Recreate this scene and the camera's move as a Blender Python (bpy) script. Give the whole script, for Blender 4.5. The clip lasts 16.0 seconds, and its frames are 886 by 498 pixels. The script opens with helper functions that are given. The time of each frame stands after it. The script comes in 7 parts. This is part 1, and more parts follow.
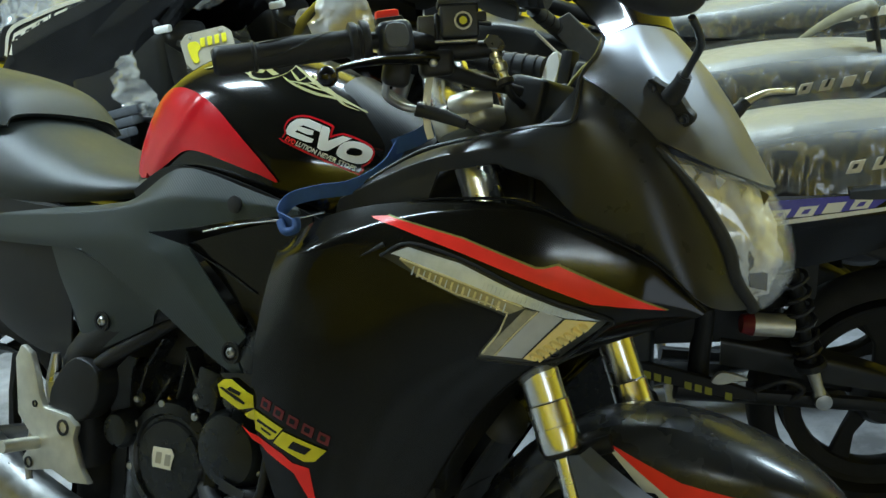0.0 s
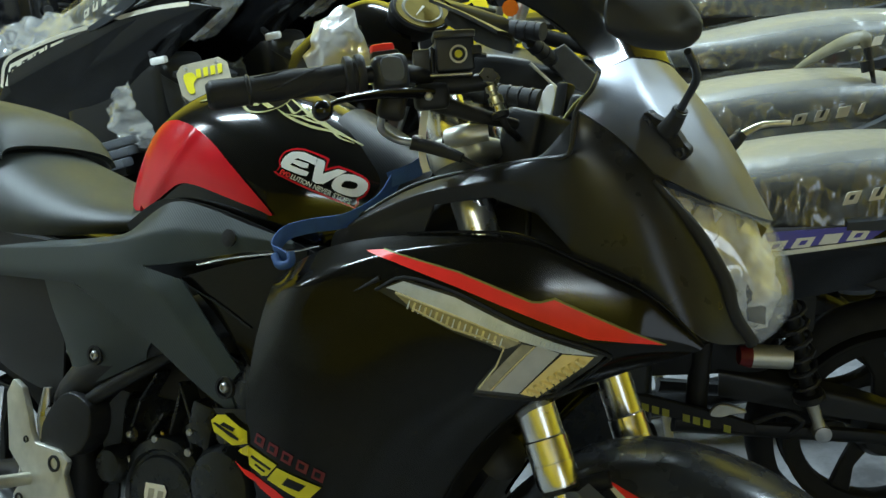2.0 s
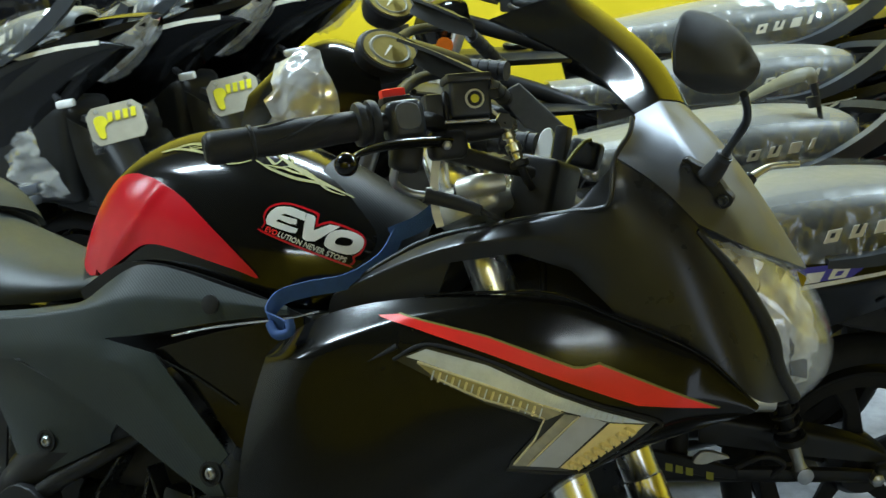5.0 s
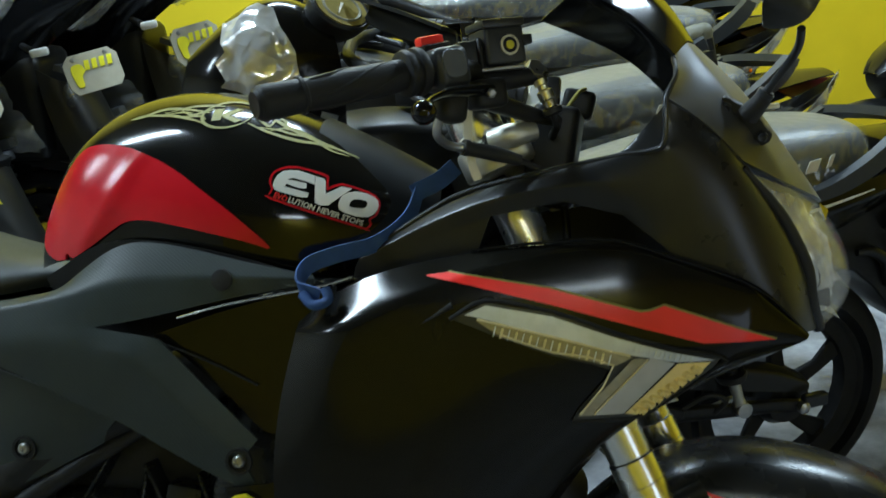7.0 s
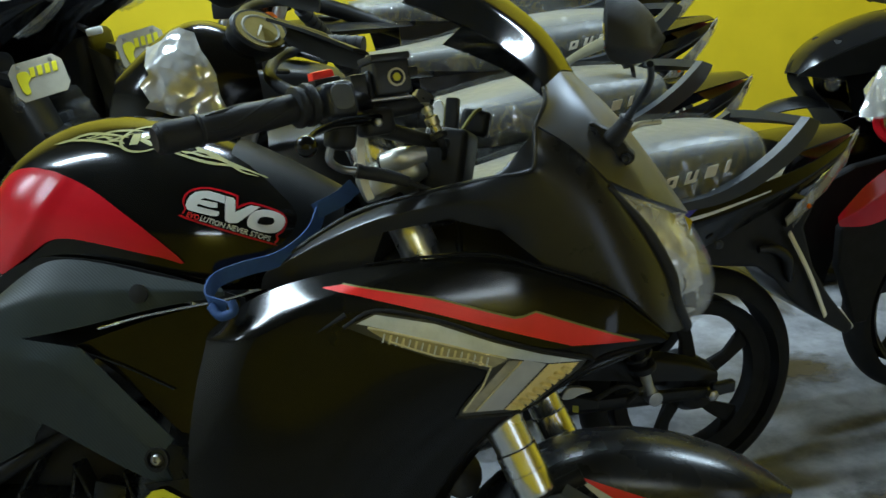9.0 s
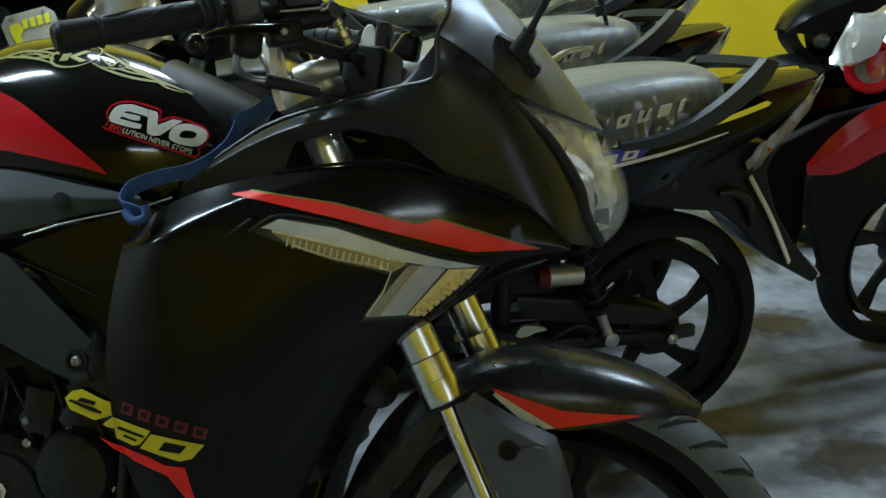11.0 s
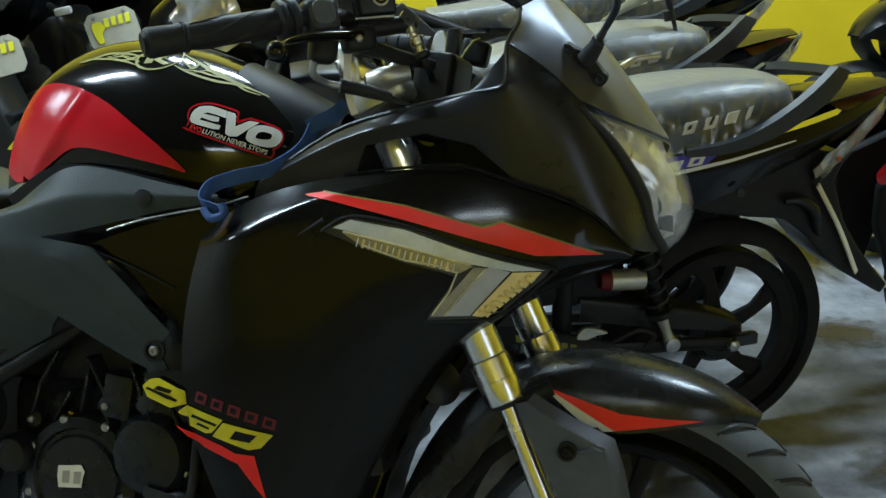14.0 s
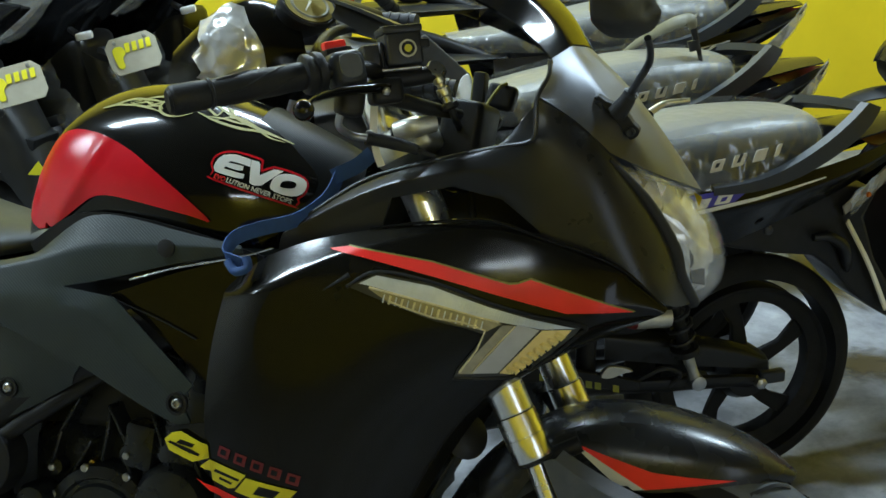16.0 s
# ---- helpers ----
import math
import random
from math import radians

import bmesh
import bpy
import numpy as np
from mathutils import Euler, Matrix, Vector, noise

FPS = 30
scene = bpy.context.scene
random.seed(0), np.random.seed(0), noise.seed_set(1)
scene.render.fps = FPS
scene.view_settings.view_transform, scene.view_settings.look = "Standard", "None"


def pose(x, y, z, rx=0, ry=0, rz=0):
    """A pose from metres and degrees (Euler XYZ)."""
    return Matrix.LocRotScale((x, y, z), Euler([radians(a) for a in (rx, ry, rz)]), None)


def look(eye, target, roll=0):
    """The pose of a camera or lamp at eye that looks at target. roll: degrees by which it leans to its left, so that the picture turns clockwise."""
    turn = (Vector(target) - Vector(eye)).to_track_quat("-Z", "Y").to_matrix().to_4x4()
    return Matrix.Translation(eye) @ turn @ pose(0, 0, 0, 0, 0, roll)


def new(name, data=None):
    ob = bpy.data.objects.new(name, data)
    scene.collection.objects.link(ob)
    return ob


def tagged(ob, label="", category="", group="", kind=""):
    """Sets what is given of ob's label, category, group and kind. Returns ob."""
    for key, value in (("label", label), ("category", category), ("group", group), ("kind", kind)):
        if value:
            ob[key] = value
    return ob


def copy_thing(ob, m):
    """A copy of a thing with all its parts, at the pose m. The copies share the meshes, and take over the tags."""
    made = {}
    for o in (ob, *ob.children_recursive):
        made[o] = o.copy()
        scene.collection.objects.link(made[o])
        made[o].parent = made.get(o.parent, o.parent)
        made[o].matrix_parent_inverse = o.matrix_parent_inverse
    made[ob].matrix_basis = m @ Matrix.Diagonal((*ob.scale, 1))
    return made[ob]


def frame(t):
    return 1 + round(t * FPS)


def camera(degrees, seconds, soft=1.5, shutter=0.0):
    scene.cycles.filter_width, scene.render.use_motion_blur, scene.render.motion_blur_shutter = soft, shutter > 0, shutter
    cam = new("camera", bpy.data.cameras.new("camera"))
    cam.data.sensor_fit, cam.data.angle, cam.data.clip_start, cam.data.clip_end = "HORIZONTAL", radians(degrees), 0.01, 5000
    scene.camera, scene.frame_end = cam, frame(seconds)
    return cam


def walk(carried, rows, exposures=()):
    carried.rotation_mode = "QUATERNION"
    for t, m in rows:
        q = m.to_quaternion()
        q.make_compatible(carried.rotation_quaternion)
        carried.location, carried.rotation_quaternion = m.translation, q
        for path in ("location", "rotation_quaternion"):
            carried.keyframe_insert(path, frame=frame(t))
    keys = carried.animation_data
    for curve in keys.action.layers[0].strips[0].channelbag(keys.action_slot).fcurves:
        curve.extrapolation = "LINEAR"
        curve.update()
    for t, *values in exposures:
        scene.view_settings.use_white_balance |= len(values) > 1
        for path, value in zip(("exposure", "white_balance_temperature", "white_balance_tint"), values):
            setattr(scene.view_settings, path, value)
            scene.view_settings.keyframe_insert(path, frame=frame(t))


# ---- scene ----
from mathutils.bvhtree import BVHTree

cam = camera(48.7, 16.0, shutter=0.4)
METRES, EYE, TILT, LEAN, TURN = 1.25, 1.285, -20.0, 3.0, 30.0
ROWS = [
    (0.0, 0.0, 0.0, 0.0, 0.0, 0.0, 0.0),
    (0.5, 0.0044, 0.007, 0.0021, -0.06, 0.4, 0.04),
    (1.0, -0.0015, 0.0074, 0.0039, -0.12, 0.9, 0.05),
    (1.5, -0.0002, 0.0066, 0.0063, -0.16, 1.28, 0.08),
    (2.0, 0.0003, 0.0075, 0.0063, -0.23, 1.63, 0.13),
    (2.5, 0.0054, 0.0126, 0.0093, -0.36, 1.96, 0.2),
    (3.0, 0.008, 0.0195, 0.0121, -0.51, 2.3, 0.26),
    (3.5, -0.0037, 0.0241, 0.0139, -0.75, 2.72, 0.31),
    (4.0, -0.0384, 0.0342, 0.019, -1.54, 3.27, 0.45),
    (6.5, -0.2717, 0.2191, 0.0618, -17.01, 2.08, 5.98),
    (7.0, -0.3393, 0.1878, 0.0345, -18.39, 1.41, 6.58),
    (7.5, -0.3809, 0.1559, 0.0102, -19.3, 0.86, 7.06),
    (8.0, -0.3736, 0.1508, 0.0332, -19.79, 0.68, 7.3),
    (8.5, -0.3384, 0.1193, 0.0566, -20.1, 0.5, 7.45),
    (9.0, -0.2952, 0.0755, 0.0497, -20.14, 0.44, 7.42),
    (11.5, -0.1821, -0.0042, -0.0568, -17.45, -0.45, 6.46),
    (12.0, -0.1882, -0.0343, -0.0663, -16.85, -0.48, 6.17),
    (12.5, -0.1896, -0.0366, -0.0644, -16.19, -0.44, 5.91),
    (13.0, -0.1976, -0.0314, -0.0565, -15.48, -0.28, 5.68),
    (13.5, -0.2026, -0.0198, -0.0455, -14.96, -0.14, 5.51),
    (14.0, -0.1996, -0.009, -0.0363, -14.52, -0.05, 5.4),
    (14.5, -0.1948, -0.0028, -0.0282, -14.17, 0.06, 5.31),
    (15.0, -0.1916, 0.006, -0.0211, -13.87, 0.19, 5.26),
    (15.5, -0.1924, 0.0067, -0.0049, -13.69, 0.32, 5.22),
    (16.0, -0.2028, 0.0109, 0.0152, -13.62, 0.43, 5.2),
]
walk(cam, [(t, pose(0, 0, EYE, TILT, LEAN, TURN) @ pose(METRES * x, METRES * y, METRES * z, 90 + pitch, roll, yaw)) for t, x, y, z, yaw, pitch, roll in ROWS],
     [(0.0, 0.46, 6600, 11), (2.0, 0.36, 6650, 11), (3.0, 0.36, 6700, 11), (4.0, 0.38, 6750, 12), (6.5, 0.19, 6450, 14), (7.0, 0.05, 6450, 13), (7.5, -0.12, 6450, 13), (8.5, 0.02, 6450, 13), (9.0, 0.0, 6450, 14), (11.5, -0.19, 6450, 14), (12.5, 0.08, 6350, 14), (14.0, 0.16, 6450, 14), (15.0, 0.23, 6500, 14), (16.0, 0.28, 6600, 14)])

# ---- light ----
world = bpy.data.worlds.new("world")
scene.world = world
world.use_nodes = True
world.node_tree.nodes["Background"].inputs["Color"].default_value = (0.75, 0.85, 1.0, 1)
world.node_tree.nodes["Background"].inputs["Strength"].default_value = 0.004


def area_lamp(name, where, target, size_x, size_y, watts, colour):
    data = bpy.data.lights.new(name, "AREA")
    data.shape, data.size, data.size_y = "RECTANGLE", size_x, size_y
    data.energy, data.color = watts, colour
    ob = new(name, data)
    ob.matrix_world = look(where, target)
    return ob


# ---- materials ----
def material(name, colour, rough=0.5, metal=0.0, vary=0.15, scale=30.0, bump=0.0, bump_scale=200.0,
             coat=0.0, transmission=0.0, ior=1.45, rough_vary=0.1, alpha=1.0, island=0.0):
    m = bpy.data.materials.new(name)
    m.use_nodes = True
    nt = m.node_tree
    n, ln = nt.nodes, nt.links
    p = n["Principled BSDF"]
    p.inputs["Metallic"].default_value = metal
    p.inputs["IOR"].default_value = ior
    p.inputs["Coat Weight"].default_value = coat
    p.inputs["Coat Roughness"].default_value = 0.06
    p.inputs["Transmission Weight"].default_value = transmission
    p.inputs["Alpha"].default_value = alpha
    co = n.new("ShaderNodeTexCoord")
    big = n.new("ShaderNodeTexNoise")
    big.inputs["Scale"].default_value = scale * 0.15
    big.inputs["Detail"].default_value = 5
    fine = n.new("ShaderNodeTexNoise")
    fine.inputs["Scale"].default_value = scale
    fine.inputs["Detail"].default_value = 4
    ln.new(co.outputs["Object"], big.inputs["Vector"])
    ln.new(co.outputs["Object"], fine.inputs["Vector"])
    add = n.new("ShaderNodeMath")
    add.operation = "ADD"
    ln.new(big.outputs["Fac"], add.inputs[0])
    ln.new(fine.outputs["Fac"], add.inputs[1])
    ramp = n.new("ShaderNodeMapRange")
    ramp.inputs["From Min"].default_value, ramp.inputs["From Max"].default_value = 0.6, 1.4
    ramp.inputs["To Min"].default_value, ramp.inputs["To Max"].default_value = 1 - vary, 1 + vary
    ln.new(add.outputs[0], ramp.inputs["Value"])
    mul = n.new("ShaderNodeVectorMath")
    mul.operation = "SCALE"
    mul.inputs[0].default_value = colour
    ln.new(ramp.outputs["Result"], mul.inputs["Scale"])
    ln.new(mul.outputs["Vector"], p.inputs["Base Color"])
    rr = n.new("ShaderNodeMapRange")
    rr.inputs["From Min"].default_value, rr.inputs["From Max"].default_value = 0.6, 1.4
    rr.inputs["To Min"].default_value = max(0.02, rough - rough_vary * rough)
    rr.inputs["To Max"].default_value = min(1, rough + rough_vary * rough * 1.5)
    ln.new(add.outputs[0], rr.inputs["Value"])
    ln.new(rr.outputs["Result"], p.inputs["Roughness"])
    if bump:
        bn = n.new("ShaderNodeTexNoise")
        bn.inputs["Scale"].default_value = bump_scale
        bn.inputs["Detail"].default_value = 3
        ln.new(co.outputs["Object"], bn.inputs["Vector"])
        b = n.new("ShaderNodeBump")
        b.inputs["Strength"].default_value = bump
        b.inputs["Distance"].default_value = 0.002
        ln.new(bn.outputs["Fac"], b.inputs["Height"])
        ln.new(b.outputs["Normal"], p.inputs["Normal"])
    return m


def carbon_material(name, colour, gloss):
    """Film with a fine diagonal twill, about 3 mm a strand."""
    m = material(name, colour, 0.40, vary=0.2, scale=20)
    m.node_tree.nodes["Principled BSDF"].inputs["Specular IOR Level"].default_value = gloss
    nt = m.node_tree
    n, ln = nt.nodes, nt.links
    p = n["Principled BSDF"]
    co = n.new("ShaderNodeTexCoord")
    wave = n.new("ShaderNodeTexWave")
    wave.wave_type, wave.bands_direction = "BANDS", "DIAGONAL"
    wave.inputs["Scale"].default_value = 110
    wave.inputs["Distortion"].default_value = 0.0
    ln.new(co.outputs["Object"], wave.inputs["Vector"])
    old = p.inputs["Base Color"].links[0].from_socket
    mix = n.new("ShaderNodeVectorMath")
    mix.operation = "SCALE"
    ln.new(old, mix.inputs[0])
    mr = n.new("ShaderNodeMapRange")
    mr.inputs["To Min"].default_value, mr.inputs["To Max"].default_value = 0.86, 1.14
    ln.new(wave.outputs["Fac"], mr.inputs["Value"])
    ln.new(mr.outputs["Result"], mix.inputs["Scale"])
    ln.new(mix.outputs["Vector"], p.inputs["Base Color"])
    b = n.new("ShaderNodeBump")
    b.inputs["Strength"].default_value, b.inputs["Distance"].default_value = 0.12, 0.001
    ln.new(wave.outputs["Fac"], b.inputs["Height"])
    ln.new(b.outputs["Normal"], p.inputs["Normal"])
    return m


def film_material(name, colour, alpha, rough, scale, strength, metal=0.0):
    """Thin crumpled clear plastic film."""
    m = material(name, colour, rough, metal=metal, vary=0.1, scale=8, alpha=alpha)
    nt = m.node_tree
    n, ln = nt.nodes, nt.links
    p = n["Principled BSDF"]
    co = n.new("ShaderNodeTexCoord")
    warp = n.new("ShaderNodeTexNoise")
    warp.inputs["Scale"].default_value, warp.inputs["Detail"].default_value = scale * .5, 2
    ln.new(co.outputs["Object"], warp.inputs["Vector"])
    move = n.new("ShaderNodeVectorMath")
    move.operation = "MULTIPLY_ADD"
    move.inputs[1].default_value = (.08, .08, .08)
    ln.new(warp.outputs["Color"], move.inputs[0])
    ln.new(co.outputs["Object"], move.inputs[2])
    vor = n.new("ShaderNodeTexVoronoi")
    vor.feature = "F1"
    vor.inputs["Scale"].default_value = scale * 1.3
    ln.new(move.outputs["Vector"], vor.inputs["Vector"])
    b = n.new("ShaderNodeBump")
    b.inputs["Strength"].default_value, b.inputs["Distance"].default_value = strength, 0.02
    ln.new(vor.outputs["Distance"], b.inputs["Height"])
    ln.new(b.outputs["Normal"], p.inputs["Normal"])
    return m


def floor_material():
    m = material("polished_cement", (0.27, 0.272, 0.285), 0.44, vary=0.3, scale=6, bump=0.08, bump_scale=60, rough_vary=0.3)
    nt = m.node_tree
    n, ln = nt.nodes, nt.links
    p = n["Principled BSDF"]
    co = n.new("ShaderNodeTexCoord")
    no = n.new("ShaderNodeTexNoise")
    no.inputs["Scale"].default_value, no.inputs["Detail"].default_value = 4.6, 9
    no.inputs["Roughness"].default_value, no.inputs["Distortion"].default_value = 0.66, 0.15
    ln.new(co.outputs["Object"], no.inputs["Vector"])
    mr = n.new("ShaderNodeMapRange")
    mr.inputs["From Min"].default_value, mr.inputs["From Max"].default_value = 0.35, 0.65
    mr.inputs["To Min"].default_value, mr.inputs["To Max"].default_value = 0.38, 1.2
    ln.new(no.outputs["Fac"], mr.inputs["Value"])
    old = p.inputs["Base Color"].links[0].from_socket
    mix = n.new("ShaderNodeVectorMath")
    mix.operation = "SCALE"
    ln.new(old, mix.inputs[0])
    ln.new(mr.outputs["Result"], mix.inputs["Scale"])
    ln.new(mix.outputs["Vector"], p.inputs["Base Color"])
    return m


def patch_material():
    """Brown blotch over the cement, fading out with a ragged edge."""
    m = material("brown_blotch", (0.075, 0.055, 0.026), 0.38, vary=0.35, scale=9, rough_vary=0.3)
    nt = m.node_tree
    n, ln = nt.nodes, nt.links
    co = n.new("ShaderNodeTexCoord")
    away = n.new("ShaderNodeVectorMath")
    away.operation = "LENGTH"
    ln.new(co.outputs["Object"], away.inputs[0])
    no = n.new("ShaderNodeTexNoise")
    no.inputs["Scale"].default_value, no.inputs["Detail"].default_value = 3.2, 6
    ln.new(co.outputs["Object"], no.inputs["Vector"])
    add = n.new("ShaderNodeMath")
    add.operation = "MULTIPLY_ADD"
    add.inputs[1].default_value = -1.3
    ln.new(no.outputs["Fac"], add.inputs[0])
    ln.new(away.outputs["Value"], add.inputs[2])
    mr = n.new("ShaderNodeMapRange")
    mr.inputs["From Min"].default_value, mr.inputs["From Max"].default_value = -0.35, 0.30
    mr.inputs["To Min"].default_value, mr.inputs["To Max"].default_value = 0.85, 0.0
    ln.new(add.outputs["Value"], mr.inputs["Value"])
    ln.new(mr.outputs["Result"], n["Principled BSDF"].inputs["Alpha"])
    return m


BLOTCH = patch_material()
GLOSS = material("gloss_black_paint", (0.0050, 0.0047, 0.0040), 0.11, vary=0.25, scale=15, rough_vary=0.25)
DEEP = material("deep_gloss_black", (0.0060, 0.0060, 0.0063), 0.14, vary=0.25, scale=15, rough_vary=0.25)
PAINT = material("deep_black_paint", (0.0070, 0.0066, 0.0052), 0.12, vary=0.25, scale=15, rough_vary=0.25)
PAINT.node_tree.nodes["Principled BSDF"].inputs["Specular IOR Level"].default_value = 0.32
FENDERPAINT = material("semi_gloss_black_paint", (0.016, 0.016, 0.016), 0.24, vary=0.2, scale=25, rough_vary=0.25)
RAIL = material("dark_grey_rail_paint", (0.030, 0.033, 0.037), 0.42, vary=0.2, scale=30, bump=0.1, bump_scale=400)
SATIN = material("satin_black_paint", (0.013, 0.013, 0.0125), 0.34, vary=0.2, scale=25, rough_vary=0.2)
COWLPAINT = material("satin_dark_metallic", (0.028, 0.0285, 0.030), 0.28, metal=0.4, vary=0.15, scale=25, rough_vary=0.2)
CAST = material("painted_casting", (0.022, 0.024, 0.028), 0.33, vary=0.25, scale=50, bump=0.12, bump_scale=500)
NOSE = material("satin_graphite_paint", (0.165, 0.170, 0.184), 0.38, metal=0.9, vary=0.15, scale=25, rough_vary=0.2)
SHELL = material("grained_black_plastic", (0.016, 0.0165, 0.018), 0.58, vary=0.3, scale=80, bump=0.35, bump_scale=900)
PLASTIC = material("black_plastic", (0.014, 0.014, 0.0145), 0.42, vary=0.3, scale=60, bump=0.1, bump_scale=600)
RUBBER = material("black_rubber", (0.019, 0.019, 0.020), 0.5, vary=0.3, scale=40, bump=0.2, bump_scale=300)
TYRE = material("tyre_rubber", (0.016, 0.016, 0.0165), 0.62, vary=0.35, scale=30, bump=0.25, bump_scale=250)
TREAD = material("grey_tread_rubber", (0.085, 0.095, 0.108), 0.55, vary=0.3, scale=25, bump=0.25, bump_scale=250)
LEATHER = material("black_vinyl", (0.026, 0.030, 0.028), 0.40, vary=0.25, scale=40, bump=0.3, bump_scale=500)
CARBON = carbon_material("carbon_twill", (0.018, 0.0255, 0.0235), 0.5)
DARKCARBON = carbon_material("dark_carbon_twill", (0.0035, 0.004, 0.004), 0.26)
RED = material("red_paint", (0.56, 0.010, 0.018), 0.17, vary=0.12, scale=20, rough_vary=0.25)
REDFILM = material("red_sticker", (0.95, 0.028, 0.020), 0.35, vary=0.1, scale=30)
DARKRED = material("dark_red_print", (0.16, 0.012, 0.016), 0.4, vary=0.15, scale=40)
YELLOW = material("yellow_sticker", (0.70, 0.62, 0.02), 0.4, vary=0.1, scale=40)
OLIVEINK = material("olive_yellow_print", (0.30, 0.30, 0.03), 0.45, vary=0.2, scale=60)
GOLDINK = material("pale_gold_print", (0.23, 0.21, 0.04), 0.5, vary=0.25, scale=60)
CREAM = material("cream_sticker", (0.72, 0.68, 0.55), 0.4, vary=0.1, scale=40)
WHITE = material("white_print", (0.80, 0.80, 0.77), 0.35, vary=0.08, scale=40)
SEATINK = material("worn_cream_print", (0.62, 0.58, 0.46), 0.45, vary=0.2, scale=70)
BLUEINK = material("blue_print", (0.05, 0.04, 0.40), 0.35, vary=0.1, scale=40)
CHROME = material("polished_tube", (0.86, 0.85, 0.80), 0.23, metal=1.0, vary=0.08, scale=30, rough_vary=0.3)
STEEL = material("steel", (0.45, 0.45, 0.44), 0.35, metal=1.0, vary=0.2, scale=60, rough_vary=0.3)
GOLD = material("gold_anodised", (0.52, 0.36, 0.09), 0.25, metal=1.0, vary=0.15, scale=40)
ALLOY = material("cast_alloy", (0.55, 0.54, 0.47), 0.42, metal=0.8, vary=0.2, scale=50, bump=0.15, bump_scale=400)
ENGINE = material("black_cast_engine", (0.012, 0.0135, 0.014), 0.27, metal=0.2, vary=0.35, scale=50, bump=0.25, bump_scale=300)
BLUE = material("blue_webbing", (0.028, 0.075, 0.22), 0.75, vary=0.25, scale=60, bump=0.5, bump_scale=700)
ORANGE = material("orange_reflector", (0.75, 0.16, 0.01), 0.2, vary=0.15, scale=60)
AMBER = material("amber_lens", (0.86, 0.68, 0.28), 0.2, vary=0.15, scale=50)
LAMPGOLD = material("pale_gold_edge", (0.80, 0.70, 0.40), 0.25, metal=0.4, vary=0.2, scale=60)
LEDSTRIP = material("lamp_inside", (0.42, 0.38, 0.26), 0.2, metal=0.5, vary=0.4, scale=60)
LAMPSILVER = material("lamp_silver", (0.52, 0.52, 0.51), 0.35, metal=0.3, vary=0.15, scale=40)
SILVERFILM = material("silver_reflector", (0.74, 0.80, 0.88), 0.14, metal=0.35, vary=0.2, scale=40, bump=0.3, bump_scale=160)
LAMPGREY = material("lamp_grey", (0.05, 0.05, 0.045), 0.3, metal=0.4, vary=0.2, scale=40)
WHITEWRAP = film_material("cloudy_crumpled_film", (0.92, 0.92, 0.90), 0.74, 0.10, 26.0, 0.25, 0.35)
CREASED = film_material("bright_creased_film", (0.93, 0.94, 0.92), 0.45, 0.12, 16.0, 0.10, 0.6)
BOWL = material("silvered_bowl", (0.82, 0.82, 0.80), 0.14, metal=0.45, vary=0.5, scale=55, rough_vary=0.4)
REFLECT = material("headlamp_reflector", (0.80, 0.80, 0.78), 0.12, metal=1.0, vary=0.1, scale=30, rough_vary=0.4)
LENS = film_material("clear_lens", (0.90, 0.90, 0.90), 0.16, 0.05, 12.0, 0.12, 0.7)
BRASS = material("brass", (0.66, 0.62, 0.46), 0.28, metal=1.0, vary=0.2, scale=60)
PLATECREAM = material("dusty_cream_plastic", (0.34, 0.31, 0.23), 0.5, vary=0.15, scale=30)
DIALGLASS = material("yellowed_dial_glass", (0.24, 0.19, 0.055), 0.18, vary=0.35, scale=30)
GUARD = material("grey_textured_plastic", (0.085, 0.093, 0.108), 0.45, vary=0.2, scale=60, bump=0.4, bump_scale=900)
CLEARFILM = film_material("glossy_film", (0.92, 0.92, 0.90), 0.12, 0.15, 15.0, 0.4, 0.9)
SMOKE = material("smoked_acrylic", (0.007, 0.007, 0.007), 0.09, vary=0.2, scale=10, alpha=0.93)
FILM = film_material("clear_film", (0.85, 0.85, 0.82), 0.18, 0.07, 22.0, 0.9, 0.85)
SEATFILM = film_material("dusty_film", (0.29, 0.282, 0.25), 0.52, 0.34, 26.0, 0.10, 0.05)
# dust lies on what faces up, the sides of the film stay clear
nt = SEATFILM.node_tree
geo, sep, ramp = nt.nodes.new("ShaderNodeNewGeometry"), nt.nodes.new("ShaderNodeSeparateXYZ"), nt.nodes.new("ShaderNodeMapRange")
ramp.inputs["From Min"].default_value, ramp.inputs["From Max"].default_value = 0.25, 0.95
ramp.inputs["To Min"].default_value, ramp.inputs["To Max"].default_value = 0.08, 0.62
nt.links.new(geo.outputs["Normal"], sep.inputs["Vector"])
nt.links.new(sep.outputs["Z"], ramp.inputs["Value"])
nt.links.new(ramp.outputs["Result"], nt.nodes["Principled BSDF"].inputs["Alpha"])
LAMPFILM = film_material("dusty_lens", (0.36, 0.33, 0.26), 0.85, 0.25, 24.0, 0.4, 0.1)
DUSTY = material("dusty_olive_plastic", (0.16, 0.15, 0.10), 0.5, vary=0.3, scale=30)
SPRING = material("spring_black", (0.03, 0.03, 0.033), 0.3, metal=0.2, vary=0.2, scale=40)
WALLPAINT = material("yellow_wall_paint", (0.72, 0.53, 0.012), 0.55, vary=0.10, scale=5, bump=0.12, bump_scale=90)
ROOFDECK = material("bare_grey_deck", (0.11, 0.11, 0.11), 0.8, vary=0.2, scale=6)
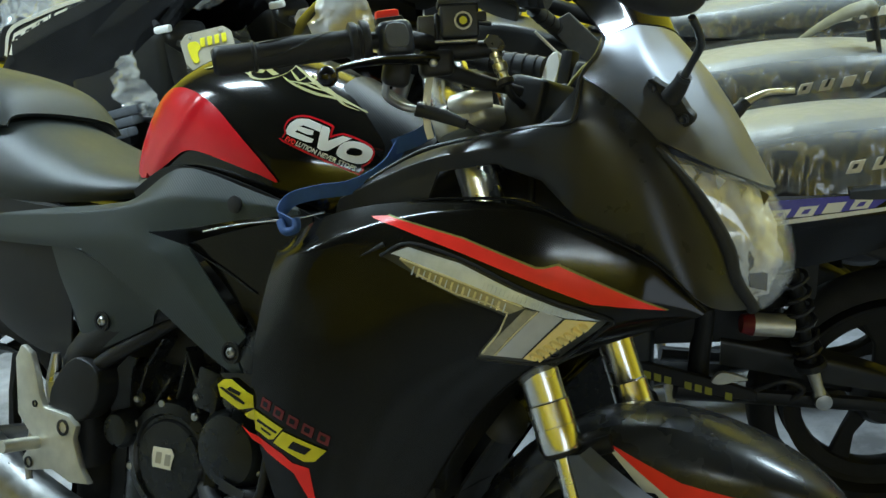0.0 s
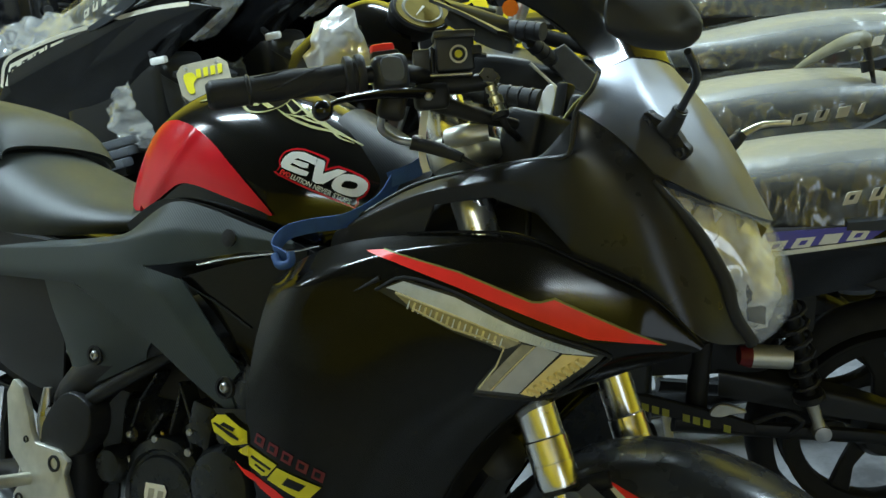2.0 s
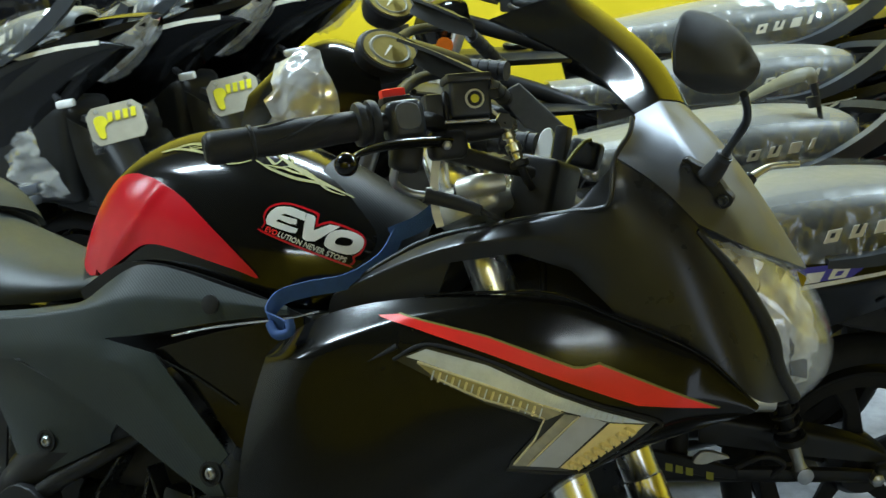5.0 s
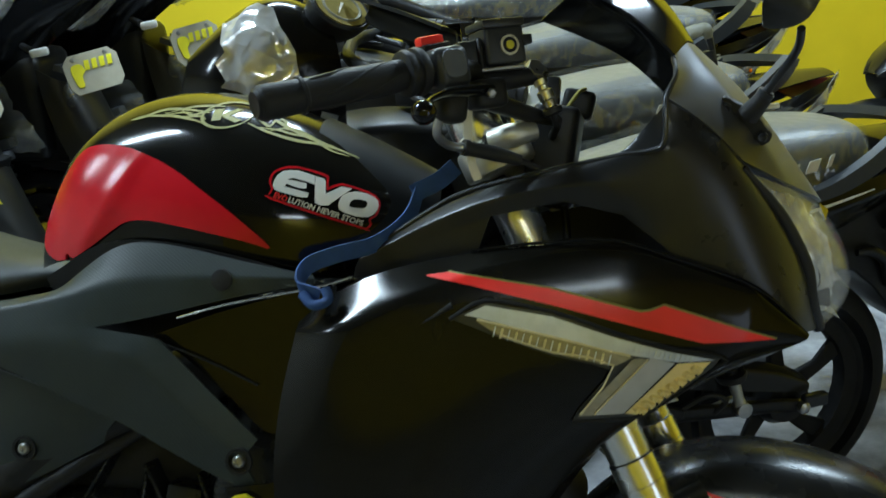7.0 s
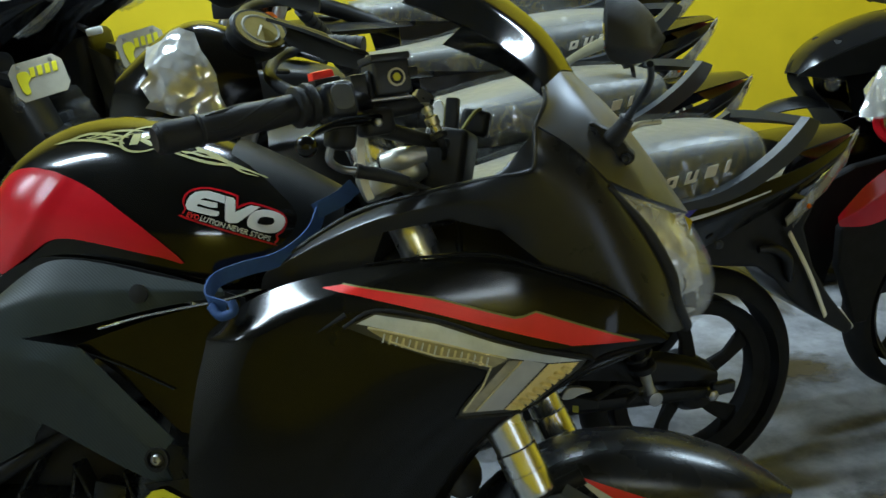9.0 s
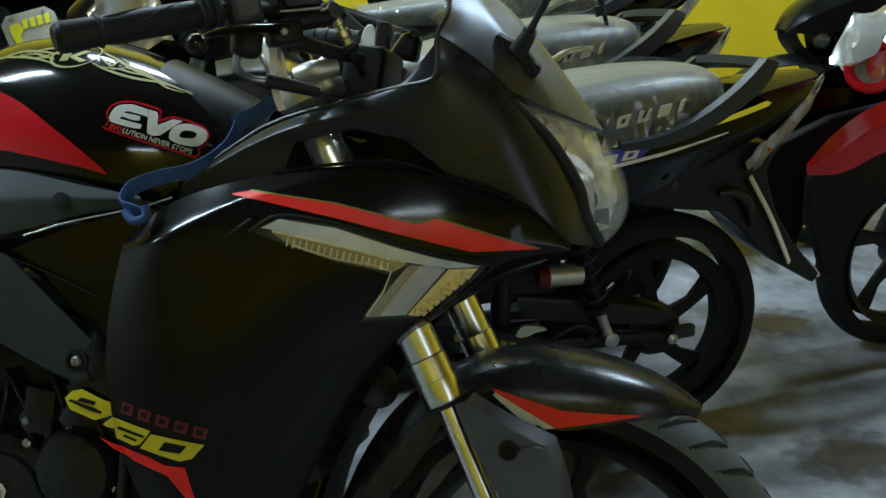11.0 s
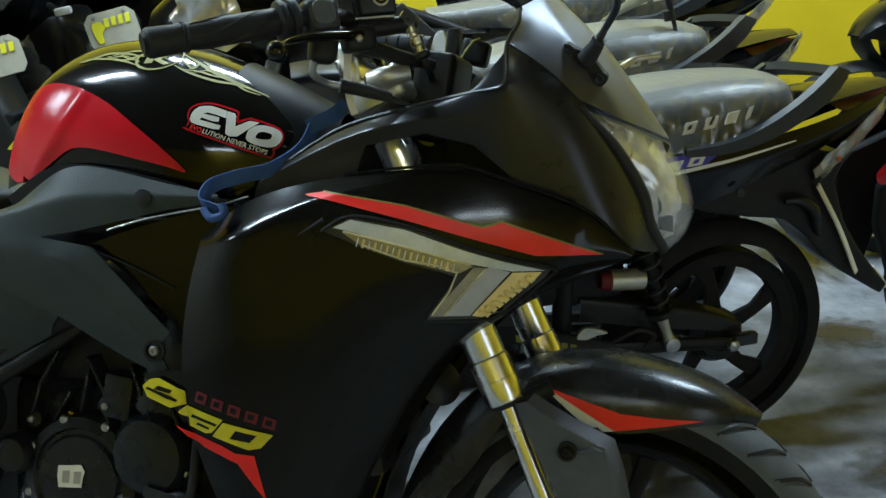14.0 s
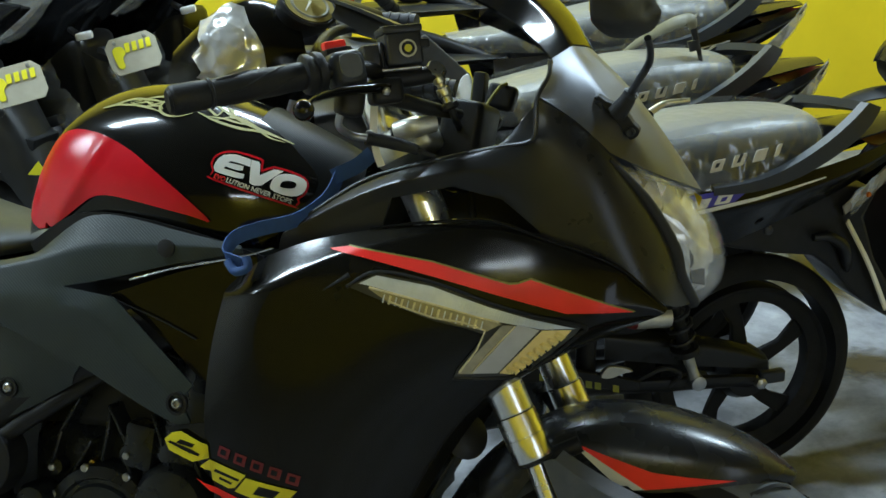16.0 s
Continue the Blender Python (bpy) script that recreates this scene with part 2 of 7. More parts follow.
WHITEPAINT = material("white_ceiling_paint", (0.72, 0.72, 0.70), 0.8, vary=0.06, scale=6)
FLOOR = floor_material()
for dull, level in ((PLASTIC, 0.28), (SATIN, 0.38), (RUBBER, 0.30), (TYRE, 0.12), (LEATHER, 0.38), (GLOSS, 0.44), (CAST, 0.40), (DEEP, 0.32), (DARKCARBON, 0.16)):
    dull.node_tree.nodes["Principled BSDF"].inputs["Specular IOR Level"].default_value = level
TUBEGLOW = bpy.data.materials.new("tube_glow")
TUBEGLOW.use_nodes = True
TUBEGLOW.node_tree.nodes["Principled BSDF"].inputs["Emission Color"].default_value = (0.9, 0.97, 1.0, 1)
TUBEGLOW.node_tree.nodes["Principled BSDF"].inputs["Emission Strength"].default_value = 14.0


# ---- mesh tools ----
def finish(bm, smooth=True):
    bmesh.ops.recalc_face_normals(bm, faces=bm.faces)
    me = bpy.data.meshes.new("mesh")
    bm.to_mesh(me)
    bm.free()
    if smooth:
        me.shade_smooth()
    return me


def part(name, shape, mat, parent=None, label="", smooth=True, sharp=40):
    """One mesh object, from a bmesh or a mesh, under a thing or a part."""
    me = shape if isinstance(shape, bpy.types.Mesh) else finish(shape, smooth)
    if smooth and sharp:
        me.set_sharp_from_angle(angle=radians(sharp))
    me.name = name
    ob = new(name, me)
    if not me.materials:
        me.materials.append(mat)
    ob.parent = parent
    if label:
        ob["label"] = label
    return ob


def thing(name, label, category, m=None, group=""):
    ob = new(name)
    ob.empty_display_size = 0.1
    if m is not None:
        ob.matrix_world = m
    return tagged(ob, label, category, group)


def settle(bm, levels=2, thick=0.0, offset=-1.0):
    """Smooths and thickens a cage, and returns the plain mesh."""
    bmesh.ops.recalc_face_normals(bm, faces=bm.faces)
    me = bpy.data.meshes.new("cage")
    bm.to_mesh(me)
    bm.free()
    ob = new("cage", me)
    if levels:
        s = ob.modifiers.new("s", "SUBSURF")
        s.levels = s.render_levels = levels
        s.boundary_smooth = "PRESERVE_CORNERS"
    if thick:
        s = ob.modifiers.new("t", "SOLIDIFY")
        s.thickness, s.offset = thick, offset
    out = bpy.data.meshes.new_from_object(ob.evaluated_get(bpy.context.evaluated_depsgraph_get()))
    bpy.data.objects.remove(ob)
    bpy.data.meshes.remove(me)
    out.shade_smooth()
    return out


def sheet(rows, levels=2, thick=0.004, creased=(), folds=(), skip=(), mirror=False, strength=0.8, offset=-1.0, pins=(), upto=99):
    """A panel over rows of points; creased rows and folded columns stay sharp; skip: (row, column) cells left open."""
    if mirror:
        rows = [list(r) + [(x, -y, z) for x, y, z in reversed(r) if abs(y) > 1e-6] for r in rows]
    bm = bmesh.new()
    cr = bm.edges.layers.float.new("crease_edge")
    vc = bm.verts.layers.float.new("crease_vert")
    grid = [[bm.verts.new(p) for p in r] for r in rows]
    for i in range(len(grid) - 1):
        for j in range(min(len(grid[i]), len(grid[i + 1])) - 1):
            if (i, j) not in skip:
                bm.faces.new((grid[i][j], grid[i][j + 1], grid[i + 1][j + 1], grid[i + 1][j]))
    for i, r in enumerate(grid):
        for j in range(len(r)):
            if i in creased and j + 1 < len(r) and j < upto:
                e = bm.edges.get((r[j], r[j + 1]))
                if e:
                    e[cr] = creased[i][min(j, len(creased[i]) - 1)] if isinstance(creased, dict) else strength
            if j in folds and i + 1 < len(grid) and j < len(grid[i + 1]):
                e = bm.edges.get((r[j], grid[i + 1][j]))
                if e:
                    e[cr] = strength
    for i, j in pins:
        grid[i][j][vc] = 1.0
    for i, j in skip:
        hole = (grid[i][j], grid[i][j + 1], grid[i + 1][j + 1], grid[i + 1][j])
        for k in range(4):
            hole[k][vc] = 1.0
            e = bm.edges.get((hole[k], hole[(k + 1) % 4]))
            if e:
                e[cr] = 1.0
    for v in [v for v in bm.verts if not v.link_faces]:
        bm.verts.remove(v)
    return settle(bm, levels, thick, offset)


def crumpled(rows, levels, amp, seed):
    """A film of many small flat creases over rows of points."""
    me = sheet(rows, levels, 0)
    bm = bmesh.new()
    bm.from_mesh(me)
    rnd = random.Random(seed)
    for v in bm.verts:
        v.co += amp * Vector((rnd.uniform(-1, 1), rnd.uniform(-1, 1), rnd.uniform(-1, 1)))
        v.co += 2 * amp * noise.noise_vector(v.co * 18)
    bmesh.ops.triangulate(bm, faces=bm.faces[:], quad_method="ALTERNATE")
    return bm


def spline(points, steps=8):
    """Points of a smooth curve through the given ones."""
    p = [Vector(q) for q in points]
    if len(p) < 3:
        return p
    p = [2 * p[0] - p[1]] + p + [2 * p[-1] - p[-2]]
    out = []
    for i in range(1, len(p) - 2):
        a, b, c, d = p[i - 1:i + 3]
        for k in range(steps):
            t = k / steps
            out.append(0.5 * (2 * b + (c - a) * t + (2 * a - 5 * b + 4 * c - d) * t * t + (3 * b - a - 3 * c + d) * t ** 3))
    return out + [p[-2]]


def tube(points, radius, sides=12, steps=8, flat=1.0, bm=None):
    """A round bar along a curve; radius is one number or one for each given point."""
    line = spline(points, steps)
    if isinstance(radius, (int, float)):
        radius = [radius] * len(points)
    at = np.linspace(0, len(radius) - 1, len(line))
    rad = np.interp(at, range(len(radius)), radius)
    bm = bm or bmesh.new()
    rings, side = [], None
    for i, q in enumerate(line):
        way = (line[min(i + 1, len(line) - 1)] - line[max(i - 1, 0)]).normalized()
        if side is None:
            side = way.orthogonal().normalized()
        side = (side - way * side.dot(way)).normalized()
        up = way.cross(side)
        rings.append([bm.verts.new(q + float(rad[i]) * (math.cos(a) * side + flat * math.sin(a) * up))
                      for a in (2 * math.pi * k / sides for k in range(sides))])
    for a, b in zip(rings, rings[1:]):
        for k in range(sides):
            bm.faces.new((a[k], a[(k + 1) % sides], b[(k + 1) % sides], b[k]))
    bm.faces.new(rings[0])
    bm.faces.new(list(reversed(rings[-1])))
    return bm


def lathe(profile, sides=32, m=None, closed=False, bm=None):
    """Turns (radius, height) pairs round z, then lays them by m."""
    bm = bm or bmesh.new()
    m = m or Matrix()
    rings = [[bm.verts.new(m @ Vector((r * math.cos(a), r * math.sin(a), h))) for a in (2 * math.pi * k / sides for k in range(sides))]
             for r, h in profile]
    pairs = list(zip(rings, rings[1:])) + ([(rings[-1], rings[0])] if closed else [])
    for a, b in pairs:
        for k in range(sides):
            bm.faces.new((a[k], a[(k + 1) % sides], b[(k + 1) % sides], b[k]))
    if not closed:
        bm.faces.new(rings[0])
        bm.faces.new(rings[-1])
    return bm


def along(a, b):
    """The pose with z from a to b."""
    a, b = Vector(a), Vector(b)
    return Matrix.Translation(a) @ (b - a).to_track_quat("Z", "Y").to_matrix().to_4x4()


def block(size, m=None, bevel=0.004, segments=2, bm=None):
    b = bmesh.new()
    bmesh.ops.create_cube(b, size=1.0)
    bmesh.ops.scale(b, vec=size, verts=b.verts)
    if bevel:
        bmesh.ops.bevel(b, geom=b.edges[:], offset=bevel, segments=segments, profile=0.6, affect="EDGES")
    if m is not None:
        b.transform(m)
    if bm is not None:
        me = bpy.data.meshes.new("tmp")
        b.to_mesh(me)
        b.free()
        bm.from_mesh(me)
        bpy.data.meshes.remove(me)
        return bm
    return b


def plate(outline, y0, y1, bevel=0.003, segments=2, m=None, holes=()):
    """An (x, z) outline made thick from y0 to y1."""
    bm = bmesh.new()
    f = bm.faces.new([bm.verts.new((x, y0, z)) for x, z in outline])
    f.normal_update()
    out = bmesh.ops.extrude_face_region(bm, geom=[f])
    bmesh.ops.translate(bm, vec=(0, y1 - y0, 0), verts=[v for v in out["geom"] if isinstance(v, bmesh.types.BMVert)])
    bmesh.ops.recalc_face_normals(bm, faces=bm.faces)
    if bevel:
        bmesh.ops.bevel(bm, geom=bm.edges[:], offset=bevel, segments=segments, profile=0.6, affect="EDGES", clamp_overlap=True)
    if m is not None:
        bm.transform(m)
    return bm


def rounded(outline, steps=5):
    """A smooth closed (x, z) outline through the given points."""
    p = [Vector((x, 0, z)) for x, z in outline]
    n = len(p)
    out = []
    for i in range(n):
        a, b, c, d = p[i - 1], p[i], p[(i + 1) % n], p[(i + 2) % n]
        for k in range(steps):
            t = k / steps
            q = 0.5 * (2 * b + (c - a) * t + (2 * a - 5 * b + 4 * c - d) * t * t + (3 * b - a - 3 * c + d) * t ** 3)
            out.append((q.x, q.z))
    return out


class Surface:
    """Finds the side (y) of a mesh that faces the given side at a place (x, z)."""

    def __init__(self, *meshes):
        self.trees = []
        for me in meshes:
            bm = bmesh.new()
            bm.from_mesh(me)
            self.trees.append(BVHTree.FromBMesh(bm))
            bm.free()

    def y(self, x, z, fallback=-0.2):
        hits = [t.ray_cast(Vector((x, -2, z)), Vector((0, 1, 0)))[0] for t in self.trees]
        hits = [h.y for h in hits if h is not None]
        return min(hits) if hits else fallback


def decal(outline, surface, lift=0.0012, cell=0.012, fallback=-0.2):
    """A thin sticker of an (x, z) outline laid on a surface."""
    bm = bmesh.new()
    f = bm.faces.new([bm.verts.new((x, 0, z)) for x, z in outline])
    f.normal_update()
    bmesh.ops.triangulate(bm, faces=[f])
    for _ in range(7):
        long = [e for e in bm.edges if e.calc_length() > cell]
        if not long:
            break
        bmesh.ops.subdivide_edges(bm, edges=long, cuts=1)
        bmesh.ops.triangulate(bm, faces=bm.faces[:])
    for v in bm.verts:
        v.co.y = surface.y(v.co.x, v.co.z, fallback) - lift
    out = bmesh.ops.extrude_face_region(bm, geom=bm.faces[:])
    for v in out["geom"]:
        if isinstance(v, bmesh.types.BMVert):
            v.co.y += 0.0008
    return bm


def lettering(text, size, shear=0.0, width=1.0, thick=0.02):
    """The outline mesh of a line of text in its own plane."""
    cu = bpy.data.curves.new("text", "FONT")
    cu.body, cu.size, cu.shear, cu.resolution_u, cu.offset = text, size, shear, 2, thick * size
    ob = new("text", cu)
    me = bpy.data.meshes.new_from_object(ob.evaluated_get(bpy.context.evaluated_depsgraph_get()))
    bpy.data.objects.remove(ob)
    bm = bmesh.new()
    bm.from_mesh(me)
    bpy.data.meshes.remove(me)
    bmesh.ops.scale(bm, vec=(width, 1, 1), verts=bm.verts)
    return bm


def lay_text(bm, origin, right, up, surface, lift=0.0016, fallback=-0.2):
    """Lays flat text on a surface; right and up are (x, z) steps a metre of text."""
    bmesh.ops.triangulate(bm, faces=bm.faces[:])
    for _ in range(4):
        long = [e for e in bm.edges if e.calc_length() > 0.015]
        if not long:
            break
        bmesh.ops.subdivide_edges(bm, edges=long, cuts=1)
        bmesh.ops.triangulate(bm, faces=bm.faces[:])
    for v in bm.verts:
        x = origin[0] + v.co.x * right[0] + v.co.y * up[0]
        z = origin[1] + v.co.x * right[1] + v.co.y * up[1]
        v.co = (x, surface.y(x, z, fallback) - lift, z)
    return bm


def ribbon(points, width, thick=0.002, up=(0, 0, 1), steps=8):
    """A flat strap along a curve."""
    line = spline(points, steps)
    bm = bmesh.new()
    rings = []
    for i, q in enumerate(line):
        way = (line[min(i + 1, len(line) - 1)] - line[max(i - 1, 0)]).normalized()
        u = (Vector(up) - way * way.dot(Vector(up))).normalized()
        s = way.cross(u)
        rings.append([bm.verts.new(q + u * a * width / 2 + s * b * thick / 2) for a, b in ((-1, -1), (1, -1), (1, 1), (-1, 1))])
    for a, b in zip(rings, rings[1:]):
        for k in range(4):
            bm.faces.new((a[k], a[(k + 1) % 4], b[(k + 1) % 4], b[k]))
    bm.faces.new(rings[0])
    bm.faces.new(rings[-1])
    return bm

# ---- the room ----
ROOM = pose(0, 0, 0, 0, 0, 28)


def slab(name, size, where, mat, label, kind="structure"):
    ob = part(name, block(size, None, 0), mat, None, smooth=False)
    ob.matrix_world = ROOM @ Matrix.Translation(where)
    return tagged(ob, label, name.split("_")[0], kind=kind)


floor_ob = slab("floor", (11.0, 7.5, .10), (-.5, .85, -.09), FLOOR, "smooth grey stained cement floor")
for x, y, long, broad, turn in ((.13, 3.42, .42, .13, 112), (.21, 2.68, .17, .13, 20), (.29, 1.96, .17, .13, 30), (.75, 2.25, .22, .16, -20)):
    bm = bmesh.new()
    bmesh.ops.create_circle(bm, cap_ends=True, segments=40, radius=1.0)
    spot = part("oil_stain", bm, BLOTCH, floor_ob, "brown ragged patch", smooth=False)
    spot.matrix_world = pose(x, y, -.0365, 0, 0, turn) @ Matrix.Diagonal((long, broad, 1, 1))
slab("wall_north", (11.0, .15, 3.34), (-.5, 4.475, 1.63), WALLPAINT, "yellow painted back wall")
# south, west and east walls and ceiling are unseen; colours set by reflections
slab("wall_south", (7.2, .15, 3.34), (-2.4, -2.675, 1.63), WALLPAINT, "yellow painted wall")
slab("wall_south_2", (2.6, .15, 3.34), (3.7, -2.675, 1.63), WALLPAINT, "yellow painted wall beside the assumed entrance")
slab("wall_south_3", (1.2, .15, 1.1), (1.8, -2.675, 2.75), WALLPAINT, "yellow wall over the assumed entrance")
slab("wall_west", (.15, 7.0, 3.34), (-5.925, .9, 1.63), WHITEPAINT, "white painted side wall")
slab("wall_east", (.15, 7.0, 3.34), (4.925, .9, 1.63), WALLPAINT, "yellow painted side wall")
slab("ceiling", (11.0, 7.5, .10), (-.5, .85, 3.35), ROOFDECK, "dim grey unpainted ceiling")


def tube_light(u, v, length=1.2, turn=0.0, watts=30.0):
    """A bare fluorescent batten under the ceiling."""
    m = ROOM @ pose(u, v, 3.23, 0, 0, turn)
    ob = thing("ceiling_light", "white twin-tube fluorescent batten on the ceiling, out of view", "lamp", m, "ceiling lights")
    part("housing", block((length + .06, .20, .05), pose(0, 0, .045), .006, 2), WHITEPAINT, ob)
    for y in (-.06, .06):
        part("glow_tube", tube([(-length / 2, y, 0), (length / 2, y, 0)], .016, 12, 1), TUBEGLOW, ob)
        for s in (-1, 1):
            part("tube_cap", block((.02, .04, .05), pose(s * (length / 2 + .01), y, .012), .004, 1), WHITEPAINT, ob)
    at = m @ Vector((0, 0, -.03))
    lamp_ob = area_lamp("tube_lamp", at, at - Vector((0, 0, 1)), length, .17, watts, (0.72, 0.98, 1.13))
    lamp_ob.matrix_world = m @ Matrix.Translation((0, 0, -.03))
    return ob


tube_light(-1.85, 2.35, watts=86)
# the next three are unseen, added to fill the room with light
tube_light(2.6, 2.4, watts=80)
tube_light(.3, 3.5, watts=66)
tube_light(-4.0, 2.35, watts=30)
# unseen dim unit added to brighten the south wall that the fairing mirrors
tube_light(-.9, -2.3, watts=13)
# added fill lamp in an assumed entrance, unseen behind the viewer, as street light
fill_lamp = area_lamp("entrance_light", (0, 0, 0), (0, 1, 0), 1.15, 2.15, 12, (0.80, 0.97, 1.1))
fill_lamp.matrix_world = ROOM @ Matrix.Translation((1.8, -2.68, 1.1)) @ pose(0, 0, 0, 90, 0, 0)

# ---- the sport motorcycle ----
LEAN_ANGLE = 17.0
bike = thing("sport_motorcycle", "black sport motorcycle with red stripes leaning on its side stand", "motorcycle",
             pose(-0.335, 0.97, 0.0, -LEAN_ANGLE, 0, 0))


def both(name, make, mat, parent, label="", sharp=40):
    """A right part and its mirror image on the left."""
    right = part(name, make(), mat, parent, label, sharp=sharp)
    me = right.data.copy()
    me.transform(Matrix.Diagonal((1, -1, 1, 1)))
    me.flip_normals()
    part(name, me, mat, parent, label, sharp=sharp)
    return right


# side fairing, rear edge to nose tip, from the shoulder down to the belly
def side_fairing():
    r = []
    r.append([(-.534, -.207, .803), (-.488, -.218, .840), (-.423, -.213, .869), (-.318, -.206, .890), (-.172, -.204, .904), (-.100, -.193, .882), (-.012, -.171, .850), (.050, -.136, .796)])
    r.append([(-.533, -.222, .795), (-.478, -.2545, .796), (-.425, -.2510, .823), (-.335, -.232, .868), (-.178, -.213, .898), (-.102, -.201, .876), (-.014, -.177, .845), (.049, -.139, .793)])
    r.append([(-.534, -.227, .780), (-.482, -.2555, .775), (-.430, -.2525, .800), (-.340, -.243, .838), (-.20, -.228, .842), (-.11, -.216, .826), (-.02, -.188, .803), (.046, -.142, .788)])
    r.append([(-.546, -.229, .735), (-.490, -.2525, .740), (-.44, -.247, .772), (-.34, -.243, .790), (-.21, -.234, .780), (-.13, -.222, .772), (-.05, -.190, .765), (.020, -.140, .778)])
    r.append([(-.559, -.227, .660), (-.500, -.240, .672), (-.44, -.244, .690), (-.35, -.236, .700), (-.25, -.212, .695), (-.195, -.194, .690), (-.160, -.174, .689), (-.150, -.130, .695)])
    r.append([(-.562, -.222, .580), (-.510, -.230, .585), (-.46, -.230, .590), (-.38, -.222, .595), (-.31, -.192, .600), (-.275, -.168, .602), (-.240, -.150, .606), (-.222, -.110, .606)])
    r.append([(-.54, -.212, .490), (-.505, -.214, .485), (-.47, -.213, .480), (-.41, -.202, .480), (-.36, -.180, .478), (-.335, -.155, .476), (-.310, -.132, .474), (-.296, -.105, .474)])
    r.append([(-.50, -.185, .370), (-.475, -.187, .366), (-.45, -.186, .362), (-.41, -.176, .360), (-.388, -.160, .360), (-.370, -.140, .362), (-.357, -.122, .366), (-.346, -.105, .370)])
    r.append([(-.46, -.130, .250), (-.445, -.131, .247), (-.43, -.130, .245), (-.41, -.125, .243), (-.408, -.118, .243), (-.405, -.112, .245), (-.402, -.105, .248), (-.398, -.095, .252)])
    return sheet(r, levels=3, thick=.004, creased={0: (.95,), 1: (.35, .35, .45, .9)}, folds=(6,), strength=.9, pins=((0, 0), (1, 0)))


fairing = both("side_fairing", side_fairing, PAINT, bike, "gloss black side fairing")
SIDE = Surface(fairing.data)
part("ridge_edge", tube([(-.330, -.208, .8885), (-.250, -.207, .8985), (-.172, -.2045, .9025), (-.100, -.1935, .8815), (-.012, -.1715, .8495), (.048, -.137, .7965)], [.0012, .002, .0024, .0024, .0024, .0012], 8), PAINT, fairing)

# long red stripe with a step, and the thin gold line along it
part("stripe", decal([(-.378, .8615), (-.352, .8655), (-.238, .849), (-.140, .824), (-.130, .825), (-.114, .831), (.010, .792), (-.071, .7895), (-.236, .831), (-.334, .853), (-.374, .8600)],
                     SIDE, .0014), REDFILM, fairing, "red stepped stripe sticker")
part("pinstripe", decal([(-.352, .8673), (-.238, .851), (-.140, .8265), (-.130, .8275), (-.114, .8335), (.012, .7935), (.010, .792), (-.114, .831), (-.130, .825), (-.140, .824), (-.238, .849), (-.352, .8655)],
                        SIDE, .0016, .02), GOLDINK, fairing, "thin pale gold line")

# the bent running lamp with its indicator
def lamp_plate(outline, lift, mat, name, parent, label=""):
    return part(name, decal(outline, SIDE, lift, .010), mat, parent, label)


lamp = lamp_plate([(-.345, .814), (-.308, .833), (-.235, .822), (-.161, .798), (-.108, .784), (-.052, .773), (-.060, .762), (-.118, .712), (-.149, .702), (-.212, .700), (-.208, .710),
                   (-.173, .754), (-.171, .760), (-.190, .766), (-.234, .775), (-.291, .794)], .003, LAMPGREY, "running_lamp", fairing, "bent clear running lamp with amber indicator")
lamp_plate([(-.330, .819), (-.307, .830), (-.235, .819), (-.161, .795), (-.108, .781), (-.058, .771), (-.099, .769), (-.161, .779), (-.234, .798), (-.315, .8165)],
           .0065, SILVERFILM, "upper_reflector", lamp, "silver ribbed strip")
lamp_plate([(-.318, .813), (-.234, .7955), (-.147, .775), (-.167, .764), (-.234, .7785), (-.292, .797)], .0050, LEDSTRIP, "led_strip", lamp, "warm white lamp strip")
lamp_plate([(-.147, .773), (-.130, .773), (-.190, .7055), (-.207, .7045)], .0050, LEDSTRIP, "side_glass", lamp)
lamp_plate([(-.128, .774), (-.102, .768), (-.157, .707), (-.188, .706)], .0060, LAMPSILVER, "grey_bar", lamp, "flat silver bar")
lamp_plate([(-.099, .7675), (-.063, .769), (-.070, .761), (-.142, .705), (-.155, .707)], .0060, AMBER, "indicator_lens", lamp, "amber indicator with diamond facets")
# ribs of the lamp strip and facets of the indicator
for k in range(17):
    x = -.297 + .0078 * k
    z = .802 - .238 * (x + .3)
    part("lamp_rib", block((.0016 + .0012 * (k % 2), .003, .012), pose(x, SIDE.y(x, z) - .0052, z, 0, 14, 0), .0005, 1), LAMPGOLD if k % 2 else SILVERFILM, lamp)
for i in range(8):
    for j in range(3):
        u, v = (i + .5) / 8, (j + .5) / 3
        x = -.149 + .072 * u + (.012 - .006 * u) * v
        z = .7085 + .0555 * u + .002 - .004 * v
        part("facet", lathe([(.0058, 0), (.0006, .0045)], 4, Matrix.Translation((x, SIDE.y(x, z) - .0068, z)) @ pose(0, 0, 0, 90, 0, 0)), AMBER, lamp, smooth=False)
for k in range(22):
    u = k / 21
    x, z = -.20 + .115 * u, .796 - .0225 * u
    part("reflector_rib", block((.0012, .002, .008), pose(x, SIDE.y(x, z) - .0070, z - .001, 0, 18, 0), 0), SILVERFILM, lamp, smooth=False)
part("gold_edge", tube([(x, SIDE.y(x, z) - .0062, z) for x, z in [(-.316, .8145), (-.234, .7968), (-.150, .7768)]], .0016, 8, 4), LAMPGOLD, lamp, "thin gold edge")
part("gold_edge", tube([(x, SIDE.y(x, z) - .0062, z) for x, z in [(-.290, .7975), (-.234, .7795), (-.168, .7655), (-.204, .7075)]], .0014, 8, 2), LAMPGOLD, lamp, "thin gold edge")
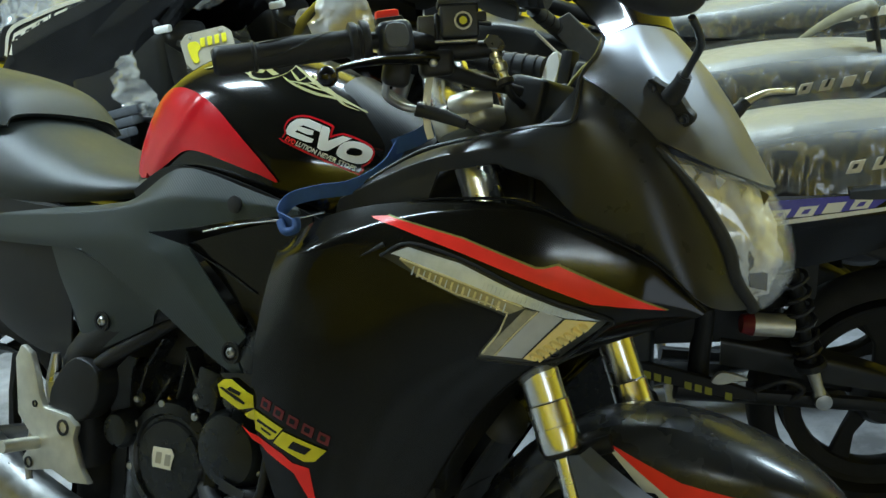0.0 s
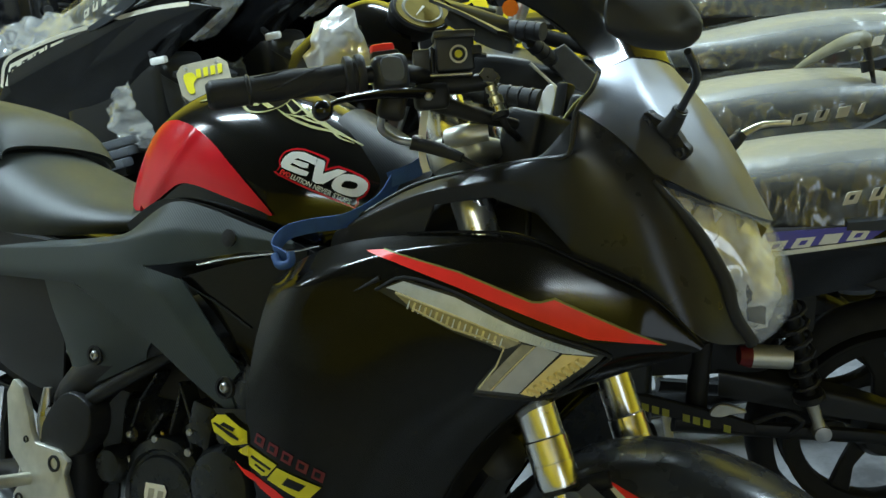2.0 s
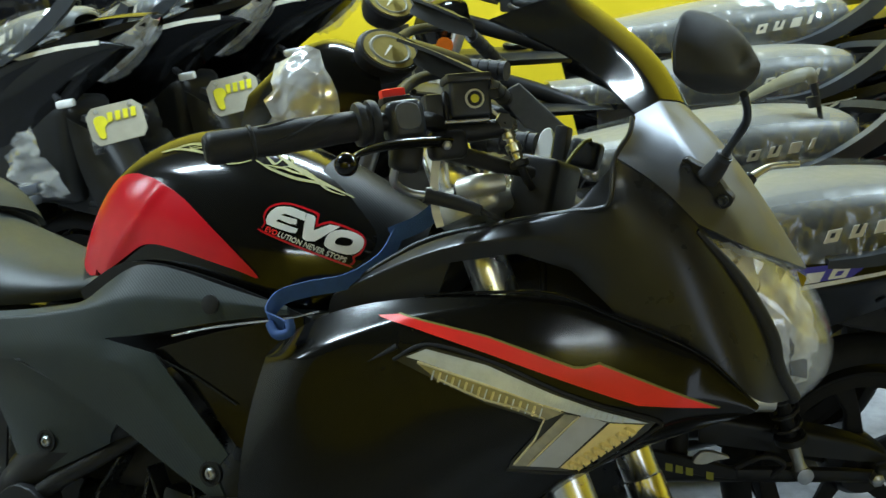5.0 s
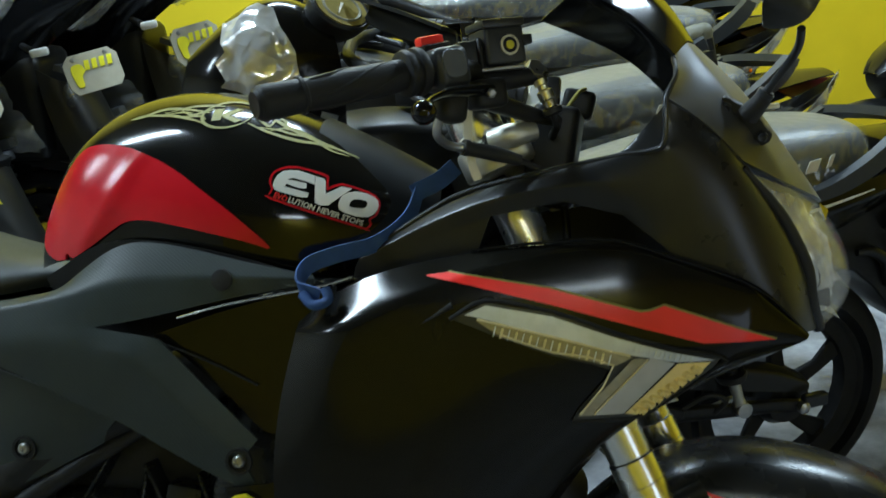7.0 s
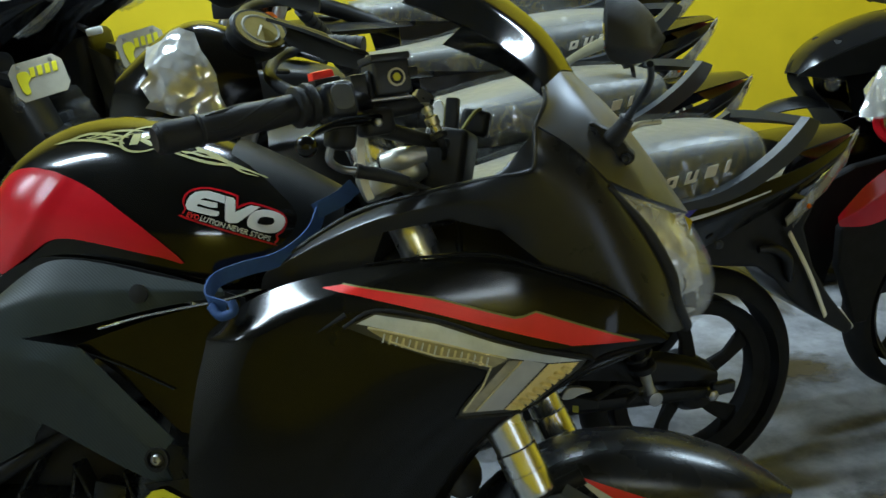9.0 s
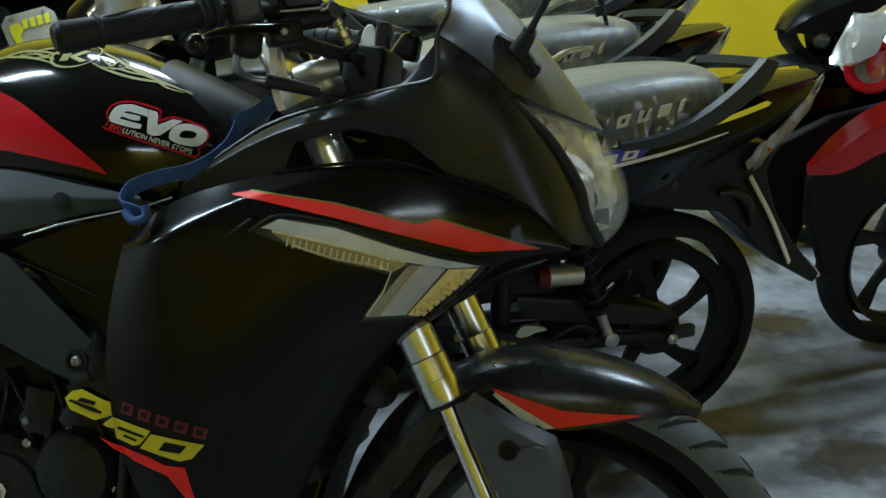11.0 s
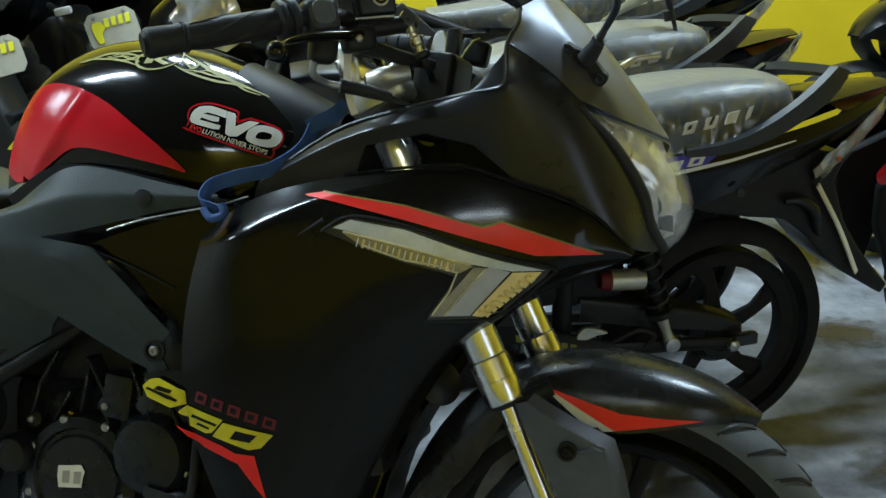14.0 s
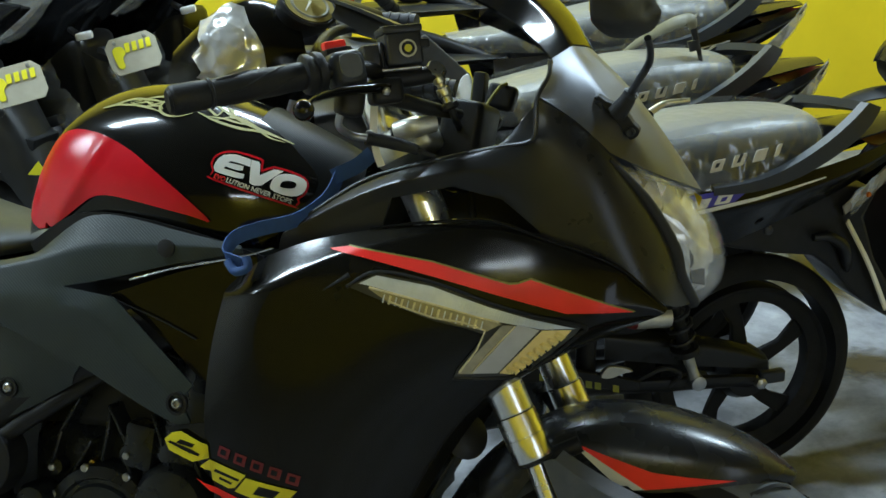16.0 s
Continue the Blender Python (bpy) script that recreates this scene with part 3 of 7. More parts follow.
part("gold_edge", tube([(x, SIDE.y(x, z) - .0062, z) for x, z in [(-.131, .772), (-.160, .740), (-.189, .7065)]], .0012, 8, 4), LAMPGOLD, lamp, "thin gold edge")
# thin rim round the lamp
rim_line = [(-.347, .8135), (-.308, .8345), (-.235, .8235), (-.161, .7995), (-.108, .7855), (-.050, .7735), (-.058, .760), (-.118, .710), (-.149, .700), (-.214, .698)]
part("lamp_rim", tube([(x, SIDE.y(x, z) - .002, z) for x, z in rim_line], .0026, 8, 4), PLASTIC, lamp)

# number and lettering low on the fairing
both("lower_panel", lambda: sheet([[(-.624, -.219, .602), (-.590, -.221, .608), (-.555, -.222, .614)], [(-.604, -.219, .580), (-.580, -.221, .577), (-.553, -.222, .574)],
                                    [(-.568, -.217, .556), (-.560, -.219, .551), (-.548, -.220, .545)]], 2, .004), GLOSS, bike)
for digit, slots in (([(-.618, .587), (-.607, .597), (-.593, .600), (-.554, .583), (-.553, .565), (-.575, .559), (-.611, .572)],
                      ([(-.593, .589), (-.571, .584), (-.575, .579), (-.600, .584)], [(-.613, .584), (-.609, .586), (-.575, .576), (-.563, .571), (-.565, .568), (-.579, .571)])),
                     ([(-.563, .554), (-.552, .563), (-.496, .547), (-.514, .527), (-.524, .525), (-.549, .534), (-.550, .547)],
                      ([(-.543, .551), (-.505, .540), (-.508, .537), (-.546, .547)], [(-.536, .540), (-.517, .534), (-.519, .531), (-.538, .537)])),
                     ([(-.496, .543), (-.424, .530), (-.443, .510), (-.460, .506), (-.514, .522)], ([(-.477, .533), (-.447, .528), (-.458, .517), (-.487, .521)],))):
    num = part("number", decal(digit, SIDE, .0030, .012, -.226), YELLOW, fairing, "yellow slanted number")
    for slot in slots:
        part("number_gap", decal(slot, SIDE, .0038, .012, -.2268), GLOSS, num)
for k in range(5):
    x, z = -.540 + .025 * k, .570 - .0072 * k
    part("letter_bar", decal([(x, z), (x + .005, z + .015), (x + .022, z + .0105), (x + .017, z - .0045)], SIDE, .0016, .02), DARKRED, fairing)
    part("letter_gap", decal([(x + .005, z + .003), (x + .0075, z + .0105), (x + .016, z + .0085), (x + .0135, z + .001)], SIDE, .0022, .02), GLOSS, fairing)
part("lower_stripe", decal([(-.572, .535), (-.545, .523), (-.500, .508), (-.482, .499), (-.454, .497), (-.441, .429), (-.479, .484), (-.529, .504)], SIDE, .0014, .02, -.222),
     REDFILM, fairing, "red pointed lower stripe")


# upper cowl from the strap to the headlamp, with an opening over the fork
def upper_cowl():
    r = []
    r.append([(-.480, -.165, .852), (-.40, -.168, .866), (-.330, -.172, .878), (-.242, -.172, .888), (-.160, -.176, .892), (-.100, -.183, .876), (-.055, -.172, .858), (-.010, -.158, .840), (.028, -.136, .813), (.054, -.106, .790), (.082, -.014, .793)])
    r.append([(-.477, -.168, .866), (-.397, -.172, .896), (-.312, -.178, .928), (-.226, -.184, .945), (-.160, -.184, .930), (-.112, -.188, .893), (-.056, -.179, .882), (-.011, -.164, .862), (.027, -.140, .834), (.055, -.104, .806), (.078, -.026, .800)])
    r.append([(-.472, -.170, .875), (-.395, -.175, .915), (-.322, -.184, .947), (-.224, -.193, .966), (-.158, -.200, .968), (-.109, -.203, .952), (-.062, -.190, .935), (-.016, -.172, .905), (.025, -.137, .868), (.055, -.097, .828), (.073, -.038, .810)])
    r.append([(-.468, -.166, .880), (-.394, -.162, .930), (-.337, -.166, .958), (-.230, -.182, .982), (-.165, -.195, .994), (-.113, -.206, 1.006), (-.067, -.192, 1.008), (-.024, -.171, .970), (.022, -.132, .914), (.055, -.094, .856), (.068, -.054, .822)])
    r.append([(-.466, -.160, .879), (-.393, -.156, .930), (-.335, -.160, .959), (-.229, -.175, .984), (-.163, -.189, .998), (-.112, -.200, 1.056), (-.066, -.173, 1.033), (-.026, -.151, .993), (.024, -.111, .934), (.055, -.080, .870), (.064, -.062, .834)])
    return sheet(r, levels=3, thick=.004, creased=(1, 2), skip=((0, 2), (0, 3), (0, 4)), strength=.8, pins=((4, 5), (3, 5), (4, 4)), upto=4)


cowl = both("upper_cowl", upper_cowl, COWLPAINT, bike, "satin black upper cowl with an opening")


def nose_cowl():
    r = []
    r.append([(-.104, -.163, 1.112), (-.088, -.105, 1.136), (-.076, -.045, 1.143), (-.071, 0, 1.145)])
    r.append([(-.100, -.190, 1.085), (-.074, -.122, 1.112), (-.052, -.055, 1.118), (-.044, 0, 1.120)])
    r.append([(-.112, -.204, 1.058), (-.052, -.140, 1.080), (-.022, -.062, 1.088), (-.012, 0, 1.090)])
    r.append([(-.068, -.177, 1.033), (-.006, -.128, 1.026), (.028, -.060, 1.022), (.040, 0, 1.022)])
    r.append([(-.027, -.155, .992), (.026, -.108, .969), (.068, -.054, .955), (.092, 0, .947)])
    return sheet(r, levels=3, thick=.004, folds=(1, 2, 4, 5), strength=.75, mirror=True, pins=((2, 0), (2, 6), (4, 0), (4, 6)))


nose = part("nose_cowl", nose_cowl(), NOSE, bike, "satin graphite nose cowl")


def headlamp_shape(inset):
    r = []
    r.append([(-.024, -.153, .981), (.028, -.104, .964), (.066, -.050, .952), (.088, 0, .944)])
    r.append([(.021, -.116, .931), (.062, -.088, .918), (.099, -.048, .908), (.117, 0, .903)])
    r.append([(.055, -.080, .872), (.089, -.064, .862), (.117, -.034, .852), (.130, 0, .848)])
    r.append([(.064, -.058, .832), (.088, -.044, .824), (.107, -.022, .816), (.114, 0, .812)])
    r.append([(.078, -.024, .798), (.083, -.016, .795), (.088, -.008, .793), (.090, 0, .792)])
    return [[(x - inset * 1.2, y * (1 - inset * 2), z + inset * .1) for x, y, z in row] for row in r]


lens = part("headlamp", sheet(headlamp_shape(0), 3, .003, mirror=True, folds=(1, 5), strength=.7, pins=((0, 0), (3, 0), (4, 0))), LENS, bike, "clear wrapped headlamp lens")
lens.visible_shadow = False
# the faceted bowl behind the lens
bowl_rows = headlamp_shape(.009)
random.seed(11)
bowl_mesh = sheet(bowl_rows, 2, 0, mirror=True)
bm = bmesh.new()
bm.from_mesh(bowl_mesh)
bmesh.ops.triangulate(bm, faces=bm.faces[:])
for v in bm.verts:
    v.co += Vector((-.010 + random.uniform(-.007, .005), random.uniform(-.004, .004), random.uniform(-.004, .004)))
part("reflector_bowl", bm, BOWL, lens, "crinkled silver reflector", smooth=False)
for k in range(5):
    u = k / 4
    q = Vector((-.012 + .090 * u, -.120 + .080 * u, .962 - .026 * u))
    part("top_facet", lathe([(.0125, 0), (.0015, .008)], 3, Matrix.Translation(q) @ pose(0, 0, 0, 70, 0, 38 + 14 * k)), REFLECT, lens, smooth=False)
for q, r in (((.052, -.052, .880), .026), ((.020, -.088, .930), .018)):
    dish = part("lamp_dish", lathe([(r, 0), (r * .8, -.010), (r * .4, -.016), (r * .1, -.017)], 24, Matrix.Translation(q) @ pose(0, 0, 0, 62, 0, 42)), GOLD, lens, "yellowish lamp dish")
    part("dish_ring", lathe([(r, -.002), (r * 1.12, -.001), (r * 1.1, .003), (r, .002)], 24, Matrix.Translation(q) @ pose(0, 0, 0, 62, 0, 42), closed=True), CHROME, dish)
part("dark_wedge", sheet([[(.070, -.052, .868), (.092, -.024, .862)], [(.078, -.042, .822), (.094, -.020, .818)]], 1, .003), PLASTIC, lens)
part("lamp_gasket", tube([(-.028, -.157, .984), (.018, -.121, .932), (.052, -.086, .872), (.061, -.064, .831), (.080, -.018, .793)], [.004, .008, .010, .011, .009], 10), RUBBER, lens)


def windscreen_shape():
    r = []
    r.append([(-.104, -.165, 1.112), (-.088, -.105, 1.138), (-.076, -.050, 1.145), (-.071, 0, 1.147)])
    r.append([(-.150, -.167, 1.160), (-.122, -.114, 1.184), (-.108, -.055, 1.198), (-.102, 0, 1.204)])
    r.append([(-.215, -.167, 1.194), (-.178, -.122, 1.222), (-.160, -.060, 1.240), (-.154, 0, 1.248)])
    r.append([(-.286, -.167, 1.222), (-.236, -.124, 1.254), (-.215, -.060, 1.278), (-.208, 0, 1.286)])
    return r


screen = part("windscreen", sheet(windscreen_shape(), 3, .003, mirror=True, folds=(1, 5), strength=.5, pins=((3, 0), (3, 6))), SMOKE, bike, "dark smoked windscreen")
# the dark edge of the cowl round the instruments
part("inner_rim", tube([(-.106, -.166, 1.108), (-.104, -.188, 1.086), (-.115, -.203, 1.056), (-.116, -.206, 1.012), (-.128, -.202, 1.002), (-.164, -.191, .997), (-.230, -.176, .984), (-.336, -.158, .9595), (-.394, -.157, .931), (-.468, -.163, .880)], .0032, 8), COWLPAINT, bike)
part("instrument_shroud", sheet([[(-.16, -.15, .96), (-.15, -.08, 1.0), (-.15, 0, 1.02)], [(-.11, -.15, 1.03), (-.10, -.08, 1.07), (-.09, 0, 1.09)]], 2, .006, mirror=True), PLASTIC, bike)

part("inner_panel", sheet([[(-.46, -.05, .80), (-.10, -.05, .82)], [(-.42, -.05, .90), (-.10, -.05, .965)]], 1, .004), RUBBER, bike)

# tank
def tank_shape():
    r = []
    r.append([(-.925, -.118, .855), (-.928, -.112, .900), (-.915, -.098, .965), (-.900, -.058, 1.012), (-.897, 0, 1.026)])
    r.append([(-.880, -.152, .868), (-.892, -.150, .925), (-.878, -.128, 1.022), (-.862, -.068, 1.068), (-.858, 0, 1.082)])
    r.append([(-.770, -.160, .885), (-.770, -.170, .950), (-.770, -.145, 1.035), (-.770, -.080, 1.092), (-.770, 0, 1.112)])
    r.append([(-.660, -.170, .870), (-.660, -.182, .945), (-.660, -.152, 1.030), (-.660, -.085, 1.083), (-.660, 0, 1.104)])
    r.append([(-.560, -.166, .850), (-.560, -.176, .925), (-.560, -.144, .996), (-.560, -.080, 1.046), (-.560, 0, 1.068)])
    r.append([(-.470, -.118, .850), (-.470, -.124, .915), (-.470, -.104, .966), (-.470, -.060, 1.004), (-.470, 0, 1.020)])
    r.append([(-.400, -.080, .850), (-.400, -.084, .900), (-.400, -.072, .935), (-.400, -.045, .960), (-.400, 0, .972)])
    return r


tank_mesh = sheet(tank_shape(), 3, 0, folds=(2, 6), strength=.25, mirror=True)
tank = part("fuel_tank", tank_mesh, GLOSS, bike, "gloss black fuel tank")
TANK = Surface(tank_mesh)
panel = decal(rounded([(-.857, 1.013), (-.826, 1.019), (-.797, 1.016), (-.765, 1.008), (-.717, .987), (-.675, .960), (-.626, .925), (-.584, .888), (-.617, .896), (-.710, .915), (-.753, .921), (-.779, .918), (-.801, .906), (-.841, .880),
                                   (-.878, .866), (-.912, .879), (-.920, .900), (-.903, .945), (-.878, .989)], 3), TANK, .004, .010, -.12)
# a soft pressed ridge runs down the panel
for v in panel.verts:
    k = (v.co.x + .845) * .080 + (v.co.z - .885) * .115
    k = max(0, min(1, k / (.080 ** 2 + .115 ** 2)))
    off = math.hypot(v.co.x + .845 - .080 * k, v.co.z - .885 - .115 * k)
    v.co.y -= .0025 * math.exp(-(off / .014) ** 2)
part("tank_panel", panel, RED, tank, "glossy red rear tank panel")
part("tank_skirt", sheet([[(-.90, -.150, .845), (-.85, -.166, .872), (-.80, -.174, .900), (-.70, -.180, .894), (-.58, -.182, .868), (-.50, -.172, .842)],
                          [(-.89, -.148, .825), (-.85, -.160, .845), (-.80, -.172, .868), (-.70, -.178, .862), (-.58, -.180, .840), (-.50, -.172, .820)]], 2, .004), PLASTIC, tank)
part("tank_front_cover", sheet([[(-.52, -.140, .900), (-.545, -.125, .985), (-.555, -.075, 1.045), (-.56, 0, 1.072)],
                                [(-.45, -.122, .885), (-.47, -.108, .960), (-.475, -.065, 1.012), (-.48, 0, 1.035)],
                                [(-.385, -.085, .870), (-.39, -.080, .930), (-.395, -.05, .975), (-.40, 0, .99)]], 3, .003, mirror=True), DARKCARBON, tank, "carbon-look tank front cover")

# sticker on the tank: red ground, white slanted blocks, a line of print
part("badge_ground", decal(rounded([(-.590, .9686), (-.5885, .9795), (-.579, .9874), (-.560, .9894), (-.528, .9801), (-.5225, .9742), (-.5211, .9633), (-.5079, .969), (-.476, .9585), (-.4646, .9499), (-.4612, .9399), (-.4648, .9276), (-.4713, .9226),
                                    (-.4694, .9172), (-.4742, .9112), (-.4793, .9111), (-.5854, .9472), (-.5892, .953), (-.5862, .9606)], 2), TANK, .0012, .014, -.13), RED, tank, "red-edged tank sticker")
part("badge_field", decal(rounded([(-.5873, .9673), (-.5857, .9782), (-.5771, .9847), (-.5592, .9867), (-.5297, .9778), (-.5247, .9725), (-.5223, .9589), (-.5073, .966), (-.4763, .9558), (-.4667, .9482), (-.4635, .9398), (-.4672, .9289), (-.4737, .9241),
                                   (-.4718, .9182), (-.4753, .9138), (-.479, .9138), (-.5839, .9496), (-.5866, .9536), (-.5836, .9607)], 2), TANK, .0018, .014, -.13), GLOSS, tank)
# plain white shapes: a slotted slab, a wedge and a ring
for shape in ([(-.5848, .9647), (-.5840, .9710), (-.5810, .9775), (-.5753, .9829), (-.5680, .9842), (-.5585, .9842), (-.5387, .9775), (-.5370, .9666), (-.5463, .9700), (-.5625, .9745), (-.5680, .9725), (-.5463, .9677), (-.5458, .9614), (-.5536, .9615), (-.5690, .9668),
               (-.5712, .9637), (-.5424, .9556), (-.5436, .9499), (-.5517, .9505), (-.5752, .9568), (-.5821, .9593)],
              [(-.5376, .9770), (-.5282, .9745), (-.5254, .9705), (-.5235, .9550), (-.5069, .9643), (-.4949, .9620), (-.5193, .9406), (-.5287, .9404), (-.5344, .9440)],
              rounded([(-.508, .9399), (-.5062, .9502), (-.4986, .957), (-.485, .958), (-.4702, .9524), (-.4639, .9453), (-.4641, .9357), (-.4702, .928), (-.4804, .9261), (-.497, .930), (-.5057, .9351)], 2)):
    part("badge_block", decal(shape, TANK, .0024, .014, -.13), WHITE, tank)
part("badge_slot", decal(rounded([(-.4957, .9416), (-.4934, .9471), (-.4868, .9486), (-.4778, .9462), (-.4759, .9422), (-.4783, .938), (-.4863, .9373), (-.4939, .9389)], 2), TANK, .0030, .014, -.13), GLOSS, tank)
part("slogan", lay_text(lettering("EVO", .0098, .2, .92, .02), (-.5830, .9502), (.946, -.325), (.12, 1.0), TANK, .0028, -.13), REDFILM, tank, "small red print")
part("slogan", lay_text(lettering("LUTION NEVER STOPS", .0098, .2, .92, .02), (-.5655, .9446), (.946, -.325), (.12, 1.0), TANK, .0028, -.13), CREAM, tank, "small cream print")


def swirl(pts, w):
    """A tapering pale line painted on the tank shoulder."""
    bm = bmesh.new()
    line = spline([(x, 0, z) for x, z in pts], 6)
    rows = []
    n = len(line)
    for i, q in enumerate(line):
        way = (line[min(i + 1, n - 1)] - line[max(i - 1, 0)]).normalized()
        s = Vector((-way.z, 0, way.x)) * w * .62 * (.25 + .75 * math.sin(math.pi * (i + .4) / n))
        pair = []
        for q2 in (q + s, q - s):
            y = TANK.y(q2.x, q2.z, -.1)
            pair.append(bm.verts.new((q2.x, y - .0016, q2.z + .0006)))
        rows.append(pair)
    for a, b in zip(rows, rows[1:]):
        bm.faces.new((a[0], a[1], b[1], b[0]))
    return bm


for pts, w in (([(-.800, 1.052), (-.783, 1.055), (-.754, 1.066), (-.720, 1.065), (-.689, 1.060)], .0034), ([(-.795, 1.054), (-.778, 1.057), (-.740, 1.056), (-.711, 1.051), (-.690, 1.045)], .0030),
               ([(-.749, 1.060), (-.720, 1.069), (-.696, 1.071), (-.675, 1.070)], .0028), ([(-.754, 1.062), (-.730, 1.054), (-.701, 1.055), (-.689, 1.050)], .0024),
               ([(-.730, 1.064), (-.711, 1.057), (-.694, 1.063), (-.686, 1.066)], .0026), ([(-.745, 1.058), (-.728, 1.061), (-.712, 1.060)], .0022),
               ([(-.637, 1.066), (-.608, 1.052), (-.589, 1.042), (-.562, 1.029), (-.535, 1.018), (-.497, 1.002)], .0034), ([(-.636, 1.046), (-.608, 1.034), (-.571, 1.023), (-.539, 1.018), (-.500, 1.004)], .0030),
               ([(-.636, 1.058), (-.620, 1.048), (-.609, 1.042), (-.607, 1.050), (-.614, 1.054)], .0024), ([(-.605, 1.055), (-.594, 1.049), (-.590, 1.040), (-.575, 1.037)], .0026),
               ([(-.606, 1.035), (-.590, 1.040), (-.575, 1.037), (-.553, 1.026), (-.530, 1.011), (-.508, 1.004)], .0026), ([(-.622, 1.040), (-.597, 1.037), (-.580, 1.032), (-.560, 1.028)], .0024)):
    part("flame_line", swirl(pts, w), GOLDINK, tank)
ring = [(-.666 + .031 * math.cos(a), 1.058 + .0195 * math.sin(a)) for a in np.linspace(0, 2 * math.pi, 25)]
part("ring_print", swirl(ring, .0030), GOLDINK, tank, "pale gold ring print")
for shape in ([(-.686, 1.066), (-.675, 1.067), (-.671, 1.050), (-.682, 1.049)], [(-.672, 1.059), (-.659, 1.068), (-.651, 1.066), (-.663, 1.057), (-.645, 1.050), (-.652, 1.047), (-.671, 1.055)]):
    part("ring_mark", decal(shape, TANK, .002, .014, -.1), GOLDINK, tank)

# seat and pillion pad
def seat_shape():
    r = []
    r.append([(-.905, -.092, .836), (-.900, -.100, .850), (-.908, -.070, .864), (-.912, 0, .868)])
    r.append([(-.955, -.142, .822), (-.950, -.150, .842), (-.958, -.105, .870), (-.960, 0, .876)])
    r.append([(-1.06, -.168, .806), (-1.06, -.178, .834), (-1.06, -.130, .880), (-1.06, 0, .888)])
    r.append([(-1.18, -.176, .800), (-1.18, -.188, .840), (-1.18, -.140, .912), (-1.18, 0, .924)])
    r.append([(-1.29, -.172, .806), (-1.29, -.184, .850), (-1.29, -.135, .945), (-1.29, 0, .957)])
    return r


part("rider_seat", sheet(seat_shape(), 3, .01, mirror=True), LEATHER, bike, "dark vinyl rider seat")
part("pillion_pad", sheet([[(-1.250, -.135, .930), (-1.256, -.125, .950), (-1.258, -.070, .958), (-1.258, 0, .960)], [(-1.272, -.152, .925), (-1.278, -.138, .975), (-1.282, -.080, .992), (-1.284, 0, .996)],
                           [(-1.32, -.155, .925), (-1.32, -.140, 1.000), (-1.322, -.082, 1.018), (-1.324, 0, 1.024)], [(-1.40, -.150, .930), (-1.40, -.136, 1.015), (-1.40, -.080, 1.034), (-1.40, 0, 1.040)],
                           [(-1.58, -.120, .950), (-1.58, -.108, 1.03), (-1.58, -.06, 1.050), (-1.58, 0, 1.055)]], 3, .01, mirror=True), LEATHER, bike, "raised dark vinyl pillion pad")
part("tail_cowl", sheet([[(-1.02, -.17, .80), (-1.02, -.14, .78), (-1.02, 0, .77)], [(-1.4, -.16, .83), (-1.4, -.14, .76), (-1.4, 0, .75)],
                         [(-1.68, -.07, .98), (-1.68, -.05, .94), (-1.68, 0, .93)]], 2, .004, mirror=True), GLOSS, bike)


both("tail_side", lambda: sheet([[(-1.00, -.178, .800), (-1.30, -.172, .800), (-1.60, -.150, .870)], [(-.99, -.186, .670), (-1.25, -.178, .660), (-1.55, -.140, .780)],
                                    [(-1.00, -.170, .540), (-1.20, -.155, .550), (-1.50, -.110, .710)]], 3, .004), PLASTIC, bike, "dark plastic tail side panel")
# carbon-look frame cover: an upper arm to the front and a lower arm to the engine
def frame_cover():
    """An upper arm to the tank and a lower arm to the engine that grow from one rear panel."""
    up = [[(-1.30, -.160, .772), (-.975, -.182, .808), (-.862, -.182, .832), (-.812, -.178, .874), (-.765, -.184, .898), (-.69, -.191, .890), (-.61, -.197, .872), (-.52, -.201, .858)],
          [(-1.30, -.168, .760), (-.975, -.194, .799), (-.858, -.199, .823), (-.806, -.203, .838), (-.758, -.205, .848), (-.69, -.206, .852), (-.605, -.205, .854), (-.518, -.203, .853)],
          [(-1.28, -.172, .735), (-.962, -.204, .770), (-.87, -.209, .785), (-.800, -.210, .789), (-.752, -.209, .797), (-.69, -.207, .811), (-.61, -.203, .832), (-.518, -.199, .847)]]
    low = [up[2][:4] + [(-.713, -.211, .778), (-.684, -.212, .752), (-.630, -.214, .703), (-.583, -.216, .662)],
           [(-1.26, -.173, .728), (-.956, -.208, .757), (-.866, -.214, .764), (-.803, -.218, .768), (-.748, -.2205, .757), (-.712, -.2215, .729), (-.655, -.222, .682), (-.600, -.221, .640)],
           [(-1.24, -.172, .722), (-.951, -.204, .742), (-.89, -.207, .722), (-.818, -.208, .690), (-.768, -.209, .676), (-.731, -.210, .657), (-.640, -.212, .613), (-.580, -.214, .596)]]
    bm = bmesh.new()
    cr = bm.edges.layers.float.new("crease_edge")
    vc = bm.verts.layers.float.new("crease_vert")
    upper = [[bm.verts.new(p) for p in r] for r in up]
    lower = [upper[2][:4] + [bm.verts.new(p) for p in low[0][4:]]] + [[bm.verts.new(p) for p in r] for r in low[1:]]
    for g in (upper, lower):
        for a, b in zip(g, g[1:]):
            for j in range(7):
                bm.faces.new((a[j], a[j + 1], b[j + 1], b[j]))
    for r, j0, s in ((upper[1], 0, .6), (lower[1], 3, .8)):
        for j in range(j0, 7):
            bm.edges.get((r[j], r[j + 1]))[cr] = s
    for v in (upper[0][2], upper[2][3], lower[0][4], lower[0][7], lower[2][7], lower[2][1]):
        v[vc] = .9
    return settle(bm, 3, .004)


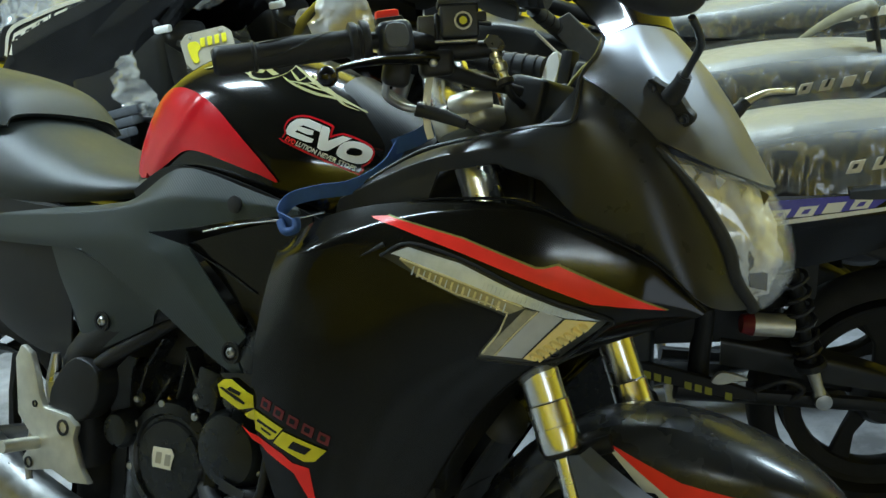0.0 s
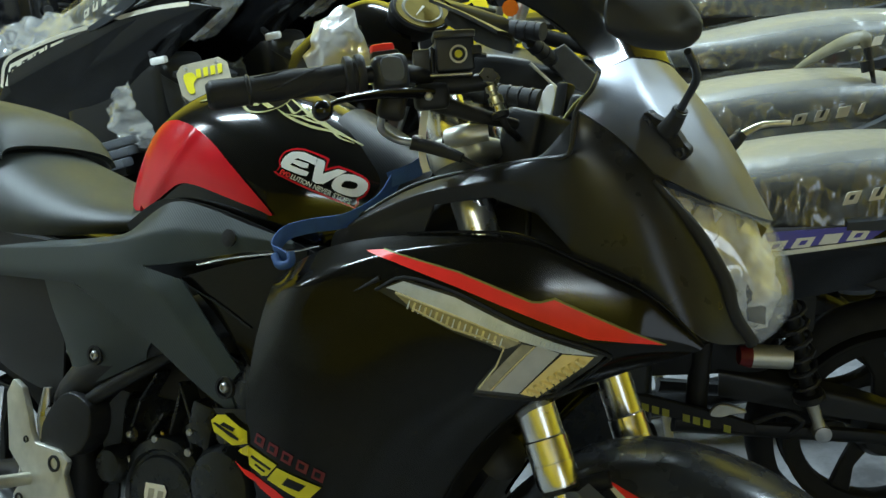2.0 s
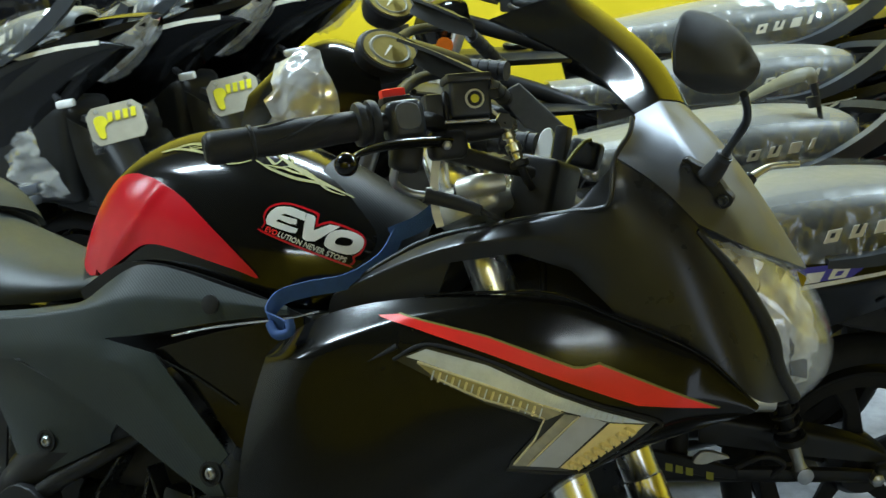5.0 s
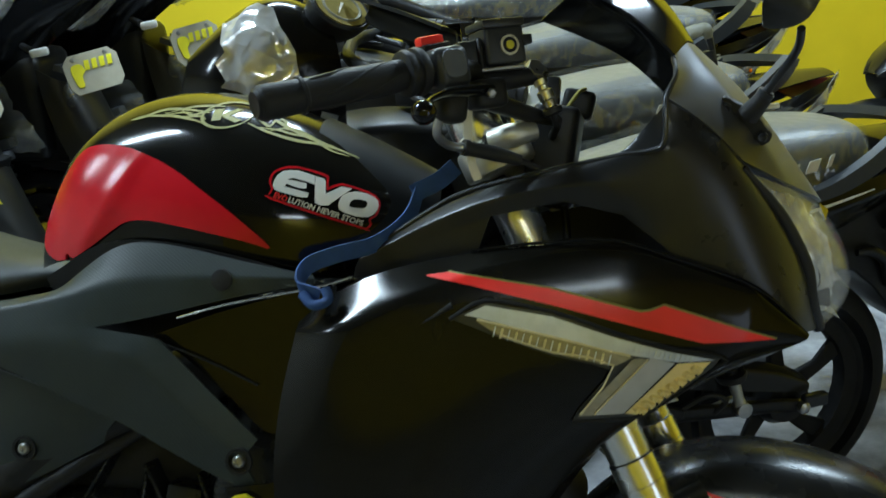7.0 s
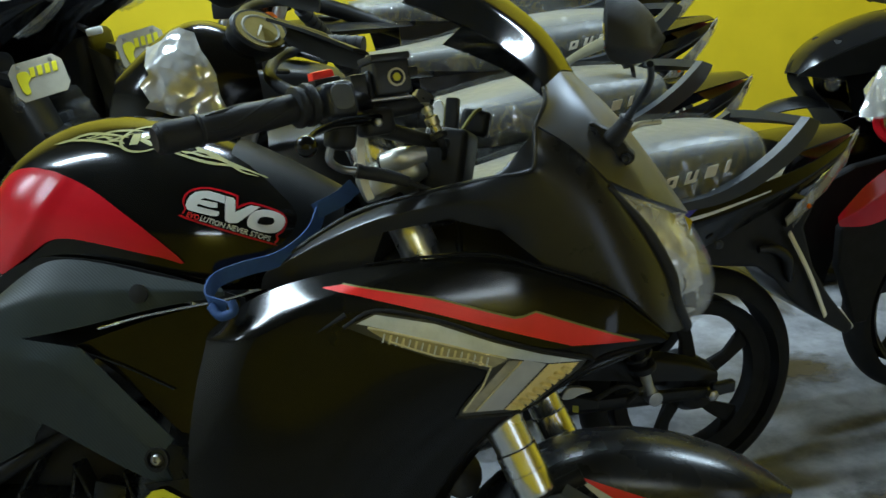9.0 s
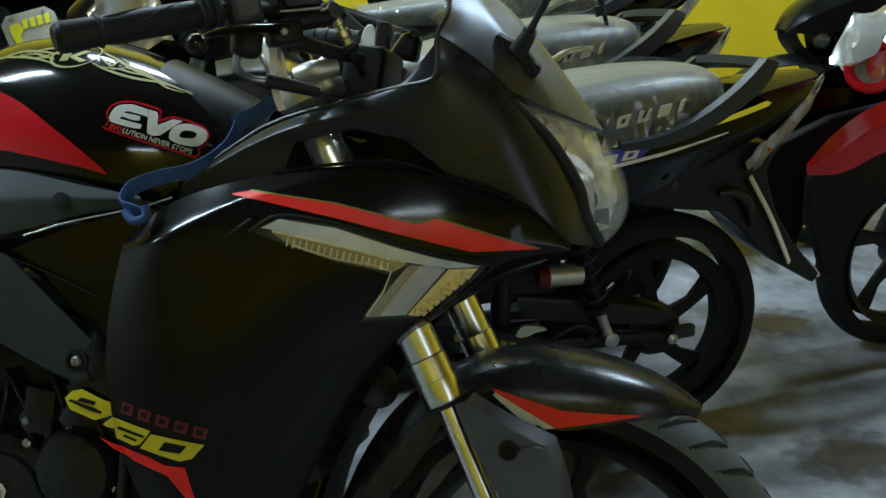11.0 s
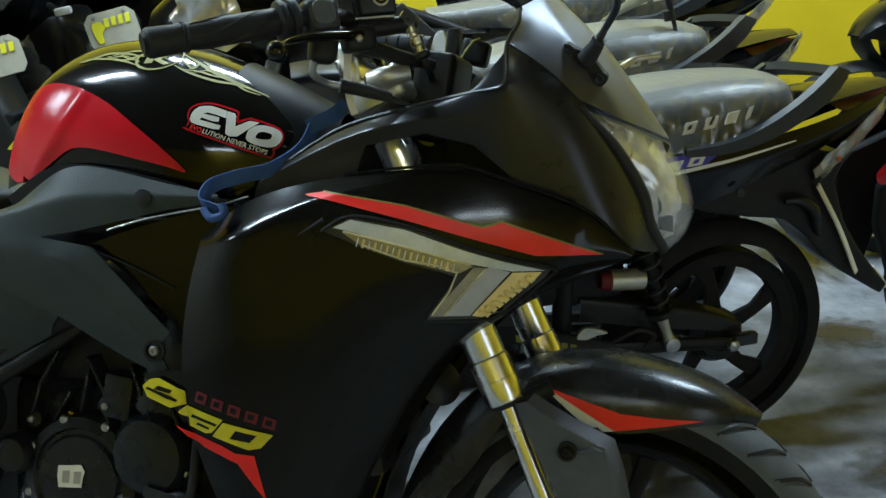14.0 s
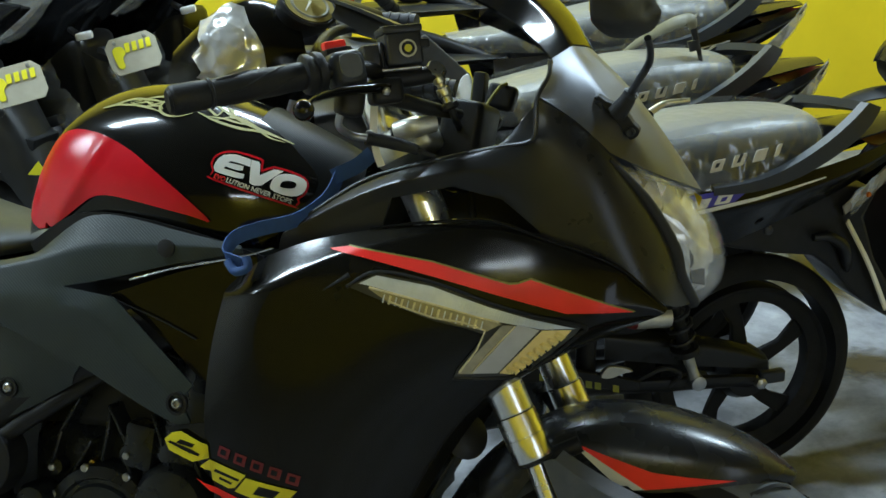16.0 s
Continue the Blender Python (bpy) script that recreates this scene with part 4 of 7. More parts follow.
cover = cover2 = both("frame_cover", frame_cover, CARBON, bike, "carbon-look frame cover")
swing = both("rear_cover", lambda: sheet([[(-1.12, -.172, .765), (-.97, -.192, .738), (-.88, -.199, .714), (-.775, -.200, .674)], [(-1.045, -.178, .690), (-.965, -.192, .655), (-.90, -.197, .645), (-.79, -.194, .658)],
                                          [(-.980, -.172, .600), (-.958, -.178, .568), (-.905, -.182, .582), (-.80, -.184, .640)]], 3, .004, creased=(1,), strength=.3), CARBON, bike, "carbon-look rear cover")
part("frame_rail", tube([(-.74, -.165, .668), (-.82, -.172, .618), (-.90, -.176, .568), (-.97, -.170, .520)], [.009, .012, .013, .012], 14), PLASTIC, bike)
both("recess_panel", lambda: sheet([[(-.725, -.200, .780), (-.62, -.196, .818), (-.50, -.192, .846)], [(-.665, -.190, .742), (-.60, -.186, .750), (-.50, -.184, .77)],
                                    [(-.586, -.194, .668), (-.56, -.188, .66), (-.50, -.184, .66)]], 2, .004), GLOSS, bike)
part("recess_ridge", tube([(-.712, -.203, .772), (-.650, -.196, .748), (-.592, -.192, .722)], .0012, 8), PLASTIC, bike)
part("lamp_notch", tube([(-.382, SIDE.y(-.382, .806) + .001, .806), (-.345, SIDE.y(-.345, .829) + .001, .829)], [.001, .004], 8, 1), RUBBER, fairing)
part("recess_edge", tube([(-.690, -.205, .803), (-.62, -.208, .822), (-.52, -.207, .842), (-.47, -.205, .856)], .0016, 8), CHROME, bike, "bright edge line")


def bolt(x, y, z, r=.011, mat=STEEL, parent=None):
    """A domed bolt in a dark cup, its axis along y."""
    cup = part("bolt_cup", lathe([(r * 1.5, .002), (r * 1.5, -.004), (r * 1.15, -.004), (r * 1.1, .0)], 16, Matrix.Translation((x, y, z)) @ pose(0, 0, 0, -90, 0, 0)), PLASTIC, parent)
    part("bolt_head", lathe([(r * .72, -.001), (r * .72, .004), (r * .5, .007), (r * .30, .0072), (r * .28, .004)], 14, Matrix.Translation((x, y, z)) @ pose(0, 0, 0, 90, 0, 0)), mat, cup)


COVER = Surface(cover.data, cover2.data, swing.data)
for x, z in ((-.604, .636), (-.905, .630)):
    bolt(x, COVER.y(x, z), z, .011, STEEL, cover2)
part("plug", lathe([(.013, .0), (.013, .003), (.009, .004)], 16, Matrix.Translation((-.632, COVER.y(-.606, .850), .850)) @ pose(0, 0, 0, 90, 0, 0)), RUBBER, cover)

# engine and frame
engine = part("engine", block((.46, .24, .34), pose(-.70, 0, .40), .05, 4), ENGINE, bike, "black cast engine")
part("frame", tube([(-.30, -.05, .96), (-.50, -.13, .80), (-.75, -.15, .70), (-.98, -.14, .55), (-1.0, -.12, .36)], [.03, .035, .04, .045, .04], 12), PLASTIC, bike)
part("frame", tube([(-.30, .05, .96), (-.50, .13, .80), (-.75, .15, .70), (-.98, .14, .55), (-1.0, .12, .36)], [.03, .035, .04, .045, .04], 12), PLASTIC, bike)
part("battery_box", block((.36, .22, .26), pose(-.86, 0, .68), .03, 3), PLASTIC, bike)
part("radiator", block((.06, .26, .34), pose(-.36, 0, .62, 0, -14, 0), .01, 2), PLASTIC, bike)
clutch = part("clutch_cover", lathe([(.102, 0), (.102, .02), (.096, .035), (.080, .040), (.076, .034), (.070, .034), (.066, .040), (.0, .042)][:-1] + [(.01, .042)], 40,
                                   Matrix.Translation((-.775, -.115, .415)) @ pose(0, 0, 0, 90, 0, 0)), ENGINE, engine, "round black clutch cover")
part("paper_label", plate([(-.806, .402), (-.766, .405), (-.764, .418), (-.760, .430), (-.766, .440), (-.785, .438), (-.806, .436), (-.808, .42)], -.1592, -.1584, 0, 1), CREAM, clutch, "small torn paper sticker")
for k in range(2):
    part("label_mark", plate([(-.800 + .020 * k, .410), (-.788 + .020 * k, .411), (-.786 + .020 * k, .430), (-.798 + .020 * k, .429)], -.1598, -.1592, 0, 1), PLATECREAM, clutch)
for a in range(8):
    an = a * math.pi / 4 + .3
    part("case_bolt", lathe([(.007, 0), (.007, .006), (.005, .008)], 10, Matrix.Translation((-.775 + .095 * math.cos(an), -.145, .415 + .095 * math.sin(an))) @ pose(0, 0, 0, 90, 0, 0)), STEEL, clutch)
for x, z, mat in ((-.659, .546, GOLD), (-.797, .512, GOLD), (-.700, .556, GOLD), (-.640, .500, STEEL), (-.628, .585, GOLD)):
    part("plug_bolt", lathe([(.006, 0), (.0065, .012), (.005, .016), (.002, .017)], 12, Matrix.Translation((x, -.125, z)) @ pose(0, 0, 0, 90, 0, 0)), mat, engine, "brass bolt")
part("cylinder", tube([(-.66, -.06, .52), (-.58, -.06, .70)], .085, 20, 1), ENGINE, engine)
for k in range(6):
    part("cooling_fin", block((.24, .22, .006), pose(-.645 + .012 * k, 0, .54 + .026 * k, 0, 24, 0), .002, 1), ENGINE, engine)
part("side_case", lathe([(.065, 0), (.065, .03), (.055, .045), (.03, .05)], 28, Matrix.Translation((-.655, -.115, .462)) @ pose(0, 0, 0, 90, 0, 0)), ENGINE, engine)
part("pivot_cover", lathe([(.032, 0), (.032, .03), (.026, .04), (.01, .043)], 24, Matrix.Translation((-.885, -.13, .447)) @ pose(0, 0, 0, 90, 0, 0)), ENGINE, engine)
part("knee_boss", plate(rounded([(-.958, .560), (-.909, .545), (-.905, .495), (-.940, .455), (-.988, .449), (-1.022, .470), (-.998, .528)], 4), -.196, -.150, .012, 3), PLASTIC, bike, "dark pivot cover", sharp=15)
part("hose", tube([(-.72, -.13, .40), (-.66, -.16, .37), (-.60, -.15, .40), (-.55, -.13, .36)], .016, 10), RUBBER, engine)
part("belly_pan", sheet([[(-.98, -.13, .26), (-.98, 0, .22)], [(-.70, -.15, .25), (-.70, 0, .20)], [(-.42, -.12, .26), (-.42, 0, .22)]], 2, .004, mirror=True), PLASTIC, bike)

random.seed(5)
for k in range(14):
    x, z = -.86 + .022 * k, .53 + .05 * math.sin(k * 1.7)
    part("case_rib", block((.006, .05, .05 + .03 * random.random()), pose(x, -.118, z, 0, random.uniform(-35, 35), 0), .002, 1), ENGINE, engine)
for x, z, r in ((-.865, .500, .012), (-.735, .530, .012), (-.60, .44, .014), (-.585, .52, .011), (-.60, .36, .012), (-.69, .335, .012), (-.83, .32, .011)):
    part("boss", lathe([(r * 1.3, 0), (r * 1.2, .018), (r * .8, .020)], 16, Matrix.Translation((x, -.122, z)) @ pose(0, 0, 0, 90, 0, 0)), ENGINE, engine)
    part("boss_bolt", lathe([(r * .5, .018), (r * .5, .025), (r * .3, .027)], 6, Matrix.Translation((x, -.122, z)) @ pose(0, 0, 0, 90, 0, 0)), STEEL, engine)
part("oil_line", tube([(-.69, -.16, .335), (-.63, -.175, .345), (-.585, -.16, .40), (-.575, -.15, .50)], .007, 10), RUBBER, engine)
part("rating_mark", plate([(-.655, .405), (-.605, .395), (-.603, .412), (-.653, .422)], -.168, -.1665, 0, 1), CAST, engine)
part("case_block", block((.05, .05, .07), pose(-.715, -.12, .545, 0, 8, 0), .008, 2), ENGINE, engine)
part("inner_guard", plate([(-1.14, .62), (-.82, .62), (-.82, .24), (-1.05, .22), (-1.17, .40)], -.03, .03, .01, 2), PLASTIC, bike, "black inner guard", sharp=15)

# rider's footrest bracket in raw alloy
bracket = part("footrest_bracket", plate([(-1.085, .561), (-1.099, .535), (-1.090, .480), (-1.084, .439), (-1.040, .403), (-1.067, .366), (-1.055, .345), (-.991, .362), (-.945, .350), (-.899, .358), (-.921, .380), (-.944, .425),
                                          (-.938, .448), (-.961, .462), (-1.019, .464), (-1.030, .480), (-1.044, .519), (-1.060, .550)], -.205, -.192, .004, 2), ALLOY, bike, "raw alloy footrest bracket")
for x, z, r in ((-.968, .440, .014), (-1.048, .362, .010), (-1.040, .466, .006)):
    part("bracket_hole", lathe([(r, 0), (r, .0025), (r * .7, .003), (r * .65, .0)], 18, Matrix.Translation((x, -.2045, z)) @ pose(0, 0, 0, 90, 0, 0)), PLASTIC, bracket)
part("brake_cylinder", tube([(-1.020, -.185, .555), (-1.020, -.185, .535), (-1.022, -.185, .50), (-1.012, -.185, .45)], [.007, .010, .013, .010], 14, 4), STEEL, bracket)
part("cylinder_ear", block((.03, .012, .018), pose(-1.0, -.188, .515), .003, 1), STEEL, bracket)
part("footrest", tube([(-1.03, -.20, .40), (-1.035, -.27, .405)], .011, 12, 1), ALLOY, bracket)
part("heel_rod", tube([(-1.055, -.195, .43), (-1.06, -.195, .36), (-1.05, -.2, .33)], .006, 8), STEEL, bracket)

# rear wheel, swing arm, side stand
def wheel(name, centre, r_tyre, w_tyre, r_rim, spokes, parent, rim_mat, label, tread=None, line=None, hub_r=.045, wide=1.0, phase=.35):
    cx, cy, cz = centre
    m = Matrix.Translation(centre) @ pose(0, 0, 0, 90, 0, 0)
    rim = part(name, lathe([(r_rim, -w_tyre * .38), (r_rim + .006, -w_tyre * .42), (r_rim + .006, -w_tyre * .36), (r_rim - .010, -w_tyre * .30), (r_rim - .012, 0), (r_rim - .010, w_tyre * .30),
                            (r_rim + .006, w_tyre * .36), (r_rim + .006, w_tyre * .42), (r_rim, w_tyre * .38), (r_rim - .006, w_tyre * .30), (r_rim - .020, .012), (r_rim - .020, -.012), (r_rim - .006, -w_tyre * .30)],
                           56, m, closed=True), rim_mat, parent, label)
    prof = []
    for a in np.linspace(-100, 100, 15):
        s, c = math.sin(radians(a)), math.cos(radians(a))
        prof.append((r_rim + (r_tyre - r_rim) * (.42 + .58 * c if c > 0 else .42 + .42 * c), w_tyre * .5 * s))
    rubber = part("tyre", lathe(prof, 64, m, closed=True), TYRE, rim, "black rubber tyre")
    if tread:
        crown = [(r + .0012, h) for r, h in prof[2:13]]
        part("tread_band", lathe(crown + [(r - .003, h) for r, h in reversed(crown)], 64, m, closed=True), tread, rubber, "lighter grey tread")
    part("hub", lathe([(hub_r * .5, -.06), (hub_r, -.045), (hub_r * 1.1, 0), (hub_r, .045), (hub_r * .5, .06)], 24, m), rim_mat, rim)
    for k in range(spokes):
        a = 2 * math.pi * k / spokes + phase
        d, t = Vector((math.cos(a), 0, math.sin(a))), Vector((-math.sin(a), 0, math.cos(a)))
        bm = bmesh.new()
        rings = []
        for u, w, h in ((hub_r * .8, .026 * wide, .020), (r_rim * .55, .019 * wide, .016), (r_rim - .02, .030 * wide, .018)):
            q = Vector(centre) + d * u + t * (.02 * math.sin(math.pi * u / r_rim))
            rings.append([bm.verts.new(q + t * i * w * .5 + Vector((0, j * h * .5, 0))) for i, j in ((-1, -1), (1, -1), (1, 1), (-1, 1))])
        for p, q in zip(rings, rings[1:]):
            for i in range(4):
                bm.faces.new((p[i], p[(i + 1) % 4], q[(i + 1) % 4], q[i]))
        bm.faces.new(rings[0])
        bm.faces.new(rings[-1])
        bmesh.ops.bevel(bm, geom=bm.edges[:], offset=.004, segments=1, affect="EDGES")
        part("spoke", bm, rim_mat, rim)
    if line:
        part("rim_line", lathe([(r_rim + .0065, -w_tyre * .43), (r_rim + .0065, -w_tyre * .40), (r_rim - .0005, -w_tyre * .375), (r_rim - .0005, -w_tyre * .41)], 64, m, closed=True), line, rim, "thin red rim tape")
    return rim


wheel("rear_wheel", (-1.34, 0, .27), .31, .13, .222, 5, bike, PLASTIC, "black cast rear wheel")
both("swing_arm", lambda: finish(tube([(-.98, -.10, .40), (-1.15, -.105, .36), (-1.36, -.105, .31)], [.035, .03, .022], 10)), PLASTIC, bike)
part("side_stand", tube([(-.90, .14, .28), (-.93, .26, .03)], [.014, .011], 10, 1), STEEL, bike)
part("stand_foot", block((.05, .04, .008), pose(-.93, .262, .043, 17, 0, 0), .002, 1), STEEL, bike)
part("exhaust", tube([(-.50, -.02, .24), (-.80, -.05, .20), (-1.05, -.15, .26), (-1.40, -.19, .42)], [.024, .028, .045, .05], 18), STEEL, bike)

# front wheel, fork, fender
FORK = Vector((.433, 0, -.901)).normalized()
AXLE = Vector((.038, 0, .282))
front = wheel("front_wheel", AXLE, .322, .115, .234, 3, bike, PLASTIC, "black cast front wheel with red rim tape", tread=TREAD, line=DARKRED, phase=1.38)
for k in range(10):
    for s in (-1, 1):
        a = radians(-8 + 9.2 * k)
        pts3 = []
        for u, w, dr in ((0, .008, .0010), (.4, .026, -.0025), (.75, .042, -.0155), (1, .0495, -.027)):
            aa, rr = a + u * .13, .3226 + dr
            pts3.append(AXLE + Vector((rr * math.cos(aa), s * w, rr * math.sin(aa))))
        part("tread_groove", ribbon(pts3, .0055, .0020, up=(-math.sin(a), 0, math.cos(a)), steps=5), RUBBER, front)
part("valve", tube([(.205, -.01, .408), (.180, -.025, .394), (.166, -.028, .386)], [.007, .006, .008], 10), RUBBER, front)
# the front wheel is steered a little
STEER = Matrix.Translation((-.1085, 0, .592)) @ Matrix.Rotation(radians(5), 4, Vector((.393, 0, -.919))) @ Matrix.Translation((.1085, 0, -.592))
for ob in [front] + list(front.children_recursive):
    ob.data.transform(STEER)


def fork_at(z, y):
    return Vector((-.126 + (.592 - z) * .4806, y, z))


LOWER = Vector((.393, 0, -.919)).normalized()
for side, ahead in ((-.114, 0), (.116, .032)):
    seat_at = fork_at(.580, side) + Vector((ahead, 0, 0))
    leg = part("fork_leg", lathe([(.0270, -.40), (.0270, -.068), (.0262, -.066), (.0285, -.064), (.0285, -.034), (.0275, -.0335), (.0275, -.0325), (.0290, -.032), (.0290, -.006), (.027, 0), (.018, .001)], 36,
                                 along(seat_at, seat_at + FORK)), CHROME, bike, "polished silver upper fork tube")
    part("stanchion", lathe([(.0150, -.02), (.0150, .170)], 24, along(seat_at, seat_at + LOWER)), CHROME, leg)
    part("axle_lug", lathe([(.018, .150), (.024, .158), (.025, .20), (.028, .25), (.028, .33), (.015, .34)], 24, along(seat_at, seat_at + LOWER)), GOLD, leg, "gold lower fork lug")
    part("reflector", lathe([(.019, 0), (.019, .005), (.016, .007)], 24, Matrix.Translation(seat_at + LOWER * .172 + Vector((-.004, -.030, 0))) @ pose(0, 0, 0, 90, 0, 0)), ORANGE, leg, "round orange reflector")
    part("dust_seal", lathe([(.024, -.004), (.026, .004), (.020, .008)], 24, along(seat_at, seat_at + FORK)), RUBBER, leg)
part("axle", tube([(.038, -.13, .282), (.038, .13, .282)], .011, 14, 1), STEEL, bike)
part("brake_disc", lathe([(.115, -.002), (.115, .002), (.075, .002), (.075, -.002)], 48, Matrix.Translation((.038, .068, .282)) @ pose(0, 0, 0, 90, 0, 0), closed=True), ENGINE, bike)
part("lower_clamp", block((.07, .28, .035), Matrix.Translation(fork_at(.80, 0) + Vector((.02, 0, 0))) @ pose(0, 0, 0, 0, -25.7, 0), .012, 3), PLASTIC, bike)
part("upper_clamp", block((.075, .28, .030), Matrix.Translation(fork_at(1.0, 0) + Vector((.015, 0, 0))) @ pose(0, 0, 0, 0, -25.7, 0), .012, 3), ALLOY, bike, "raw alloy top clamp")
for y in (-.114, .116):
    c = fork_at(.998, y)
    part("clamp_ring", lathe([(.036, -.018), (.038, -.014), (.038, .014), (.036, .018)], 28, along(c, c + FORK)), ALLOY, bike)
    part("clamp_ear", tube([c + Vector((.005, -.030 if y < 0 else .03, .020)), c + Vector((.030, -.034 if y < 0 else .034, .026)), c + Vector((.056, -.020 if y < 0 else .02, .032))], [.014, .015, .011], 16, 4), ALLOY, bike)
    part("bar_riser", lathe([(.030, -.085), (.033, -.08), (.033, -.025), (.030, -.02)], 28, along(c, c + FORK)), CHROME, bike)
part("clamp_bolt_hole", lathe([(.008, 0), (.008, .004), (.005, .004)], 14, Matrix.Translation((-.3215, -.146, 1.017)) @ pose(0, 0, 0, 90, 0, -62)), PLASTIC, bike)


def fender_shape():
    r = []
    for tx, tz, bx, bz, w in ((.226, .566, .220, .553, .014), (.182, .602, .172, .562, .066), (.110, .632, .100, .553, .094), (.030, .650, .015, .536, .101), (-.050, .645, -.055, .562, .100),
                              (-.120, .622, -.115, .575, .092), (-.190, .578, -.155, .50, .086), (-.250, .512, -.190, .445, .080), (-.285, .440, -.232, .418, .074), (-.303, .385, -.296, .383, .066)):
        r.append([(bx, -w, bz), (bx * .55 + tx * .45, -w * 1.02, bz * .5 + tz * .5), (bx * .15 + tx * .85, -w * .68, bz * .12 + tz * .88), (tx, 0, tz)])
    return r


fender = part("front_fender", sheet(fender_shape(), 3, .003, mirror=True), FENDERPAINT, bike, "satin black front fender")
FEND = Surface(fender.data)
part("fender_stripe", decal([(-.068, .600), (.036, .571), (.080, .568), (.146, .5645), (.028, .5465)], FEND, .0014, .014, -.095), REDFILM, fender, "red pointed fender stripe")
part("fender_stripe", decal([(-.075, .602), (-.068, .5995), (.028, .5465), (-.002, .543)], FEND, .0012, .014, -.095), CREAM, fender, "cream pinstripe")
guard = both("fork_guard", lambda: sheet([[(-.106, -.130, .580), (-.088, -.138, .586), (-.080, -.122, .596)], [(-.080, -.138, .526), (-.036, -.149, .557), (-.028, -.122, .566)], [(-.058, -.140, .491), (.020, -.149, .535), (.030, -.118, .541)],
                                          [(-.040, -.140, .460), (.030, -.149, .496), (.045, -.122, .504)], [(-.034, -.138, .421), (.042, -.146, .440), (.058, -.120, .444)], [(-.012, -.132, .330), (.054, -.134, .335), (.066, -.116, .335)]],
                                         3, .004, folds=(1,), strength=.95, pins=((2, 1), (2, 2), (0, 1), (0, 2))), GUARD, bike, "grey textured fork guard")
part("guard_rib", tube([(-.016, -.1480, .527), (.004, -.1500, .531), (.017, -.1500, .528)], [.002, .004, .003], 8), GUARD, guard)
bolt(-.030, -.148, .526, .009, PLASTIC, guard)
both("fender_mount", lambda: finish(tube([(-.10, -.10, .58), (-.06, -.095, .60)], .012, 10, 1)), PLASTIC, bike)
part("inner_fender", sheet([[(-.245, -.06, .56), (-.245, 0, .565)], [(-.31, -.06, .45), (-.31, 0, .455)], [(-.325, -.05, .36), (-.33, 0, .355)]], 2, .004, mirror=True), PLASTIC, bike)
part("horn", lathe([(.03, 0), (.034, .012), (.02, .02)], 20, Matrix.Translation((-.235, -.06, .585)) @ pose(0, 0, 0, 70, 0, 40)), PLASTIC, bike)

# bars and controls on the right, and a plainer left side
bar = part("handlebar", tube([(-.507, -.395, 1.037), (-.379, -.280, 1.081), (-.330, -.215, 1.092), (-.335, -.15, 1.075), (-.340, -.114, 1.06)], .011, 12), PLASTIC, bike)
g0, g1 = Vector((-.511, -.399, 1.0355)), Vector((-.383, -.284, 1.0795))
glen = (g1 - g0).length
grip = part("grip", lathe([(.0150, 0), (.0175, .002), (.0185, .006), (.0175, .045), (.0195, .046), (.0195, .049), (.0165, .051), (.0172, .075), (.0180, .10), (.0172, glen - .012), (.021, glen - .010), (.022, glen)], 24, along(g0, g1)),
            RUBBER, bar, "black rubber grip with flowing ribs")
axis_m = along(g0, g1)
for ph in range(5):
    pts = []
    for u in np.linspace(.056, glen - .018, 6):
        a = ph * 2 * math.pi / 5 + .9 * math.sin(u * 26)
        pts.append(axis_m @ Vector((.0166 * math.cos(a), .0166 * math.sin(a), u)))
    part("grip_rib", tube(pts, [.0008, .0022, .0026, .0022, .0014, .0008], 8, 5), RUBBER, grip)
part("bar_end", lathe([(.006, -.002), (.013, -.003), (.016, 0), (.012, .004)], 20, along(g0, g1)), PLASTIC, bar)
hm = along(Vector((-.392, -.292, 1.0770)), Vector((-.33, -.235, 1.097)))
collar = part("grip_collar", lathe([(.020, 0), (.0245, .002), (.0255, .006), (.0245, .010), (.0215, .011), (.0215, .015), (.0255, .016), (.0265, .021), (.0245, .026), (.018, .027)], 28, hm), RUBBER, bar, "ribbed rubber collar")
switch = part("switch_housing", block((.046, .040, .048), pose(-.352, -.250, 1.088, 0, -14, 41), .014, 4), CAST, bar, "black switch housing")
part("switch_face", plate(rounded([(-.011, -.012), (.013, -.013), (.013, .012), (-.011, .014)], 4), -.0215, -.0190, .001, 1, pose(-.353, -.250, 1.092, 0, -14, 41)), GUARD, switch, "smooth grey-black face")
part("switch_lower", block((.036, .032, .044), pose(-.348, -.244, 1.052, 0, 5, 41), .012, 3), PLASTIC, switch)
part("kill_button", block((.030, .016, .014), pose(-.372, -.242, 1.1195, 0, -14, 41), .004, 2), REDFILM, switch, "red kill button")
part("button_seat", block((.036, .024, .010), pose(-.368, -.242, 1.1125, 0, -14, 41), .004, 2), PLASTIC, switch)
RM = pose(-.306, -.172, 1.124, 0, -9, 33)
tank_res = part("brake_reservoir", block((.050, .046, .044), RM, .005, 3), CAST, bar, "black brake fluid reservoir")
part("reservoir_lid", block((.054, .050, .010), RM @ Matrix.Translation((0, 0, .025)), .003, 2), CAST, tank_res)
part("lid_ear", block((.014, .016, .012), RM @ Matrix.Translation((.028, -.016, .004)), .003, 2), PLASTIC, tank_res)
for k in (-.02, .02):
    part("lid_screw", lathe([(.004, 0), (.0035, .002)], 12, RM @ Matrix.Translation((k, 0, .030))), STEEL, tank_res)
part("cylinder_step", block((.032, .034, .034), RM @ Matrix.Translation((-.038, .002, -.008)), .004, 2), CAST, tank_res)
part("step_rib", block((.006, .038, .038), RM @ Matrix.Translation((-.030, .0, -.008)), .002, 1), PLASTIC, tank_res)
